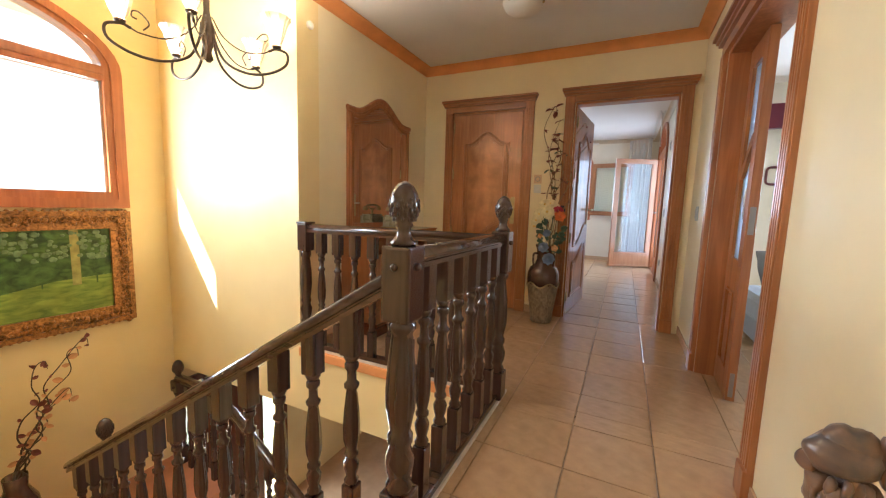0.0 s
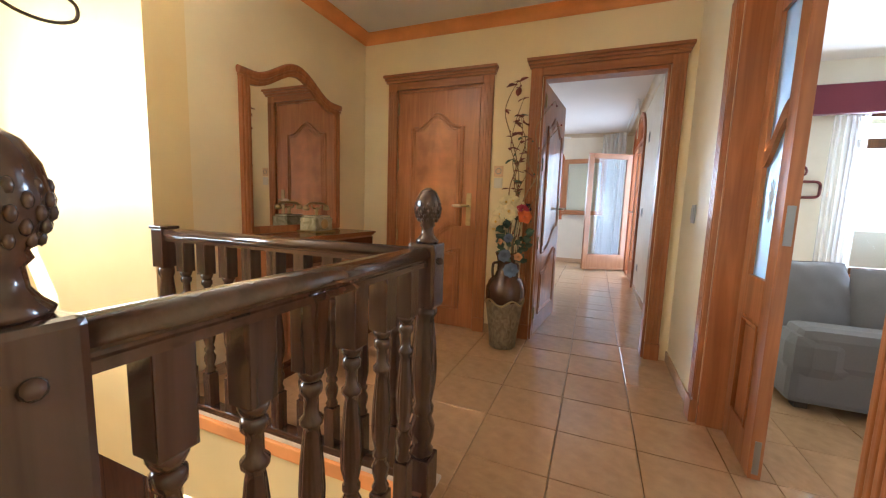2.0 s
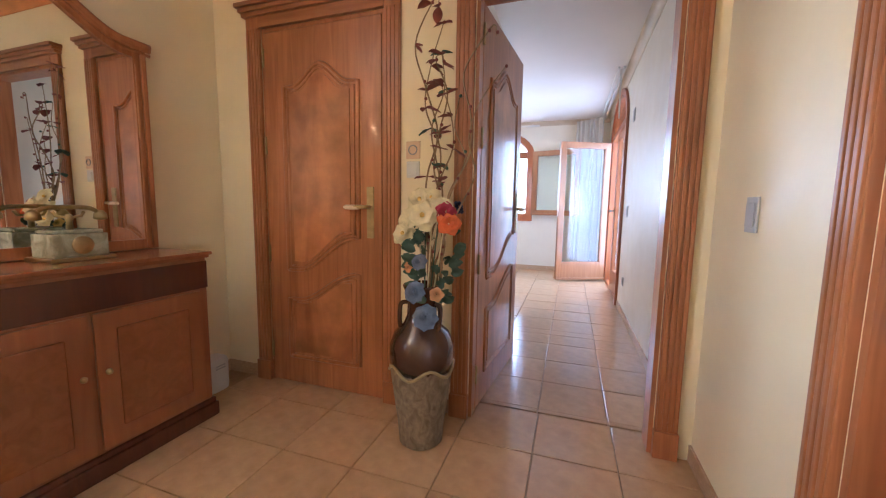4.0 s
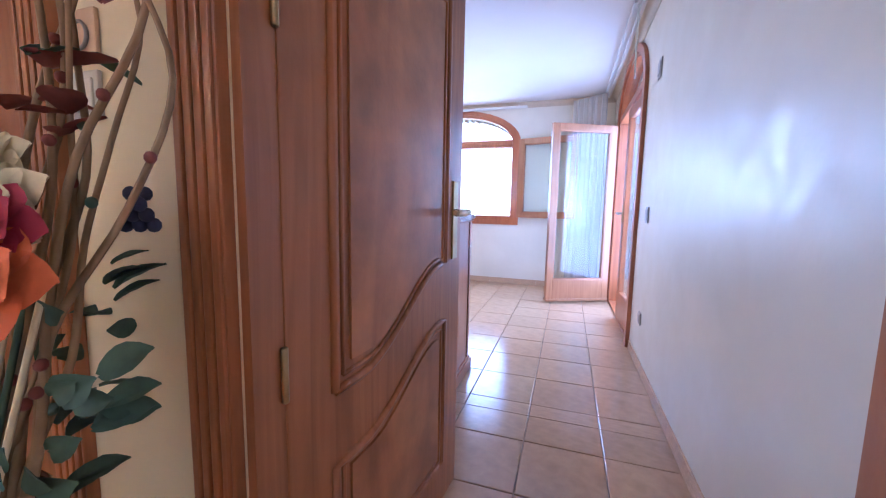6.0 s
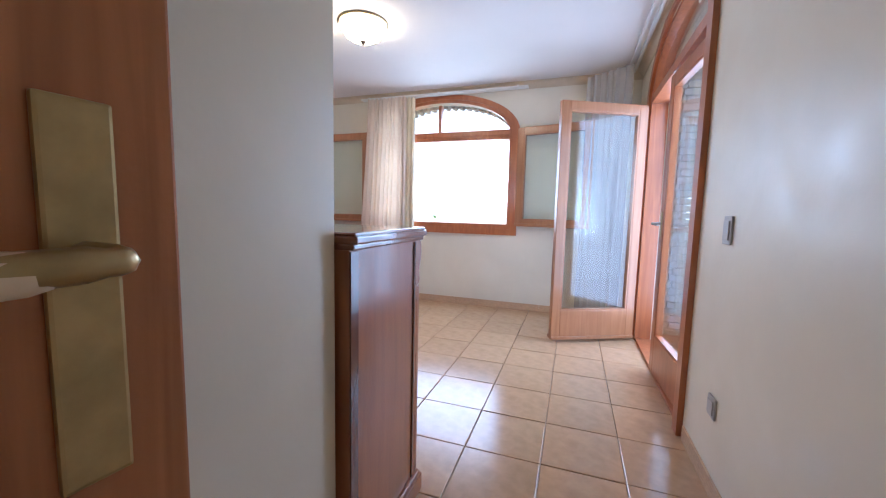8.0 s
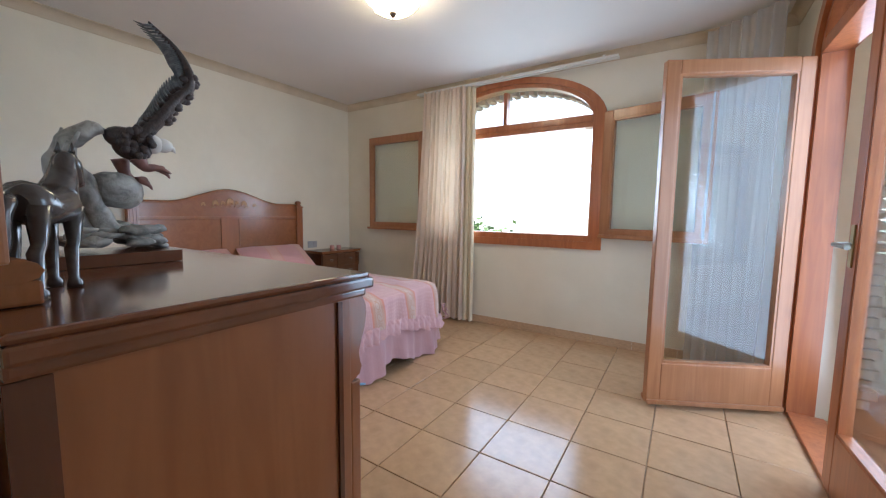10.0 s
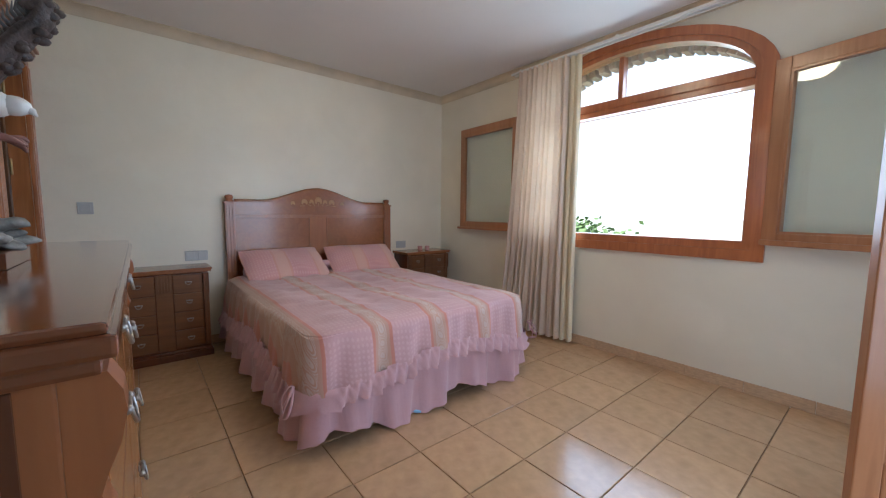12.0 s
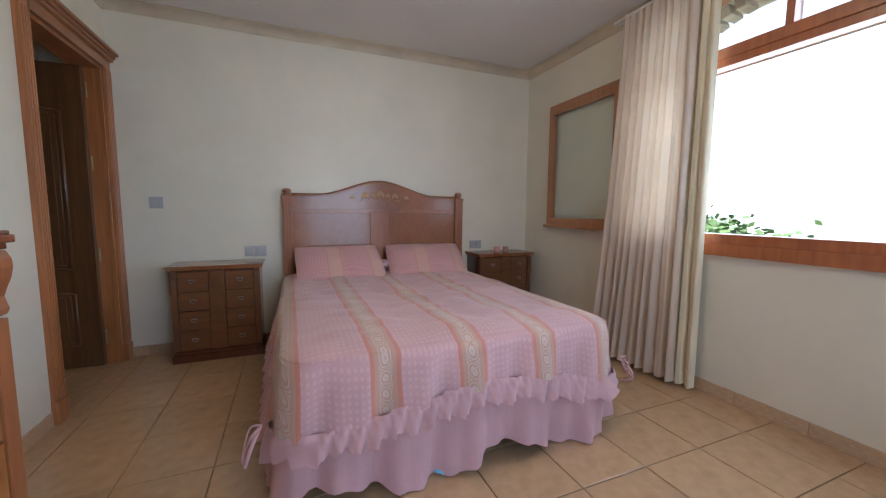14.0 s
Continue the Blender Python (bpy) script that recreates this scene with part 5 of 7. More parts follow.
for dx, y0, y1 in ((-0.022, 0.06, 0.07), (0.022, 0.06, 0.045), (-0.022, -0.065, -0.06), (0.022, -0.065, -0.085)):
    tube(bm, [(hx + dx, hy + y0, hz + 0.175), (hx + dx, hy + (y0 + y1) / 2 + 0.006, hz + 0.10), (hx + dx, hy + y1, hz + 0.085), (hx + dx, hy + y1, hz + 0.02), (hx + dx, hy + y1 + 0.004, hz + 0.012), (hx + dx, hy + y1 + 0.004, hz)], [0.022, 0.013, 0.013, 0.009, 0.014, 0.015], 8)
tube(bm, curve([(hx, hy - 0.09, hz + 0.19), (hx, hy - 0.12, hz + 0.16), (hx, hy - 0.12, hz + 0.08)], 4), [0.008, 0.012, 0.014, 0.014, 0.013, 0.012, 0.011, 0.008, 0.004], 7)
solid("horse_figurine", bm, material("dark_glazed_ceramic", (0.042, 0.031, 0.027), 0.25, grain=0.7, grain_scale=(24, 24, 24), dark=(0.11, 0.095, 0.085), coat=0.4), "dark glazed horse figurine standing on the dresser", "figurine", at=pose(-0.394, 5.041, DZ + 0.001, 0, 0, 56) @ Matrix.Diagonal((0.68, 0.68, 0.68, 1)))


# curtains
def curtain_mesh(a, b, z0, z1, folds, amp, n=160, rows=14, gather=1.0, flare=0.0, seed=0.0):
    """Cloth hanging from a to b (plan points), folds across it."""
    bm = bmesh.new()
    a, b = Vector((*a, 0)), Vector((*b, 0))
    d = (b - a)
    nrm = Vector((-d.y, d.x, 0)).normalized()
    g = []
    for r in range(rows + 1):
        t = r / rows
        z = z1 + (z0 - z1) * t
        line = []
        for i in range(n + 1):
            u = i / n
            k = 0.5 + (u - 0.5) * (gather + (1 - gather) * t) - flare * t ** 1.5 * (1 - u)
            ph = 2 * math.pi * folds * u + seed + 0.6 * math.sin(3 * t + u * 9)
            w = amp * (0.45 + 0.55 * t) * (math.sin(ph) + 0.3 * math.sin(2.3 * ph + 1))
            p = a + d * k + nrm * w + d.normalized() * 0.3 * amp * math.cos(ph)
            line.append(bm.verts.new((p.x, p.y, z + (0.006 * math.sin(ph) if r == rows else 0))))
        g.append(line)
    for p, q in zip(g, g[1:]):
        for i in range(n):
            f = bm.faces.new((p[i], p[i + 1], q[i + 1], q[i]))
            f.smooth = True
    return bm


cu = thing("curtain", pose(0, 0, 0), "heavy cream curtain gathered beside the bedroom window", "curtain")
part("drape", curtain_mesh((-2.12, 8.30), (-1.60, 8.30), 0.035, 2.44, 10, 0.034, gather=1.0, flare=0.36, seed=0.3), CURTAIN, cu)
part("lining", curtain_mesh((-1.67, 8.345), (-1.50, 8.345), 0.02, 2.44, 3, 0.02, n=60, seed=1.0), fabric("cream_lining_cloth", (0.76, 0.66, 0.46), (0.70, 0.60, 0.40)), cu, "thin pale lining at the curtain's edge")
sh = thing("sheer_curtain", pose(0, 0, 0), "white sheer curtain gathered beside the balcony door", "curtain")
part("drape", curtain_mesh((0.80, 7.98), (0.42, 8.26), 0.03, 2.46, 6, 0.036, gather=1.0, seed=0.8), SHEER, sh)
tr = thing("curtain_track", pose(0, 0, 0), "white double curtain track over the bedroom window", "curtain track", "curtain tracks")
part("rail", boxes((-2.20, -0.18, 8.29, 8.31, 2.432, 2.452), (-2.20, -0.18, 8.34, 8.36, 2.432, 2.452), bevel=0.003), PLASTIC, tr)
for x in (-2.1, -1.2, -0.3):
    part("bracket", boxes((x, x + 0.02, 8.29, 8.372, 2.452, 2.462)), PLASTIC, tr)
tr2 = thing("curtain_track", pose(0, 0, 0), "white curtain track over the balcony door", "curtain track", "curtain tracks")
part("rail", boxes((0.76, 0.78, 6.0, 8.28, 2.47, 2.49), (0.81, 0.83, 6.0, 8.28, 2.47, 2.49), bevel=0.003), PLASTIC, tr2)
bm = bmesh.new()
tube(bm, curve([(0.80, 6.03, 2.47), (0.80, 6.05, 2.25), (0.81, 6.12, 2.06), (0.80, 6.06, 2.0), (0.79, 6.0, 2.08), (0.79, 6.02, 2.30), (0.79, 6.03, 2.47)], 5), 0.004, 6)
part("cord", bm, PLASTIC, tr2, "looped white pull cord")


# wall fittings
def plate(name, at, label, category, w=0.085, h=0.085, rockers=1, mat=PLASTIC):
    """A wall plate: the wall is y = 0, the room at y < 0."""
    o = thing(name, at, label, category)
    part("plate", boxes((-w / 2, w / 2, -0.009, -0.001, -h / 2, h / 2), bevel=0.003), mat, o)
    for k in range(rockers):
        c = (k - (rockers - 1) / 2) * w / rockers
        part("rocker", boxes((c - w / rockers * 0.36, c + w / rockers * 0.36, -0.014, -0.009, -h * 0.34, h * 0.34), bevel=0.003), mat, o)
    return o


GREY_PLATE = material("silver_plastic", (0.45, 0.44, 0.42), 0.35, stain=0.03)
plate("light_switch", pose(0.92, 5.88, 1.05, 0, 0, -90), "grey rocker light switch on the cream wall", "light switch", 0.075, 0.11, 1, GREY_PLATE)
plate("wall_socket", pose(0.92, 5.87, 0.34, 0, 0, -90), "grey wall socket near the floor", "socket", 0.08, 0.085, 1, GREY_PLATE)
plate("thermostat", pose(0.92, 5.83, 1.975, 0, 0, -90), "small grey wall thermostat box high on the wall", "thermostat", 0.08, 0.12, 1, GREY_PLATE)
plate("light_switch", pose(-3.42, 5.185, 1.145, 0, 0, 90), "grey rocker light switch beside the dark door", "light switch", 0.085, 0.085, 1, GREY_PLATE)
plate("wall_socket", pose(-3.42, 5.83, 0.765, 0, 0, 90), "double wall socket above the nightstand", "socket", 0.16, 0.08, 2, GREY_PLATE)
plate("wall_socket", pose(-3.42, 7.83, 0.765, 0, 0, 90), "double wall socket beside the bed", "socket", 0.13, 0.08, 2, GREY_PLATE)
for k, y in ((0, 7.98), (1, 8.06)):
    bm = bmesh.new()
    lathe(bm, [(0.022, 0), (0.027, 0.005), (0.027, 0.05), (0.023, 0.052), (0.021, 0.045), (0.02, 0.012)], 16)
    solid("candle_cup", bm, material("pink_candle_glass", (0.62, 0.33, 0.28), 0.25), "small pink candle cup on the nightstand", "candle", at=pose(-3.24 + 0.03 * k, y, 0.7008), group="candle cups")

# ceiling lamp
lamp = thing("ceiling_lamp", pose(-1.25, 6.78, H), "lit round glass ceiling lamp with brass finial", "ceiling lamp")
bm = bmesh.new()
lathe(bm, [(0.02, -0.135), (0.08, -0.128), (0.13, -0.10), (0.165, -0.06), (0.175, -0.03), (0.17, -0.012)], 32)
part("shade", bm, material("lit_opal_glass", (1.0, 0.78, 0.46), 0.3, emit=8.5), lamp, "glowing patterned opal glass")
bm = bmesh.new()
lathe(bm, [(0.185, -0.018), (0.19, -0.010), (0.185, -0.001)], 32)
part("rim", bm, BRASS, lamp, "brass rim")
bm = bmesh.new()
lathe(bm, [(0.004, -0.165), (0.014, -0.155), (0.022, -0.142), (0.026, -0.134)], 14)
part("finial", bm, IRON, lamp, "dark finial")
for k in range(12):
    bm = bmesh.new()
    a = 2 * math.pi * k / 12
    pts = [(r * math.cos(a + s), r * math.sin(a + s), z - 0.003) for r, z, s in ((0.10, -0.118, -0.08), (0.135, -0.098, 0.1), (0.155, -0.075, -0.06), (0.17, -0.05, 0.06))]
    tube(bm, curve(pts, 4), 0.0035, 5)
    part("leaf_band", bm, BRASS, lamp)

# ---- hall ----
LEAF_G = material("grey_green_leaf_cloth", (0.075, 0.13, 0.085), 0.7, stain=0.25, stain_scale=30)
LEAF_R = material("russet_leaf_cloth", (0.22, 0.060, 0.045), 0.65, stain=0.25, stain_scale=30)
TWIG = material("pale_twig_bark", (0.30, 0.20, 0.10), 0.7, stain=0.25, stain_scale=20)
PET = {k: material(k + "_petal_cloth", c, 0.7, stain=0.15, stain_scale=25) for k, c in
       {"cream": (0.80, 0.70, 0.42), "yellow": (0.78, 0.52, 0.12), "orange": (0.72, 0.17, 0.04), "crimson": (0.45, 0.035, 0.07), "blue": (0.16, 0.20, 0.30), "peach": (0.70, 0.36, 0.16), "berry": (0.02, 0.025, 0.06)}.items()}


def leaf_shape(bm, at, way, size, up=Vector((0, 0, 1)), wide=0.5, cup=0.15):
    """A pointed leaf or petal with a raised middle."""
    d = Vector(way).normalized()
    s = d.cross(up)
    if s.length < 0.1:
        s = d.cross(Vector((1, 0, 0)))
    s.normalize()
    n = s.cross(d)
    at = Vector(at)
    rows = []
    for t, w in ((0, 0.12), (0.15, 0.55), (0.3, 0.86), (0.5, 1.0), (0.7, 0.9), (0.86, 0.6), (1.0, 0.08)):
        c = at + d * size * t - n * size * cup * t * t
        rows.append([bm.verts.new(c + s * size * wide * 0.5 * w * k + n * size * (0.09 * k * k * w - 0.03 * (k == 0) + 0.025 * math.sin(9 * t + 5 * k))) for k in (-1, -0.5, 0, 0.5, 1)])
    for a, b in zip(rows, rows[1:]):
        for k in range(4):
            f = bm.faces.new((a[k], a[k + 1], b[k + 1], b[k]))
            f.smooth = True


def flower(parent, at, r, mat, rings=2, n=6, face=(0.3, -0.9, 0.3), heart=None, name="flower"):
    rngf = random.Random(int(1000 * (at[0] + at[1] * 3 + at[2] * 7)))
    f = Vector(face).normalized()
    a = f.orthogonal().normalized()
    b = f.cross(a)
    bm = bmesh.new()
    for j in range(rings):
        for i in range(n):
            t = 2 * math.pi * (i + 0.5 * j) / n + rngf.uniform(-0.15, 0.15)
            side = a * math.cos(t) + b * math.sin(t)
            way = side * (1 - 0.35 * j) + f * (0.35 + 0.45 * j)
            leaf_shape(bm, Vector(at) + side * r * 0.06, way, r * (1.05 - 0.2 * j), f, 1.15, 0.35)
    fl = part(name, bm, mat, parent)
    if heart:
        bm = bmesh.new()
        ball(bm, Vector(at) + f * r * 0.22, r * 0.17, 8, 6)
        part("heart", bm, heart, fl)


VX, VY = -0.22, 3.235
WOVEN = material("rough_pale_bark_pot", (0.30, 0.235, 0.155), 0.8, grain=0.9, grain_scale=(30, 30, 18), dark=(0.14, 0.10, 0.06), bump=0.9, bump_scale=45)
JUG = material("brown_glazed_jug", (0.085, 0.034, 0.020), 0.16, grain=0.6, grain_scale=(9, 9, 9), dark=(0.04, 0.018, 0.012), coat=0.5, bump=0.06, bump_scale=30)
vase = thing("floor_vase", pose(VX, VY, 0), "tall floor vase, brown glazed jug over rough pale pot", "vase")
bm = bmesh.new()
prof = [(0.088, 0.001), (0.098, 0.01), (0.106, 0.10), (0.122, 0.22), (0.136, 0.32), (0.140, 0.375)]
rings = lathe(bm, prof, 40)
for i, v in enumerate(rings[-1]):
    v.co.z += 0.022 * math.sin(i * math.pi * 2 * 5 / 40) - 0.01
part("pot", bm, WOVEN, vase, "rough pale tapered pot")
bm = bmesh.new()
tube(bm, [(0.143 * math.cos(2 * math.pi * i / 40), 0.143 * math.sin(2 * math.pi * i / 40), 0.372 + 0.022 * math.sin(i * math.pi * 2 * 5 / 40) - 0.01) for i in range(42)], 0.007, 6)
part("braid", bm, BRASS, vase, "braided wavy rim")
bm = bmesh.new()
lathe(bm, [(0.135, 0.34), (0.144, 0.40), (0.142, 0.46), (0.120, 0.515), (0.082, 0.55), (0.066, 0.59), (0.064, 0.64), (0.072, 0.69), (0.085, 0.722), (0.080, 0.728), (0.066, 0.70), (0.05, 0.64)], 32)
jug = part("jug", bm, JUG, vase, "glossy brown jug", smooth=True)
for s in (-1, 1):
    bm = bmesh.new()
    tube(bm, curve([(s * 0.064, -0.01, 0.645), (s * 0.092, -0.02, 0.635), (s * 0.094, -0.03, 0.58), (s * 0.088, -0.035, 0.535)], 5), [0.010] * 16, 8)
    part("jug_handle", bm, JUG, jug)

bq = thing("flower_arrangement", pose(VX + 0.075, VY, 0), "cloth flowers, leaves and curly twigs in the floor vase", "flowers")
rng = random.Random(11)
for k in range(8):
    a = rng.uniform(0, 6.28)
    h = (1.98, 1.86, 1.75, 1.70, 1.60, 1.55, 1.80, 1.66)[k]
    lean = Vector((-0.10 + 0.045 * k + rng.uniform(-0.03, 0.03), rng.uniform(-0.06, 0.04), 0))
    pts = [(0.02 * math.cos(a), 0.02 * math.sin(a), 0.62)]
    for j in range(1, 8):
        t = j / 7
        wob = 0.035 * math.sin(j * 1.9 + k) * (0.4 + t)
        pts.append((lean.x * t + wob - 0.05, lean.y * t + 0.6 * wob * math.cos(k) + 0.13 * min(1.0, 2.2 * t), 0.62 + (h - 0.62) * t))
    if k % 3 == 0:
        e = Vector(pts[-1])
        pts += [tuple(e + Vector((0.03, 0, 0.02))), tuple(e + Vector((0.035, 0, -0.02)))]
    line = curve(pts, 5)
    bm = bmesh.new()
    tube(bm, line, [0.006 - 0.004 * i / len(line) for i in range(len(line))], 6)
    tw = part("twig", bm, TWIG, bq, "curly pale twig")
    bm = bmesh.new()
    for i in range(10, len(line), 5):
        if k < 5 and line[i].z > 1.15:
            for s in range(2):
                b = rng.uniform(0, 6.28)
                leaf_shape(bm, line[i], (math.cos(b), 0.6 * math.sin(b) - 0.2, rng.uniform(-0.5, 0.5)), rng.uniform(0.04, 0.075), wide=0.7)
    for i in range(8, len(line), 9):
        ball(bm, line[i] + Vector((0.006, -0.006, 0)), 0.0075, 6, 5)
    part("leaves", bm, LEAF_R if k % 3 != 2 else LEAF_G, tw, "russet leaves and buds")
for k, (u, v, z, r, c, h) in enumerate(((-0.09, -0.07, 1.08, 0.085, "cream", "yellow"), (-0.015, -0.11, 1.10, 0.09, "cream", "yellow"), (-0.05, -0.06, 1.17, 0.075, "cream", "yellow"), (0.0, -0.05, 1.18, 0.06, "cream", "yellow"), (0.045, -0.07, 1.13, 0.075, "cream", "yellow"), (-0.115, -0.10, 1.02, 0.07, "cream", "yellow"),
                                        (0.105, -0.10, 1.07, 0.07, "orange", None), (0.085, -0.085, 1.12, 0.06, "crimson", None), (-0.02, -0.12, 0.70, 0.07, "blue", "blue"), (-0.075, -0.11, 0.80, 0.062, "blue", "blue"),
                                        (0.03, -0.12, 0.80, 0.04, "peach", None), (-0.12, -0.08, 0.90, 0.035, "peach", None), (-0.05, -0.12, 0.93, 0.045, "blue", None), (-0.13, -0.04, 0.99, 0.05, "yellow", None))):
    flower(bq, (u * 0.95 - (0.06 if z > 0.95 else 0.0), v + (0.11 if z > 0.95 else 0.02), z - (0.075 if z > 0.95 else 0.09)), r * (0.74 if c == "cream" else 0.7), PET[c], 2 if c == "cream" else 4 if c == "blue" else 3, 6 if c == "cream" else 8 if c == "blue" else 5, (u * 3 + 0.1, -0.8, 0.35), PET[h] if h else None)
bm = bmesh.new()
for k in range(9):
    ball(bm, (0.030 + 0.013 * (k % 3), 0.135 + 0.008 * (k // 3), 1.045 + 0.013 * (k % 4)), 0.0095, 6, 5)
part("berries", bm, PET["berry"], bq, "dark berries")
for k in range(90):
    a = rng.uniform(0, 6.28)
    z = rng.uniform(0.66, 0.99)
    r = 0.03 + 0.06 * math.sin(math.pi * (z - 0.62) / 0.5)
    bm = bmesh.new()
    leaf_shape(bm, (r * math.cos(a) - 0.02 - 0.08 * (z - 0.66), r * math.sin(a) - 0.02 + 0.30 * (z - 0.66), z), (math.cos(a), math.sin(a) - 0.2, rng.uniform(-0.4, 0.7)), rng.uniform(0.04, 0.065), Vector((0.5 * math.cos(3 * a), -1, 0.6 * math.sin(2 * a))), wide=0.68, cup=0.3)
    part("leaf", bm, LEAF_G, bq)
for k in range(5):
    bm = bmesh.new()
    tube(bm, [(0.01 * k - 0.07, -0.01, 0.62), (0.03 * k - 0.12, 0.07, 0.99)], 0.0035, 6)
    part("stem", bm, LEAF_G if k % 2 else PET["cream"], bq)

# console with mirror and telephone
CX0, CX1, CY0, CY1, CZ = -1.645, -1.285, 2.10, 3.06, 0.835
con = thing("console_cabinet", pose(0, 0, 0), "dark cherry console cabinet with panelled doors", "console cabinet")
part("body", boxes((CX0, CX1, CY0, CY1, 0.08, CZ - 0.03), bevel=0.004), CHERRY_Z, con)
part("top", boxes((CX0, CX1 + 0.012, CY0 - 0.012, CY1 + 0.012, CZ - 0.03, CZ - 0.015), (CX0, CX1 + 0.022, CY0 - 0.022, CY1 + 0.022, CZ - 0.016, CZ), bevel=0.005), CHERRY, con, "moulded polished top")
part("plinth", boxes((CX0, CX1 + 0.02, CY0 - 0.02, CY1 + 0.02, 0.0, 0.07), (CX0, CX1 + 0.012, CY0 - 0.012, CY1 + 0.012, 0.07, 0.095), bevel=0.008), CHERRY_DK, con)
part("frieze", boxes((CX1, CX1 + 0.006, CY0, CY1, 0.66, 0.79), (CX0 + 0.02, CX1, CY1, CY1 + 0.006, 0.66, 0.79), bevel=0.002), CHERRY_DK, con)
for k in range(2):
    y0 = CY0 + 0.04 + k * 0.45
    d = part("door", boxes((CX1, CX1 + 0.014, y0, y0 + 0.43, 0.11, 0.65), bevel=0.004), CHERRY_Z, con)
    part("panel", boxes((CX1 + 0.014, CX1 + 0.022, y0 + 0.07, y0 + 0.36, 0.18, 0.58), bevel=0.006), CHERRY, d)
    bm = bmesh.new()
    ball(bm, (CX1 + 0.026, y0 + (0.40 if k == 0 else 0.03), 0.42), 0.012, 8, 6)
    part("knob", bm, BRASS, d, "brass knob")
wm = thing("wall_mirror", pose(0, 0, 0), "tall wood-framed mirror with an arched crest above the console", "mirror")


def crest2(u):
    return 1.80 + 0.155 * smooth01(1 - abs(u - 0.5) / 0.40)


MY0, MY1 = 2.16, 3.07
top = [(MY0 + (MY1 - MY0) * i / 28, crest2(i / 28)) for i in range(29)]
bm = bmesh.new()
outer = [(MY0, CZ + 0.003)] + top + [(MY1, CZ + 0.003)]
inner = [(MY0 + 0.06, CZ + 0.05)] + [(MY0 + 0.06 + (MY1 - MY0 - 0.12) * i / 28, crest2(0.065 + 0.87 * i / 28) - 0.05) for i in range(29)] + [(MY1 - 0.06, CZ + 0.05)]
ring_prism(bm, outer, inner, -1.645, -1.615, closed=True)
for v in bm.verts:
    v.co = Vector((v.co.y, v.co.x, v.co.z))
part("frame", bm, OAK, wm, "stained wooden frame")
bm = bmesh.new()
for off, r in ((0.002, 0.014), (0.016, 0.018), (-0.022, 0.008)):
    tube(bm, [(-1.618, MY0 - 0.02, crest2(0) + off)] + [(-1.618, y, z + off) for y, z in top] + [(-1.618, MY1 + 0.02, crest2(1) + off)], r, 8)
part("crest_moulding", bm, OAK, wm, "arched crest moulding")
for y in (MY0 + 0.012, MY1 - 0.03):
    part("half_column", boxes((-1.615, -1.60, y, y + 0.02, CZ + 0.01, 1.77), (-1.615, -1.607, y + (0.03 if y < 2.5 else -0.025), y + (0.045 if y < 2.5 else -0.01), CZ + 0.01, 1.72), bevel=0.004), OAK, wm)
bm = bmesh.new()
prism(bm, inner, -1.634, -1.628)
for v in bm.verts:
    v.co = Vector((v.co.y, v.co.x, v.co.z))
part("glass", bm, MIRROR, wm, "silvered glass")

ph = thing("antique_telephone", pose(-1.50, 2.66, CZ + 0.001), "antique style marble and brass telephone on the console", "telephone")
MARBLE = material("green_marble", (0.50, 0.50, 0.36), 0.2, grain=0.8, grain_scale=(20, 20, 20), dark=(0.20, 0.20, 0.12))
part("body", boxes((-0.07, 0.07, -0.09, 0.09, 0.014, 0.105), (-0.06, 0.06, -0.08, 0.08, 0.105, 0.12), bevel=0.006), MARBLE, ph, "veined green marble case")
part("base", boxes((-0.085, 0.085, -0.105, 0.105, 0.0, 0.014), bevel=0.003), BRASS, ph, "brass base plate")
bm = bmesh.new()
lathe(bm, [(0.035, 0.0), (0.036, 0.006), (0.03, 0.010), (0.012, 0.012)], 20)
dial = part("dial", bm, BRASS, ph, "brass dial")
dial.matrix_basis = pose(0.07, 0.0, 0.06, 0, 90, 0)
bm = bmesh.new()
lathe(bm, [(0.012, 0.12), (0.010, 0.15), (0.016, 0.165), (0.008, 0.18)], 12)
for s in (-1, 1):
    tube(bm, [(0, 0, 0.165), (0, s * 0.04, 0.172), (0, s * 0.05, 0.19)], 0.006, 6)
part("cradle", bm, BRASS, ph, "brass cradle")
bm = bmesh.new()
tube(bm, curve([(0, -0.10, 0.185), (0, -0.06, 0.205), (0, 0.06, 0.205), (0, 0.10, 0.185)], 5), 0.009, 8)
for s in (-1, 1):
    lathe(bm, [(0.014, 0.155), (0.024, 0.160), (0.022, 0.18), (0.010, 0.195)], 14, at=(0, s * 0.105, 0))
part("handset", bm, BRASS, ph, "brass handset")
hum = thing("air_freshener", pose(-1.50, 3.24, 0.001), "small white plastic appliance on the floor beside the console", "appliance")
part("body", boxes((-0.06, 0.06, -0.065, 0.065, 0.0, 0.205), bevel=0.035), PLASTIC, hum)
part("vent", boxes((0.058, 0.062, -0.03, 0.03, 0.14, 0.148), (0.058, 0.062, -0.03, 0.03, 0.155, 0.163)), GREY_PLATE, hum)
plate("light_switch", pose(0.92, 3.14, 1.055, 0, 0, -90), "silver light switch between the doorways", "light switch", 0.075, 0.11, 1, GREY_PLATE)
sensor = thing("wall_sensor", pose(-1.65, 1.78, 2.27, 0, 0, 90), "small white round wall sensor", "sensor")
bm = bmesh.new()
lathe(bm, [(0.028, 0.0), (0.028, 0.012), (0.015, 0.02)], 16)
part("cap", bm, PLASTIC, sensor).matrix_basis = pose(0, -0.001, 0, 90, 0, 0)

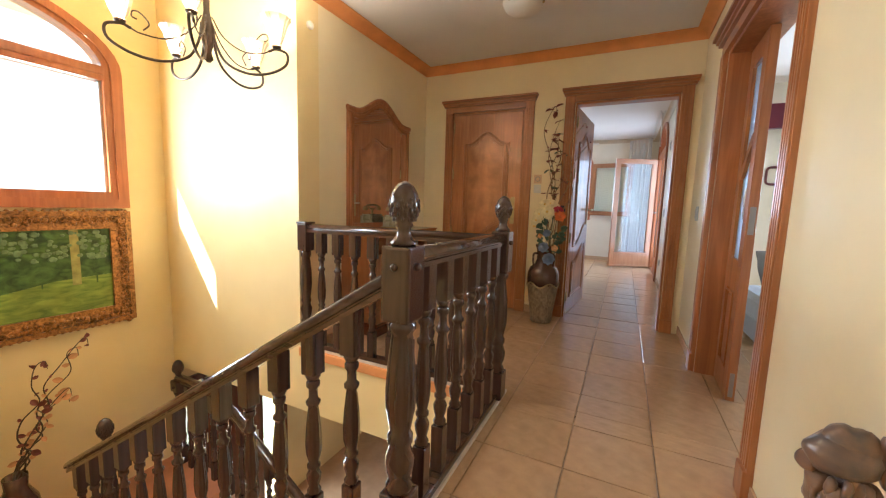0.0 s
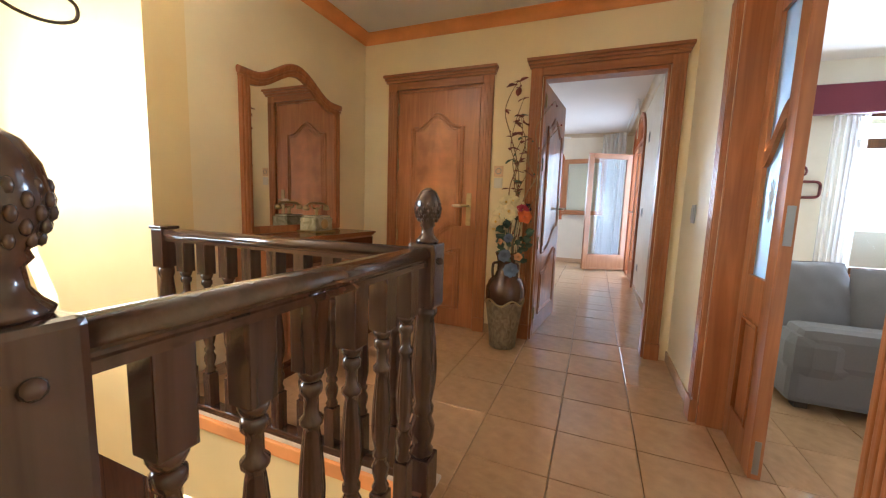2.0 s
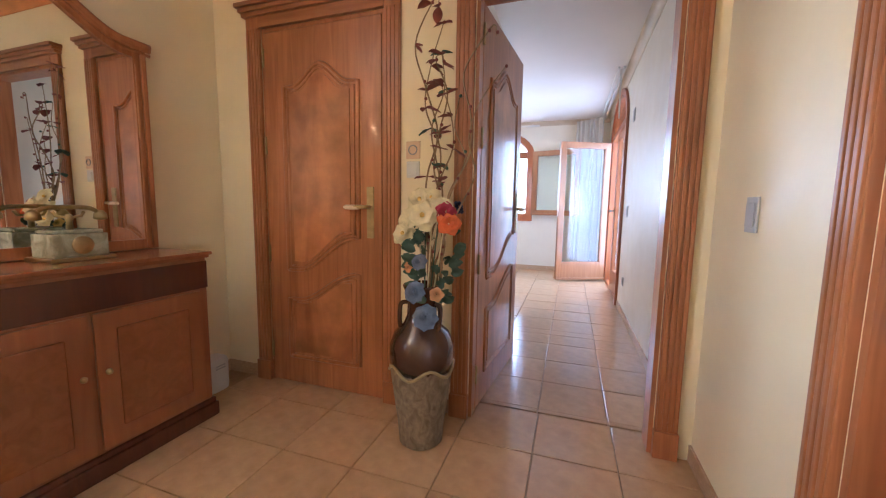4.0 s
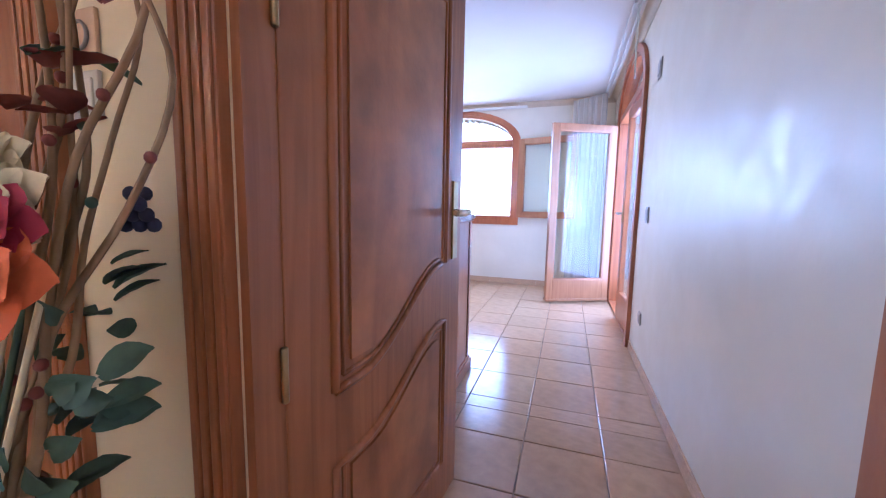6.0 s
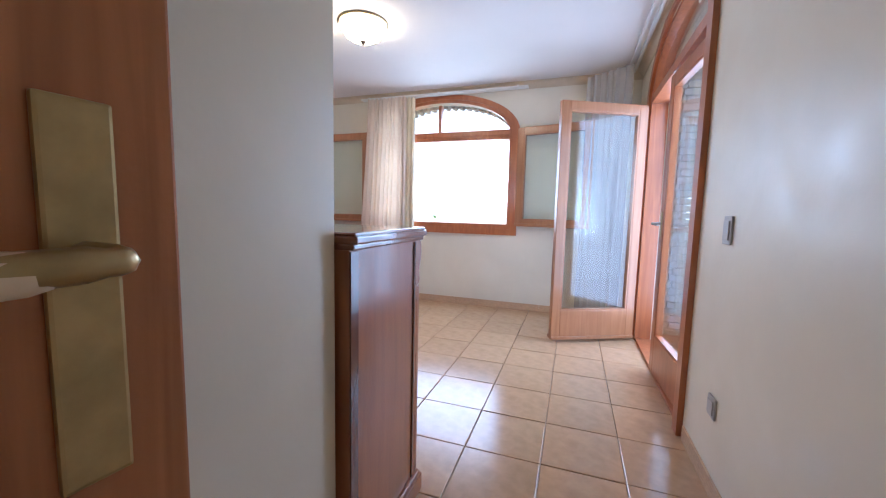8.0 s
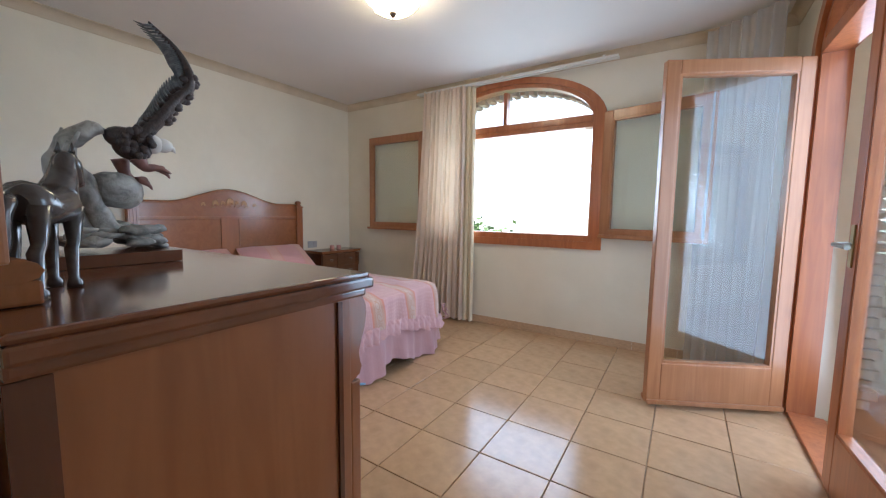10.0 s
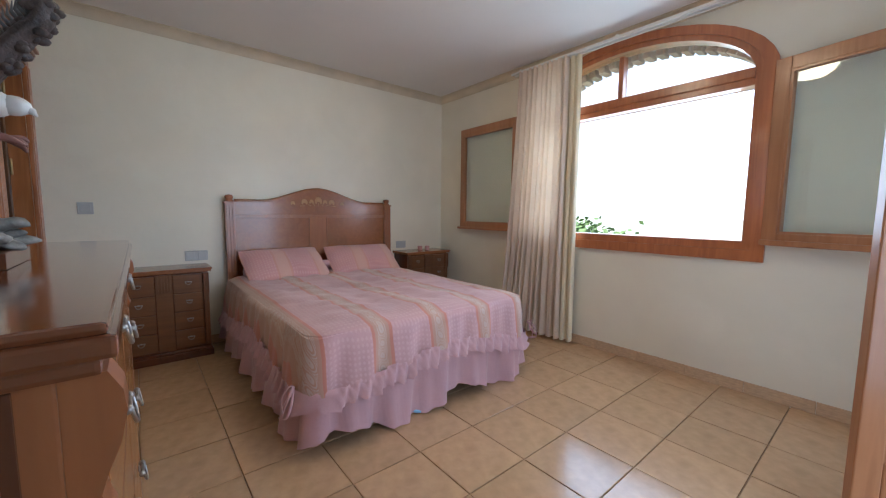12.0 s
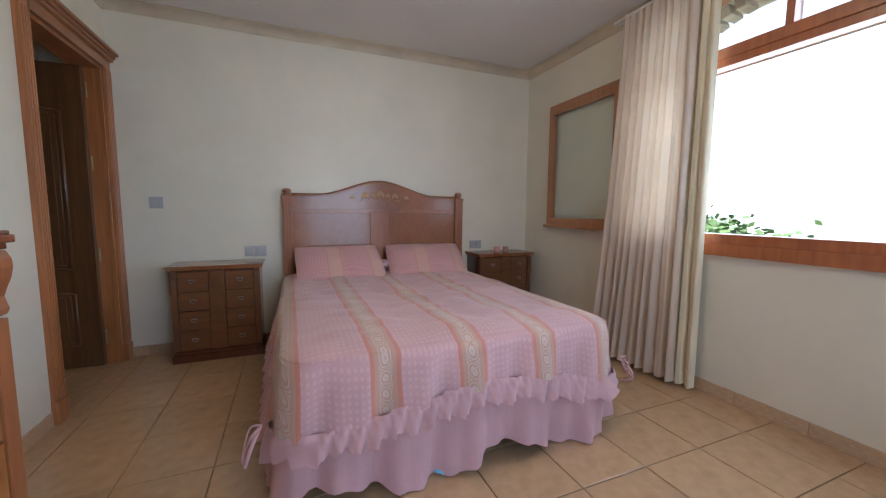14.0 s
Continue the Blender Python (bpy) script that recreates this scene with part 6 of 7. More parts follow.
plate("bell_switch", pose(-0.375, 3.49, 1.345, 0, 0, 0), "peach wall plate with a round dial beside the door", "wall plate", 0.075, 0.085, 0, material("peach_plastic", (0.72, 0.50, 0.30), 0.4, stain=0.03))
bm = bmesh.new()
tube(bm, [(0.022 * math.cos(2 * math.pi * i / 20), -0.012, 0.022 * math.sin(2 * math.pi * i / 20)) for i in range(22)], 0.003, 6)
part("dial", bm, STEEL, bpy.data.objects["bell_switch"], "round dial ring")
plate("key_switch", pose(-0.375, 3.49, 1.25, 0, 0, 0), "cream wall plate below the dial plate", "wall plate", 0.07, 0.08, 1)

# chandelier
ch = thing("chandelier", pose(-1.65, 1.06, 0.354) @ Matrix.Diagonal((0.82, 0.82, 0.82, 1)), "bronzed iron chandelier with lit ribbed glass bell shades", "chandelier")
bm = bmesh.new()
lathe(bm, [(0.012, 1.74), (0.03, 1.76), (0.02, 1.80), (0.034, 1.86), (0.045, 1.93), (0.03, 2.0), (0.018, 2.05), (0.022, 2.2), (0.012, 2.25)], 16)
lathe(bm, [(0.008, 2.24), (0.008, 3.19), (0.06, 3.2), (0.065, 3.226)], 12)
part("stem", bm, IRON, ch, "turned bronzed stem")
SHADE = material("ribbed_opal_glass", (0.88, 0.72, 0.52), 0.35, stain=0.1, stain_scale=20)
SHADE.node_tree.nodes["Principled BSDF"].inputs["Transmission Weight"].default_value = 0.45
GLOW = material("glowing_bulb", (1.0, 0.72, 0.38), 0.4, emit=60.0)
for k in range(5):
    a = radians(30 + 72 * k)
    c, s = math.cos(a), math.sin(a)

    def arm(*pts):
        return [(r * c, r * s, z) for r, z in pts]
    bm = bmesh.new()
    tube(bm, curve(arm((0.03, 1.98), (0.05, 1.86), (0.11, 1.745), (0.24, 1.685), (0.38, 1.69), (0.49, 1.745), (0.50, 1.82), (0.43, 1.845), (0.385, 1.83)), 7), 0.0085, 8)
    tube(bm, curve(arm((0.03, 2.02), (0.10, 1.90), (0.22, 1.82), (0.34, 1.815), (0.385, 1.83)), 6), 0.0045, 6)
    tube(bm, curve(arm((0.33, 1.835), (0.30, 1.88), (0.34, 1.93), (0.375, 1.93), (0.38, 1.90), (0.355, 1.89)), 6), 0.0045, 6)
    ar = part("arm", bm, IRON, ch, "scrolled bronzed arm")
    bm = bmesh.new()
    lathe(bm, [(0.006, 1.845), (0.026, 1.852), (0.030, 1.864), (0.018, 1.872)], 14, at=(0.435 * c, 0.435 * s, 0))
    part("cup", bm, IRON, ar)
    bm = bmesh.new()
    at = (0.435 * c, 0.435 * s, 0)
    rings = []
    for r, z in ((0.024, 1.872), (0.036, 1.895), (0.048, 1.93), (0.060, 1.975), (0.076, 2.02), (0.092, 2.04)):
        rings.append([bm.verts.new((at[0] + r * (1 + 0.06 * math.cos(12 * t)) * math.cos(t), at[1] + r * (1 + 0.06 * math.cos(12 * t)) * math.sin(t), z)) for t in (2 * math.pi * i / 48 for i in range(48))])
    for p, q in zip(rings, rings[1:]):
        for i in range(48):
            f = bm.faces.new((p[i], p[(i + 1) % 48], q[(i + 1) % 48], q[i]))
            f.smooth = True
    part("shade", bm, SHADE, ar, "ribbed glass bell shade")
    bm = bmesh.new()
    ball(bm, (at[0], at[1], 1.915), 0.024, 10, 8, (1, 1, 1.3))
    part("bulb", bm, GLOW, ar, "glowing bulb")
hl = thing("ceiling_light", pose(-0.34, 2.50, H), "round white glass ceiling light in the hall", "ceiling light")
bm = bmesh.new()
lathe(bm, [(0.03, -0.095), (0.09, -0.085), (0.13, -0.055), (0.145, -0.02), (0.14, -0.001)], 28)
part("shade", bm, PLASTIC, hl, "white glass bowl")
for k in range(3):
    bm = bmesh.new()
    a = 2.1 * k
    ball(bm, (0.14 * math.cos(a), 0.14 * math.sin(a), -0.035), 0.012, 8, 6)
    part("clip", bm, BRASS, hl, "small brass clip")

# painting over the stairs
pic = thing("painting", pose(-3.27, 0, 0), "forest landscape painting in an ornate carved gilt frame", "painting")
Y0, Y1, Z0, Z1 = 0.06, 1.37, 0.035, 0.93
bm = bmesh.new()
for d0, d1, x in ((0.0, 0.13, 0.022), (0.0, 0.035, 0.045), (0.085, 0.135, 0.032)):
    ring_prism(bm, [(Y0 + d0, Z0 + d0), (Y0 + d0, Z1 - d0), (Y1 - d0, Z1 - d0), (Y1 - d0, Z0 + d0)], [(Y0 + d1, Z0 + d1), (Y0 + d1, Z1 - d1), (Y1 - d1, Z1 - d1), (Y1 - d1, Z0 + d1)], 0.002, x)
for v in bm.verts:
    v.co = Vector((v.co.y, v.co.x, v.co.z))
fr = part("frame", bm, GILT, pic, "carved gilt frame")
rng = random.Random(3)
for side in range(4):
    bm = bmesh.new()
    n = 30 if side % 2 else 21
    for i in range(n):
        t = (i + 0.5) / n
        y, z = ((Y0 + 0.06, Z0 + (Z1 - Z0) * t), (Y0 + (Y1 - Y0) * t, Z1 - 0.06), (Y1 - 0.06, Z0 + (Z1 - Z0) * t), (Y0 + (Y1 - Y0) * t, Z0 + 0.06))[side]
        for k in range(3):
            ball(bm, (0.034, y + rng.uniform(-0.035, 0.035), z + rng.uniform(-0.035, 0.035)), rng.uniform(0.010, 0.02), 6, 4, (0.8, 1, 1))
        pts = [(0.042, y + 0.026 * math.cos(q * 0.9 + i) * (1 - q / 9), z + 0.026 * math.sin(q * 0.9 + i) * (1 - q / 9)) for q in range(8)]
        tube(bm, pts, 0.006, 5)
        ey, ez = ((Y0, z), (y, Z1), (Y1, z), (y, Z0))[side]
        ball(bm, (0.02, ey, ez), 0.014, 6, 4)
    part("carving", bm, GILT, fr, "scrolled gilt carving")
PAINT = material("forest_painting", (0.095, 0.18, 0.035), 0.45, grain=0.9, grain_scale=(9, 9, 14), dark=(0.015, 0.04, 0.01), stain=0.4, stain_scale=14, bump=0.2, bump_scale=120)
MEADOW = material("painted_meadow", (0.28, 0.36, 0.05), 0.45, grain=0.8, grain_scale=(6, 6, 22), dark=(0.07, 0.14, 0.02), stain=0.2, stain_scale=7, bump=0.2, bump_scale=120)
TRUNK = material("painted_trunk", (0.33, 0.30, 0.08), 0.45, stain=0.3, stain_scale=20)
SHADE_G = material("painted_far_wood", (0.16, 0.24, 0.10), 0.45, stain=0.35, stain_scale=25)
part("canvas", boxes((0.004, 0.010, Y0 + 0.13, Y1 - 0.13, Z0 + 0.13, Z1 - 0.13)), PAINT, pic, "dark green painted wood")
bm = bmesh.new()
prism(bm, [(Y0 + 0.13, Z0 + 0.13), (Y1 - 0.13, Z0 + 0.13), (Y1 - 0.13, Z0 + 0.40), (0.9, Z0 + 0.385), (0.6, Z0 + 0.33), (Y0 + 0.13, Z0 + 0.36)], 0.010, 0.0115)
for v in bm.verts:
    v.co = Vector((v.co.y, v.co.x, v.co.z))
part("meadow", bm, MEADOW, pic, "painted sunlit meadow")
for k, (y, w, m) in enumerate(((1.02, 0.026, TRUNK), (0.83, 0.004, PAINT), (0.62, 0.007, PAINT), (0.45, 0.005, PAINT), (0.30, 0.014, TRUNK), (1.14, 0.005, PAINT))):
    part("trunk", boxes((0.0116, 0.0126, y - w, y + w, Z0 + 0.34, Z1 - 0.135)), m, pic)
bm = bmesh.new()
for k in range(150):
    ball(bm, (0.012, rng.uniform(Y0 + 0.16, Y1 - 0.16), rng.uniform(Z0 + 0.52, Z1 - 0.16)), rng.uniform(0.012, 0.03), 6, 4, (0.05, 1, 0.7))
part("foliage", bm, SHADE_G, pic, "painted pale foliage")

# branches on the landing
lv = thing("landing_vase", pose(-3.02, 0.55, -1.385), "tall brown vase standing on the stair landing", "vase")
bm = bmesh.new()
lathe(bm, [(0.07, 0.001), (0.09, 0.05), (0.12, 0.25), (0.10, 0.42), (0.055, 0.52), (0.06, 0.60), (0.05, 0.60), (0.04, 0.5)], 24)
part("body", bm, JUG, lv, smooth=True)
db = thing("dried_branches", pose(-3.02, 0.55, -1.385), "curly dried branches with russet cloth leaves in the landing vase", "dried branches")
rng = random.Random(21)
for k in range(6):
    h = rng.uniform(1.0, 1.42)
    lean = (rng.uniform(-0.02, 0.12), rng.uniform(-0.05, 0.34))
    pts = [(0, 0, 0.5)] + [(lean[0] * j / 7 + 0.03 * math.sin(j * 1.7 + k), lean[1] * (j / 7) ** 1.3 + 0.035 * math.sin(j * 2.1 + 2 * k), 0.5 + (h - 0.5) * j / 7) for j in range(1, 8)]
    e = Vector(pts[-1])
    pts += [tuple(e + Vector((0, 0.05, 0.03))), tuple(e + Vector((0, 0.06, -0.03)))]
    line = curve(pts, 5)
    bm = bmesh.new()
    tube(bm, line, [0.006 - 0.004 * i / len(line) for i in range(len(line))], 6)
    tw = part("twig", bm, IRON, db, "dark curly twig")
    bm = bmesh.new()
    for i in range(12, len(line), 4):
        b = rng.uniform(0, 6.28)
        leaf_shape(bm, line[i], (0.4 * math.sin(b), math.cos(b), rng.uniform(-0.4, 0.6)), rng.uniform(0.03, 0.06), Vector((1, 0, 0)), wide=0.7)
    part("leaves", bm, LEAF_R if k % 2 else PET["peach"], tw, "russet and peach cloth leaves")

# carved statue by the wall
bm = bmesh.new()
sx, sy = 0.74, 0.56
lathe(bm, [(0.11, 0.001), (0.12, 0.02), (0.11, 0.05), (0.085, 0.07), (0.075, 0.25), (0.085, 0.40), (0.06, 0.44)], 20, at=(sx, sy, 0))
for dx, dy, z, r, q in ((0, 0, 0.50, 0.085, (1, 1, 1)), (-0.05, 0.04, 0.57, 0.05, (1, 1, 0.9)), (0.03, -0.02, 0.58, 0.055, (1.2, 1, 0.8)), (0.0, 0.0, 0.645, 0.10, (1.25, 0.9, 0.42)), (0.02, 0.0, 0.67, 0.085, (1.1, 0.8, 0.42)),
                        (0.115, -0.02, 0.675, 0.036, (1, 0.8, 1)), (0.13, -0.03, 0.63, 0.028, (1, 1, 0.8)), (-0.09, 0.03, 0.62, 0.035, (1, 1, 0.7)), (0.06, 0.02, 0.53, 0.05, (1, 1, 1)), (-0.06, -0.03, 0.50, 0.05, (1, 1, 1)), (0.1, 0.0, 0.57, 0.035, (1, 1, 1))):
    ball(bm, (sx + dx, sy + dy, z), r, 16, 12, q)
for k in range(40):
    a = rng.uniform(0, 6.28)
    ball(bm, (sx + 0.07 * math.cos(a), sy + 0.07 * math.sin(a), rng.uniform(0.44, 0.60)), 0.02, 7, 5)
for v in bm.verts:
    q = v.co * 24
    v.co += Vector((noise.noise(q), noise.noise(q + Vector((7, 0, 0))), 0.6 * noise.noise(q + Vector((0, 7, 0))))) * 0.016
    v.co = Vector((0.815 + (v.co.x - sx) * 0.44, 0.62 + (v.co.y - sy) * 0.46, 0.002 + max(0.0, v.co.z) * 0.965))
solid("carved_statue", bm, material("bronzed_carved_wood", (0.24, 0.135, 0.085), 0.3, grain=0.8, grain_scale=(18, 18, 18), dark=(0.07, 0.07, 0.075), bump=0.5, bump_scale=40, coat=0.3), "dark bronzed carved figure on a turned pedestal", "statue")

# ---- living room, seen through the doorway ----
GREY_CLOTH = fabric("grey_sofa_cloth", (0.185, 0.18, 0.195), (0.15, 0.147, 0.16))
sofa = thing("sofa", pose(1.42, 3.02, 0) @ Matrix.Diagonal((1, 1, 0.76, 1)), "grey cloth sofa with loose cushions and rounded arms", "sofa")
part("base", boxes((0, 2.0, 0, 0.92, 0.06, 0.40), bevel=0.04), GREY_CLOTH, sofa)
part("backrest", boxes((0.02, 1.99, -0.012, 0.24, 0.30, 0.62), bevel=0.07), GREY_CLOTH, sofa)
part("armrest", boxes((-0.014, 0.26, -0.022, 0.95, 0.25, 0.58), bevel=0.09), GREY_CLOTH, sofa)
for k in range(2):
    part("seat_cushion", boxes((0.28 + 0.86 * k, 1.12 + 0.86 * k, 0.25, 0.94, 0.38, 0.52), bevel=0.05), GREY_CLOTH, sofa)
for x in (0.06, 1.88):
    for y in (0.06, 0.82):
        part("foot", boxes((x, x + 0.06, y, y + 0.06, 0.0, 0.065)), IRON, sofa)
for k, (x, y, rz, s) in enumerate(((1.62, 3.36, 20, 0.5), (2.0, 3.30, -12, 0.46), (1.75, 3.50, 55, 0.42))):
    p = pillow(pose(x, y, 0.56, 66, 0, rz), s, s, 0.17)
    p.name = "cushion"
    p.data = p.data.copy()
    p.data.materials[0] = GREY_CLOTH
    tagged(p, "plump grey cloth cushion on the sofa", "cushion", "sofa cushions")
w3 = tagged(new("window_3"), "wide living room window with dark wooden frame", "window", "", "structure")
w3.matrix_basis = pose(0, 5.5, 0)
part("window_frame", boxes((2.62, 2.70, 0.0, 0.08, 0.50, 2.12), (4.12, 4.2, 0.0, 0.08, 0.50, 2.12), (2.70, 4.12, 0.0, 0.08, 2.04, 2.12), (2.70, 4.12, 0.0, 0.08, 1.74, 1.84), (2.70, 4.12, 0.0, 0.08, 0.50, 0.57)), DARK_OAK, w3)
part("window_sill", boxes((2.58, 4.24, -0.06, 0.0, 0.46, 0.50), bevel=0.006), FRAME, w3)
p = part("pane", boxes((2.70, 4.12, 0.04, 0.046, 0.57, 1.74)), GLASS, w3)
p.visible_shadow = False
pel = thing("pelmet", pose(0, 0, 0), "burgundy cloth pelmet along the living room wall", "pelmet")
part("band", boxes((1.5, 4.6, 5.36, 5.44, 2.06, 2.34), bevel=0.01), fabric("burgundy_cloth", (0.14, 0.015, 0.03), (0.09, 0.01, 0.02)), pel)
for x in (1.6, 3.0, 4.5):
    part("bracket", boxes((x, x + 0.03, 5.44, 5.499, 2.2, 2.24)), PLASTIC, pel)
ls = thing("sheer_curtain", pose(0, 0, 0), "white sheer curtain hanging beside the living room window", "curtain")
part("drape", curtain_mesh((2.45, 5.40), (2.72, 5.40), 0.04, 2.05, 6, 0.02, n=80), SHEER, ls)
art = thing("wall_decoration", pose(2.16, 5.5, 1.35), "brown looped metal wall ornament with two roses", "wall ornament")
BROWN = material("brown_painted_metal", (0.16, 0.035, 0.03), 0.5, stain=0.15)
for k, (x, z, w, h) in enumerate(((0.0, -0.10, 0.26, 0.16), (0.18, -0.01, 0.24, 0.16), (-0.16, 0.18, 0.2, 0.2))):
    bm = bmesh.new()
    pts = [(x + w / 2 * math.copysign(abs(math.cos(t)) ** 0.4, math.cos(t)), -0.02, z + h / 2 * math.copysign(abs(math.sin(t)) ** 0.4, math.sin(t))) for t in (2 * math.pi * i / 40 for i in range(42))]
    tube(bm, pts, 0.014, 6)
    part("loop", bm, BROWN, art)
for x, z, r in ((-0.02, 0.24, 0.06), (0.12, 0.17, 0.075)):
    bm = bmesh.new()
    tube(bm, [(x + r * (q / 30) * math.cos(q * 0.55), -0.02, z + r * (q / 30) * math.sin(q * 0.55)) for q in range(3, 31)], 0.010, 6)
    tube(bm, [(x, -0.012, z - r), (x - 0.02, -0.012, -0.02)], 0.005, 5)
    part("rose", bm, BROWN, art)

# ---- lower hall and outdoors ----
ld = tagged(new("door_6"), "red-brown panelled double door in the lower hall", "door", "", "structure")
ld.matrix_basis = pose(-2.75, 4.5, G)
casing(ld, 0.0, 1.66, 2.03, lining=0)
door_leaf(ld, 0.82, 2.02, 0.03, pose(0.01, -0.035, 0), CHERRY_Z, CHERRY)
door_leaf(ld, 0.81, 2.02, 0.03, pose(0.84, -0.035, 0), CHERRY_Z, CHERRY)
le = tagged(new("door_7"), "dark cherry entrance door between glazed sidelights", "door", "", "structure")
le.matrix_basis = pose(-3.27, 1.92, G, 0, 0, 90)
door_leaf(le, 0.62, 2.02, 0.03, pose(0.0, -0.035, 0), CHERRY_DK, CHERRY_DK)
part("door_frame", boxes((-0.24, -0.2, -0.03, 0.0, 0.0, 2.1), (-0.02, -0.004, -0.03, 0.0, 0.0, 2.1), (0.625, 0.65, -0.03, 0.0, 0.0, 2.1), (0.95, 1.0, -0.03, 0.0, 0.0, 2.1), (-0.2, 0.95, -0.03, 0.0, 2.04, 2.1)), CHERRY_DK, le)
for x in (-0.2, 0.65):
    p = part("pane", boxes((x + 0.002, x + 0.30 if x > 0 else x + 0.18, 0.02, 0.026, 0.15, 2.04)), GLASS, le)
    p.visible_shadow = False
bm = bmesh.new()
lathe(bm, [(0.10, 0.001), (0.14, 0.10), (0.17, 0.35), (0.14, 0.55), (0.07, 0.66), (0.09, 0.74), (0.08, 0.74), (0.06, 0.66)], 28)
jar = thing("lower_floor_vase", pose(-1.35, 3.3, G), "large pink and tan vase on the lower floor", "vase")
part("body", bm, material("pink_tan_ceramic", (0.45, 0.24, 0.18), 0.3, stain=0.2, stain_scale=6), jar, smooth=True)
pl = thing("potted_plant", pose(-1.35, 3.3, G), "dark leafy plant in the lower hall vase", "plant")
for k in range(26):
    a = rng.uniform(0, 6.28)
    bm = bmesh.new()
    leaf_shape(bm, (0, 0, 0.70), (0.4 * math.cos(a), 0.4 * math.sin(a), rng.uniform(0.5, 1.2)), rng.uniform(0.3, 0.55), wide=0.3, cup=0.3)
    part("leaf", bm, LEAF_G, pl)


def tree(x, y, z, h, seed):
    r = random.Random(seed)
    t = thing("tree", pose(x, y, z), "leafy green tree outside the bedroom window", "tree", "trees outside")
    bm = bmesh.new()
    tube(bm, curve([(0, 0, 0), (0.08, 0.05, h * 0.3), (0.0, 0.1, h * 0.62)], 5), [0.16 - 0.009 * i for i in range(11)], 9)
    tips = []
    for k in range(9):
        a = r.uniform(0, 6.28)
        e = Vector((math.cos(a) * r.uniform(0.5, 1.3), math.sin(a) * r.uniform(0.5, 1.3), h * r.uniform(0.7, 0.97)))
        tube(bm, curve([(0, 0.08, h * r.uniform(0.35, 0.6)), tuple(e * 0.6 + Vector((0, 0, h * 0.22))), tuple(e)], 4), [0.06, 0.055, 0.05, 0.045, 0.04, 0.035, 0.03, 0.02, 0.01], 6)
        tips.append(e)
    part("trunk", bm, TWIG, t)
    v, f = [], []
    for e in tips:
        for k in range(420):
            p = e + Vector((r.gauss(0, 0.27), r.gauss(0, 0.27), r.gauss(0, 0.22)))
            d = Vector((r.uniform(-1, 1), r.uniform(-1, 1), r.uniform(-0.6, 0.6))).normalized()
            s = d.orthogonal().normalized() * 0.045
            n = len(v)
            v += [p - d * 0.08, p + s, p + d * 0.09, p - s]
            f.append((n, n + 1, n + 2, n + 3))
    me = bpy.data.meshes.new("crown")
    me.from_pydata([tuple(q) for q in v], [], f)
    me.materials.append(material("green_foliage", (0.085, 0.13, 0.035), 0.6, vary=0.2, stain=0.3, stain_scale=1.5))
    o = new("crown", me)
    o.parent = t


# brick pier at the balcony's end
pier = tagged(new("wall_brick_pier"), "pale brick pier at the end of the balcony", "wall", "", "structure")
BRICK = material("pale_rough_brick", (0.52, 0.40, 0.30), 0.85, stain=0.2, stain_scale=14, bump=0.5, bump_scale=40, vary=0.15)
part("core", boxes((1.125, 1.36, 8.30, 8.63, -0.06, 2.65)), GROUT, pier, "mortar core")
BRICK_MESH = mesh_of("brick", boxes((0, 0.12, 0, 0.05, 0, 0.056), bevel=0.004), BRICK)
for row in range(40):
    z = -0.055 + row * 0.067
    for col in range(2):
        b = new("brick", BRICK_MESH)
        b.matrix_basis = pose(1.125 + 0.128 * col + (0.03 if row % 2 else 0.0), 8.262, z)
        b.parent = pier
    for col in range(3):
        b = new("brick", BRICK_MESH)
        b.matrix_basis = pose(1.40 + (0.03 if row % 2 else 0.0), 8.265 + 0.128 * col, z, 0, 0, 90)
        b.parent = pier
tree(-4.5, 13.2, -3.2, 3.85, 2)
tree(-16.0, 30.0, -3.2, 4.0, 4)
tree(2.5, 34.0, -3.2, 3.9, 7)

# brick lining round the outside of the bedroom window
arch = tagged(new("trim_window_bricks"), "pale rough bricks lining the arched window outside", "trim", "", "structure")
ARCH_BRICK = mesh_of("brick", boxes((-0.028, 0.028, 0.0, 0.13, -0.05, 0.05), bevel=0.004), BRICK)
for k in range(29):
    a = math.pi * (k + 0.5) / 29
    b = new("brick", ARCH_BRICK)
    b.matrix_basis = pose(-1.21 - 0.875 * math.cos(a), 8.64, 2.0 + 0.415 * math.sin(a), 0, math.degrees(math.atan2(-math.cos(a) * 0.415, math.sin(a) * 0.875)), 0)
    b.parent = arch
for side in (-1, 1):
    for row in range(17):
        b = new("brick", ARCH_BRICK)
        b.matrix_basis = pose(-1.21 + side * 0.875, 8.64, 0.92 + 0.064 * row, 0, 90, 0)
        b.parent = arch

# ---- floor tiles ----
P = 0.345


def tile_mesh(name, mat, gap=0.0042, thick=0.010, round_=0.003):
    """A unit tile, to be scaled to its cell."""
    g, b = gap / 2 / P, round_ / P
    lo, hi = g, 1 - g
    v, f = [], []
    for (a, c), z in (((lo, hi), -thick), ((lo, hi), -round_ * 0.6), ((lo + b, hi - b), 0.0)):
        v += [(a, a, z), (c, a, z), (c, c, z), (a, c, z)]
    for k in (0, 4):
        f += [(k + i, k + (i + 1) % 4, k + 4 + (i + 1) % 4, k + 4 + i) for i in range(4)]
    f.append((8, 9, 10, 11))
    me = bpy.data.meshes.new(name)
    me.from_pydata(v, [], f)
    me.materials.append(mat)
    return me


FLOOR_TILE = tile_mesh("tile", TILE)


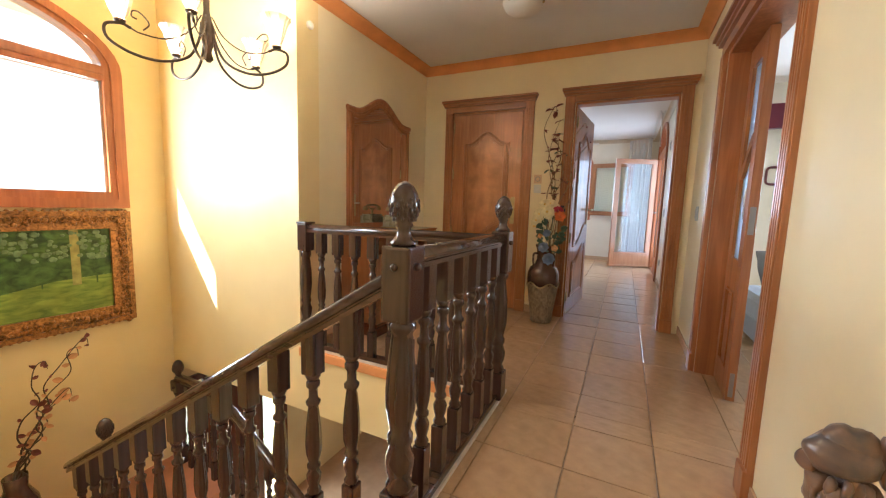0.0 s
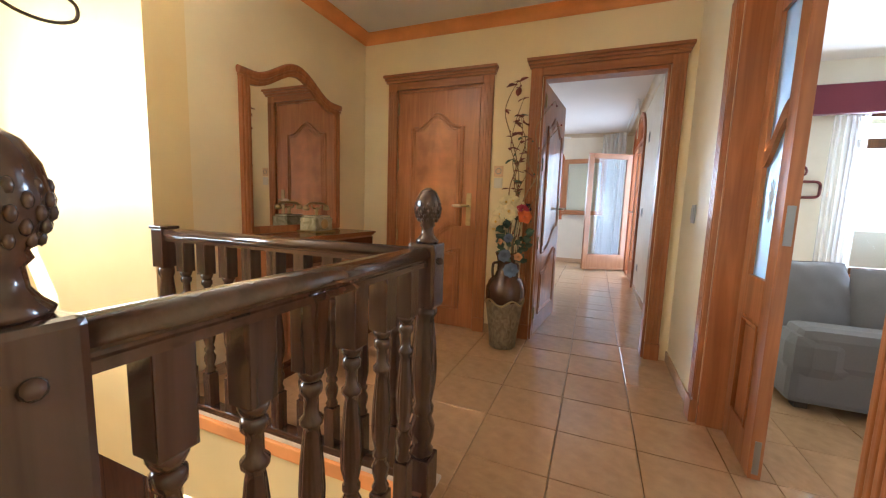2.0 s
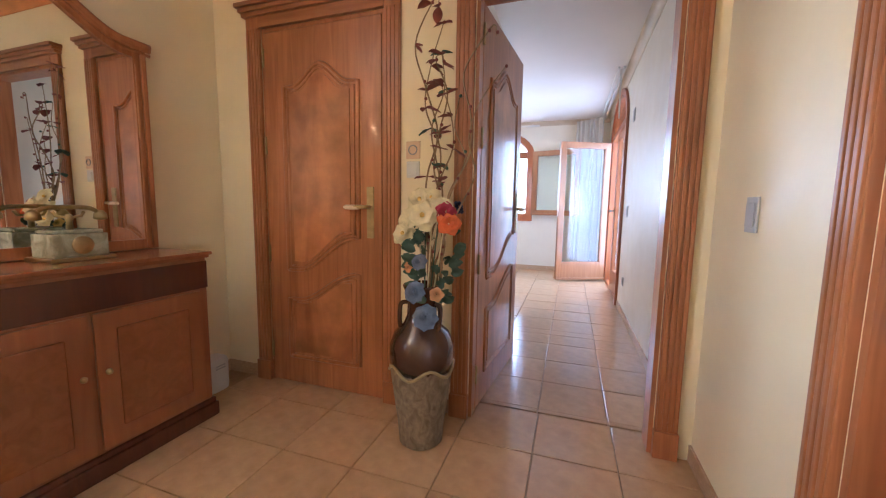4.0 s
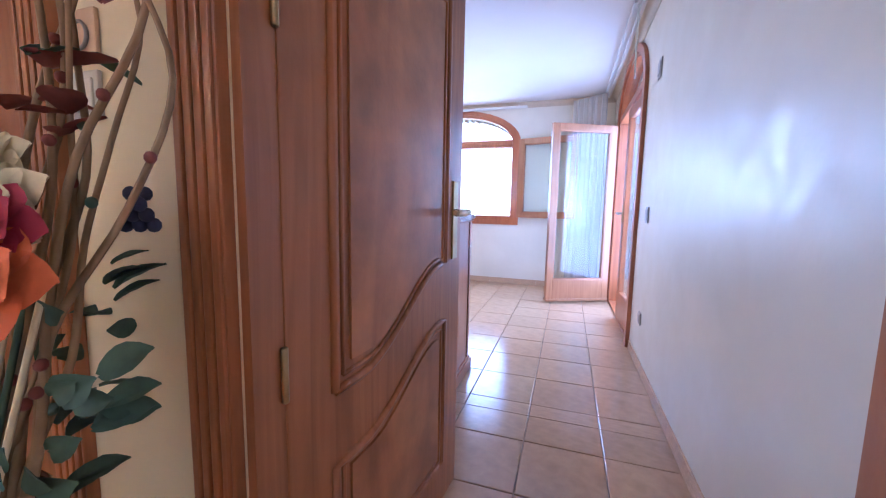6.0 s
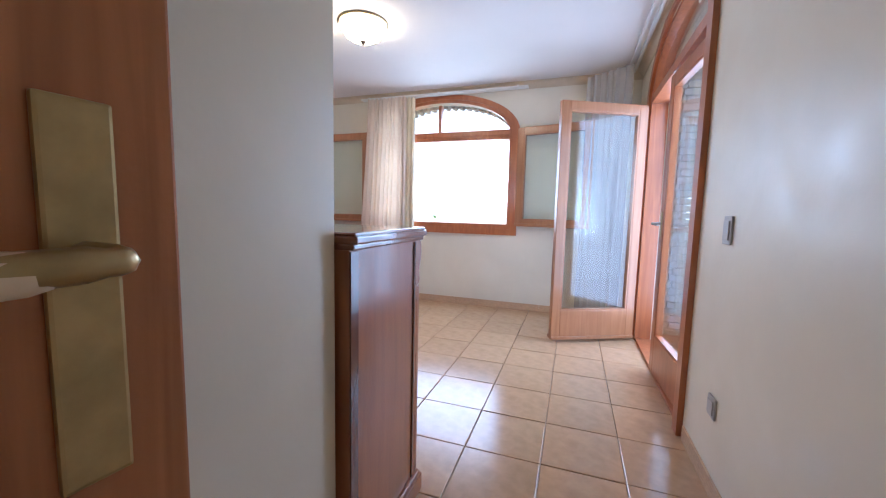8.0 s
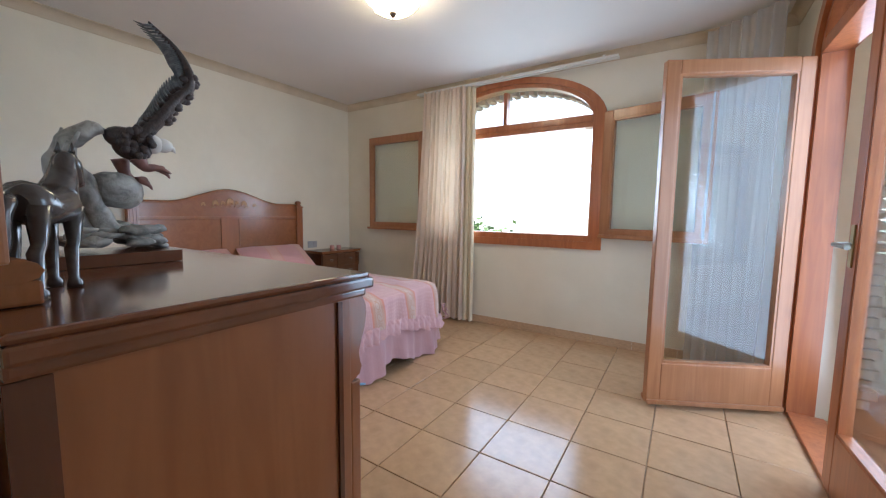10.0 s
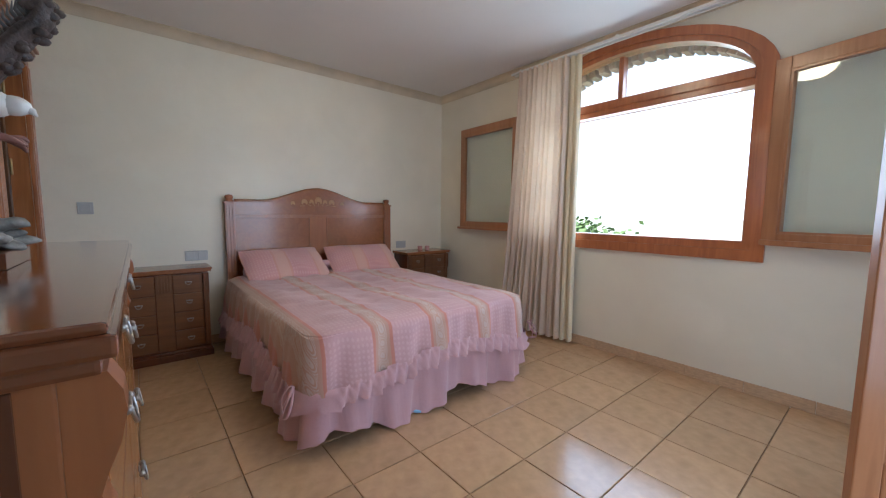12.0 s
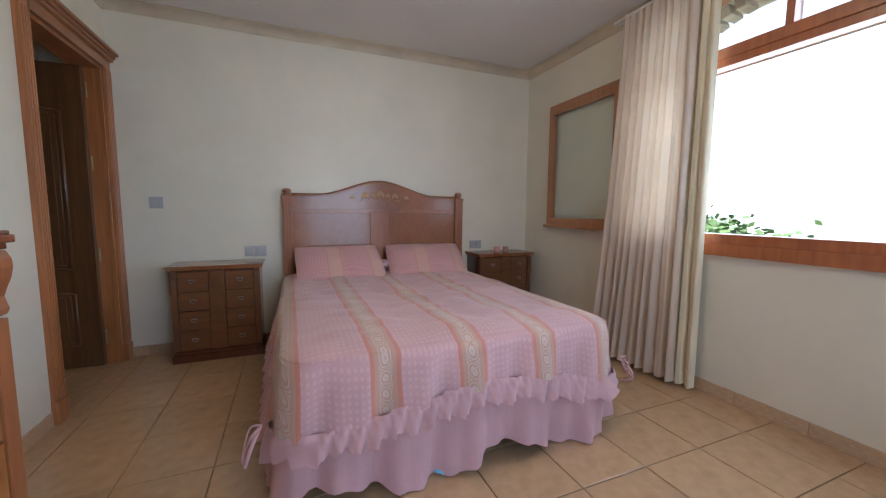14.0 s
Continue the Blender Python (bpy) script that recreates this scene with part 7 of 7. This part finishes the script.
def lay_tiles(parent, x0, x1, y0, y1, ox, oy, me=FLOOR_TILE, z=0.0, p=P):
    i0, i1 = math.floor((x0 - ox) / p + 1e-6), math.ceil((x1 - ox) / p - 1e-6)
    j0, j1 = math.floor((y0 - oy) / p + 1e-6), math.ceil((y1 - oy) / p - 1e-6)
    for i in range(i0, i1):
        for j in range(j0, j1):
            a, b = max(x0, ox + i * p), min(x1, ox + (i + 1) * p)
            c, d = max(y0, oy + j * p), min(y1, oy + (j + 1) * p)
            if b - a < 0.02 or d - c < 0.02:
                continue
            t = new("tile", me)
            t.location = (a, c, z + 0.0007 * math.sin(i * 2.3 + j * 1.7))
            t.scale = (b - a, d - c, 1)
            t.parent = parent


def floor_field(name, label):
    return tagged(new(name), label, "floor", "", "structure")


hall_floor = floor_field("floor_hall", "glossy beige ceramic tiles of the hall floor")
lay_tiles(hall_floor, -0.2, 1.12, -1.6, 1.72, 0.275, 1.58)
lay_tiles(hall_floor, -1.65, 1.12, 1.72, 3.66, 0.275, 1.58)
bed_floor = floor_field("floor_bedroom", "glossy beige ceramic tiles of the bedroom floor")
lay_tiles(bed_floor, -0.37, 0.92, 3.66, 4.95, 0.268, 6.795)
lay_tiles(bed_floor, -3.42, 0.95, 4.95, 8.43, 0.268, 6.795)
bath_floor = floor_field("floor_dressing_room", "beige ceramic tiles of the side room")
lay_tiles(bath_floor, -3.42, -0.37, 3.66, 4.95, 0.268, 6.795)
living_floor = floor_field("floor_living", "beige ceramic tiles of the living room floor")
lay_tiles(living_floor, 1.12, 5.0, -0.6, 5.5, 0.275 + P * 3, 1.58)


def skirting(parent, x0, y0, x1, y1, nx, ny, off=0.0, h=0.075, p=0.333):
    """A row of skirting tiles along a wall, the normal pointing into the room."""
    n = Vector((x1 - x0, y1 - y0, 0))
    length = n.length
    d = n / length
    at = off - p if off > 0 else 0.0
    rz = math.degrees(math.atan2(d.y, d.x))
    flip = (Matrix.Rotation(radians(rz), 3, "Z") @ Vector((0, 1, 0))).dot(Vector((nx, ny, 0))) < 0
    while at < length:
        a, b = max(at, 0), min(at + p, length)
        if b - a > 0.01:
            t = new("tile", SKIRT_MESH)
            t.matrix_basis = pose(x0 + d.x * a, y0 + d.y * a, 0.001, 0, 0, rz) @ Matrix.Diagonal((b - a, -1 if flip else 1, h, 1))
            t.parent = parent
        at += p


bm = bmesh.new()
box(bm, 0.004, 0.996, 0.001, 0.011, 0, 0.96)
SKIRT_MESH = mesh_of("skirting_tile", bm, SKIRT_TILE)
base_bed = tagged(new("baseboard_bedroom"), "tan ceramic skirting tiles along the bedroom walls", "baseboard", "", "structure")
skirting(base_bed, -3.42, 8.43, 0.92, 8.43, 0, -1, 0.12)
skirting(base_bed, -3.42, 4.96, -3.42, 8.43, 1, 0, 0.12)
skirting(base_bed, 0.92, 3.60, 0.92, 6.20, -1, 0, 0.05)
skirting(base_bed, 0.92, 7.92, 0.92, 8.43, -1, 0)
skirting(base_bed, -2.44, 4.95, -0.22, 4.95, 0, 1)
skirting(base_bed, -0.22, 3.60, -0.22, 4.95, 1, 0)
base_hall = tagged(new("baseboard_hall"), "tan ceramic skirting tiles along the hall walls", "baseboard", "", "structure")
skirting(base_hall, 0.92, 2.74, 0.92, 3.49, -1, 0)
skirting(base_hall, 0.92, -1.6, 0.92, 1.355, -1, 0)
skirting(base_hall, -1.65, 3.49, -1.41, 3.49, 0, -1)
skirting(base_hall, -0.44, 3.49, -0.16, 3.49, 0, -1)
skirting(base_hall, -1.65, 1.76, -1.65, 3.49, 1, 0)
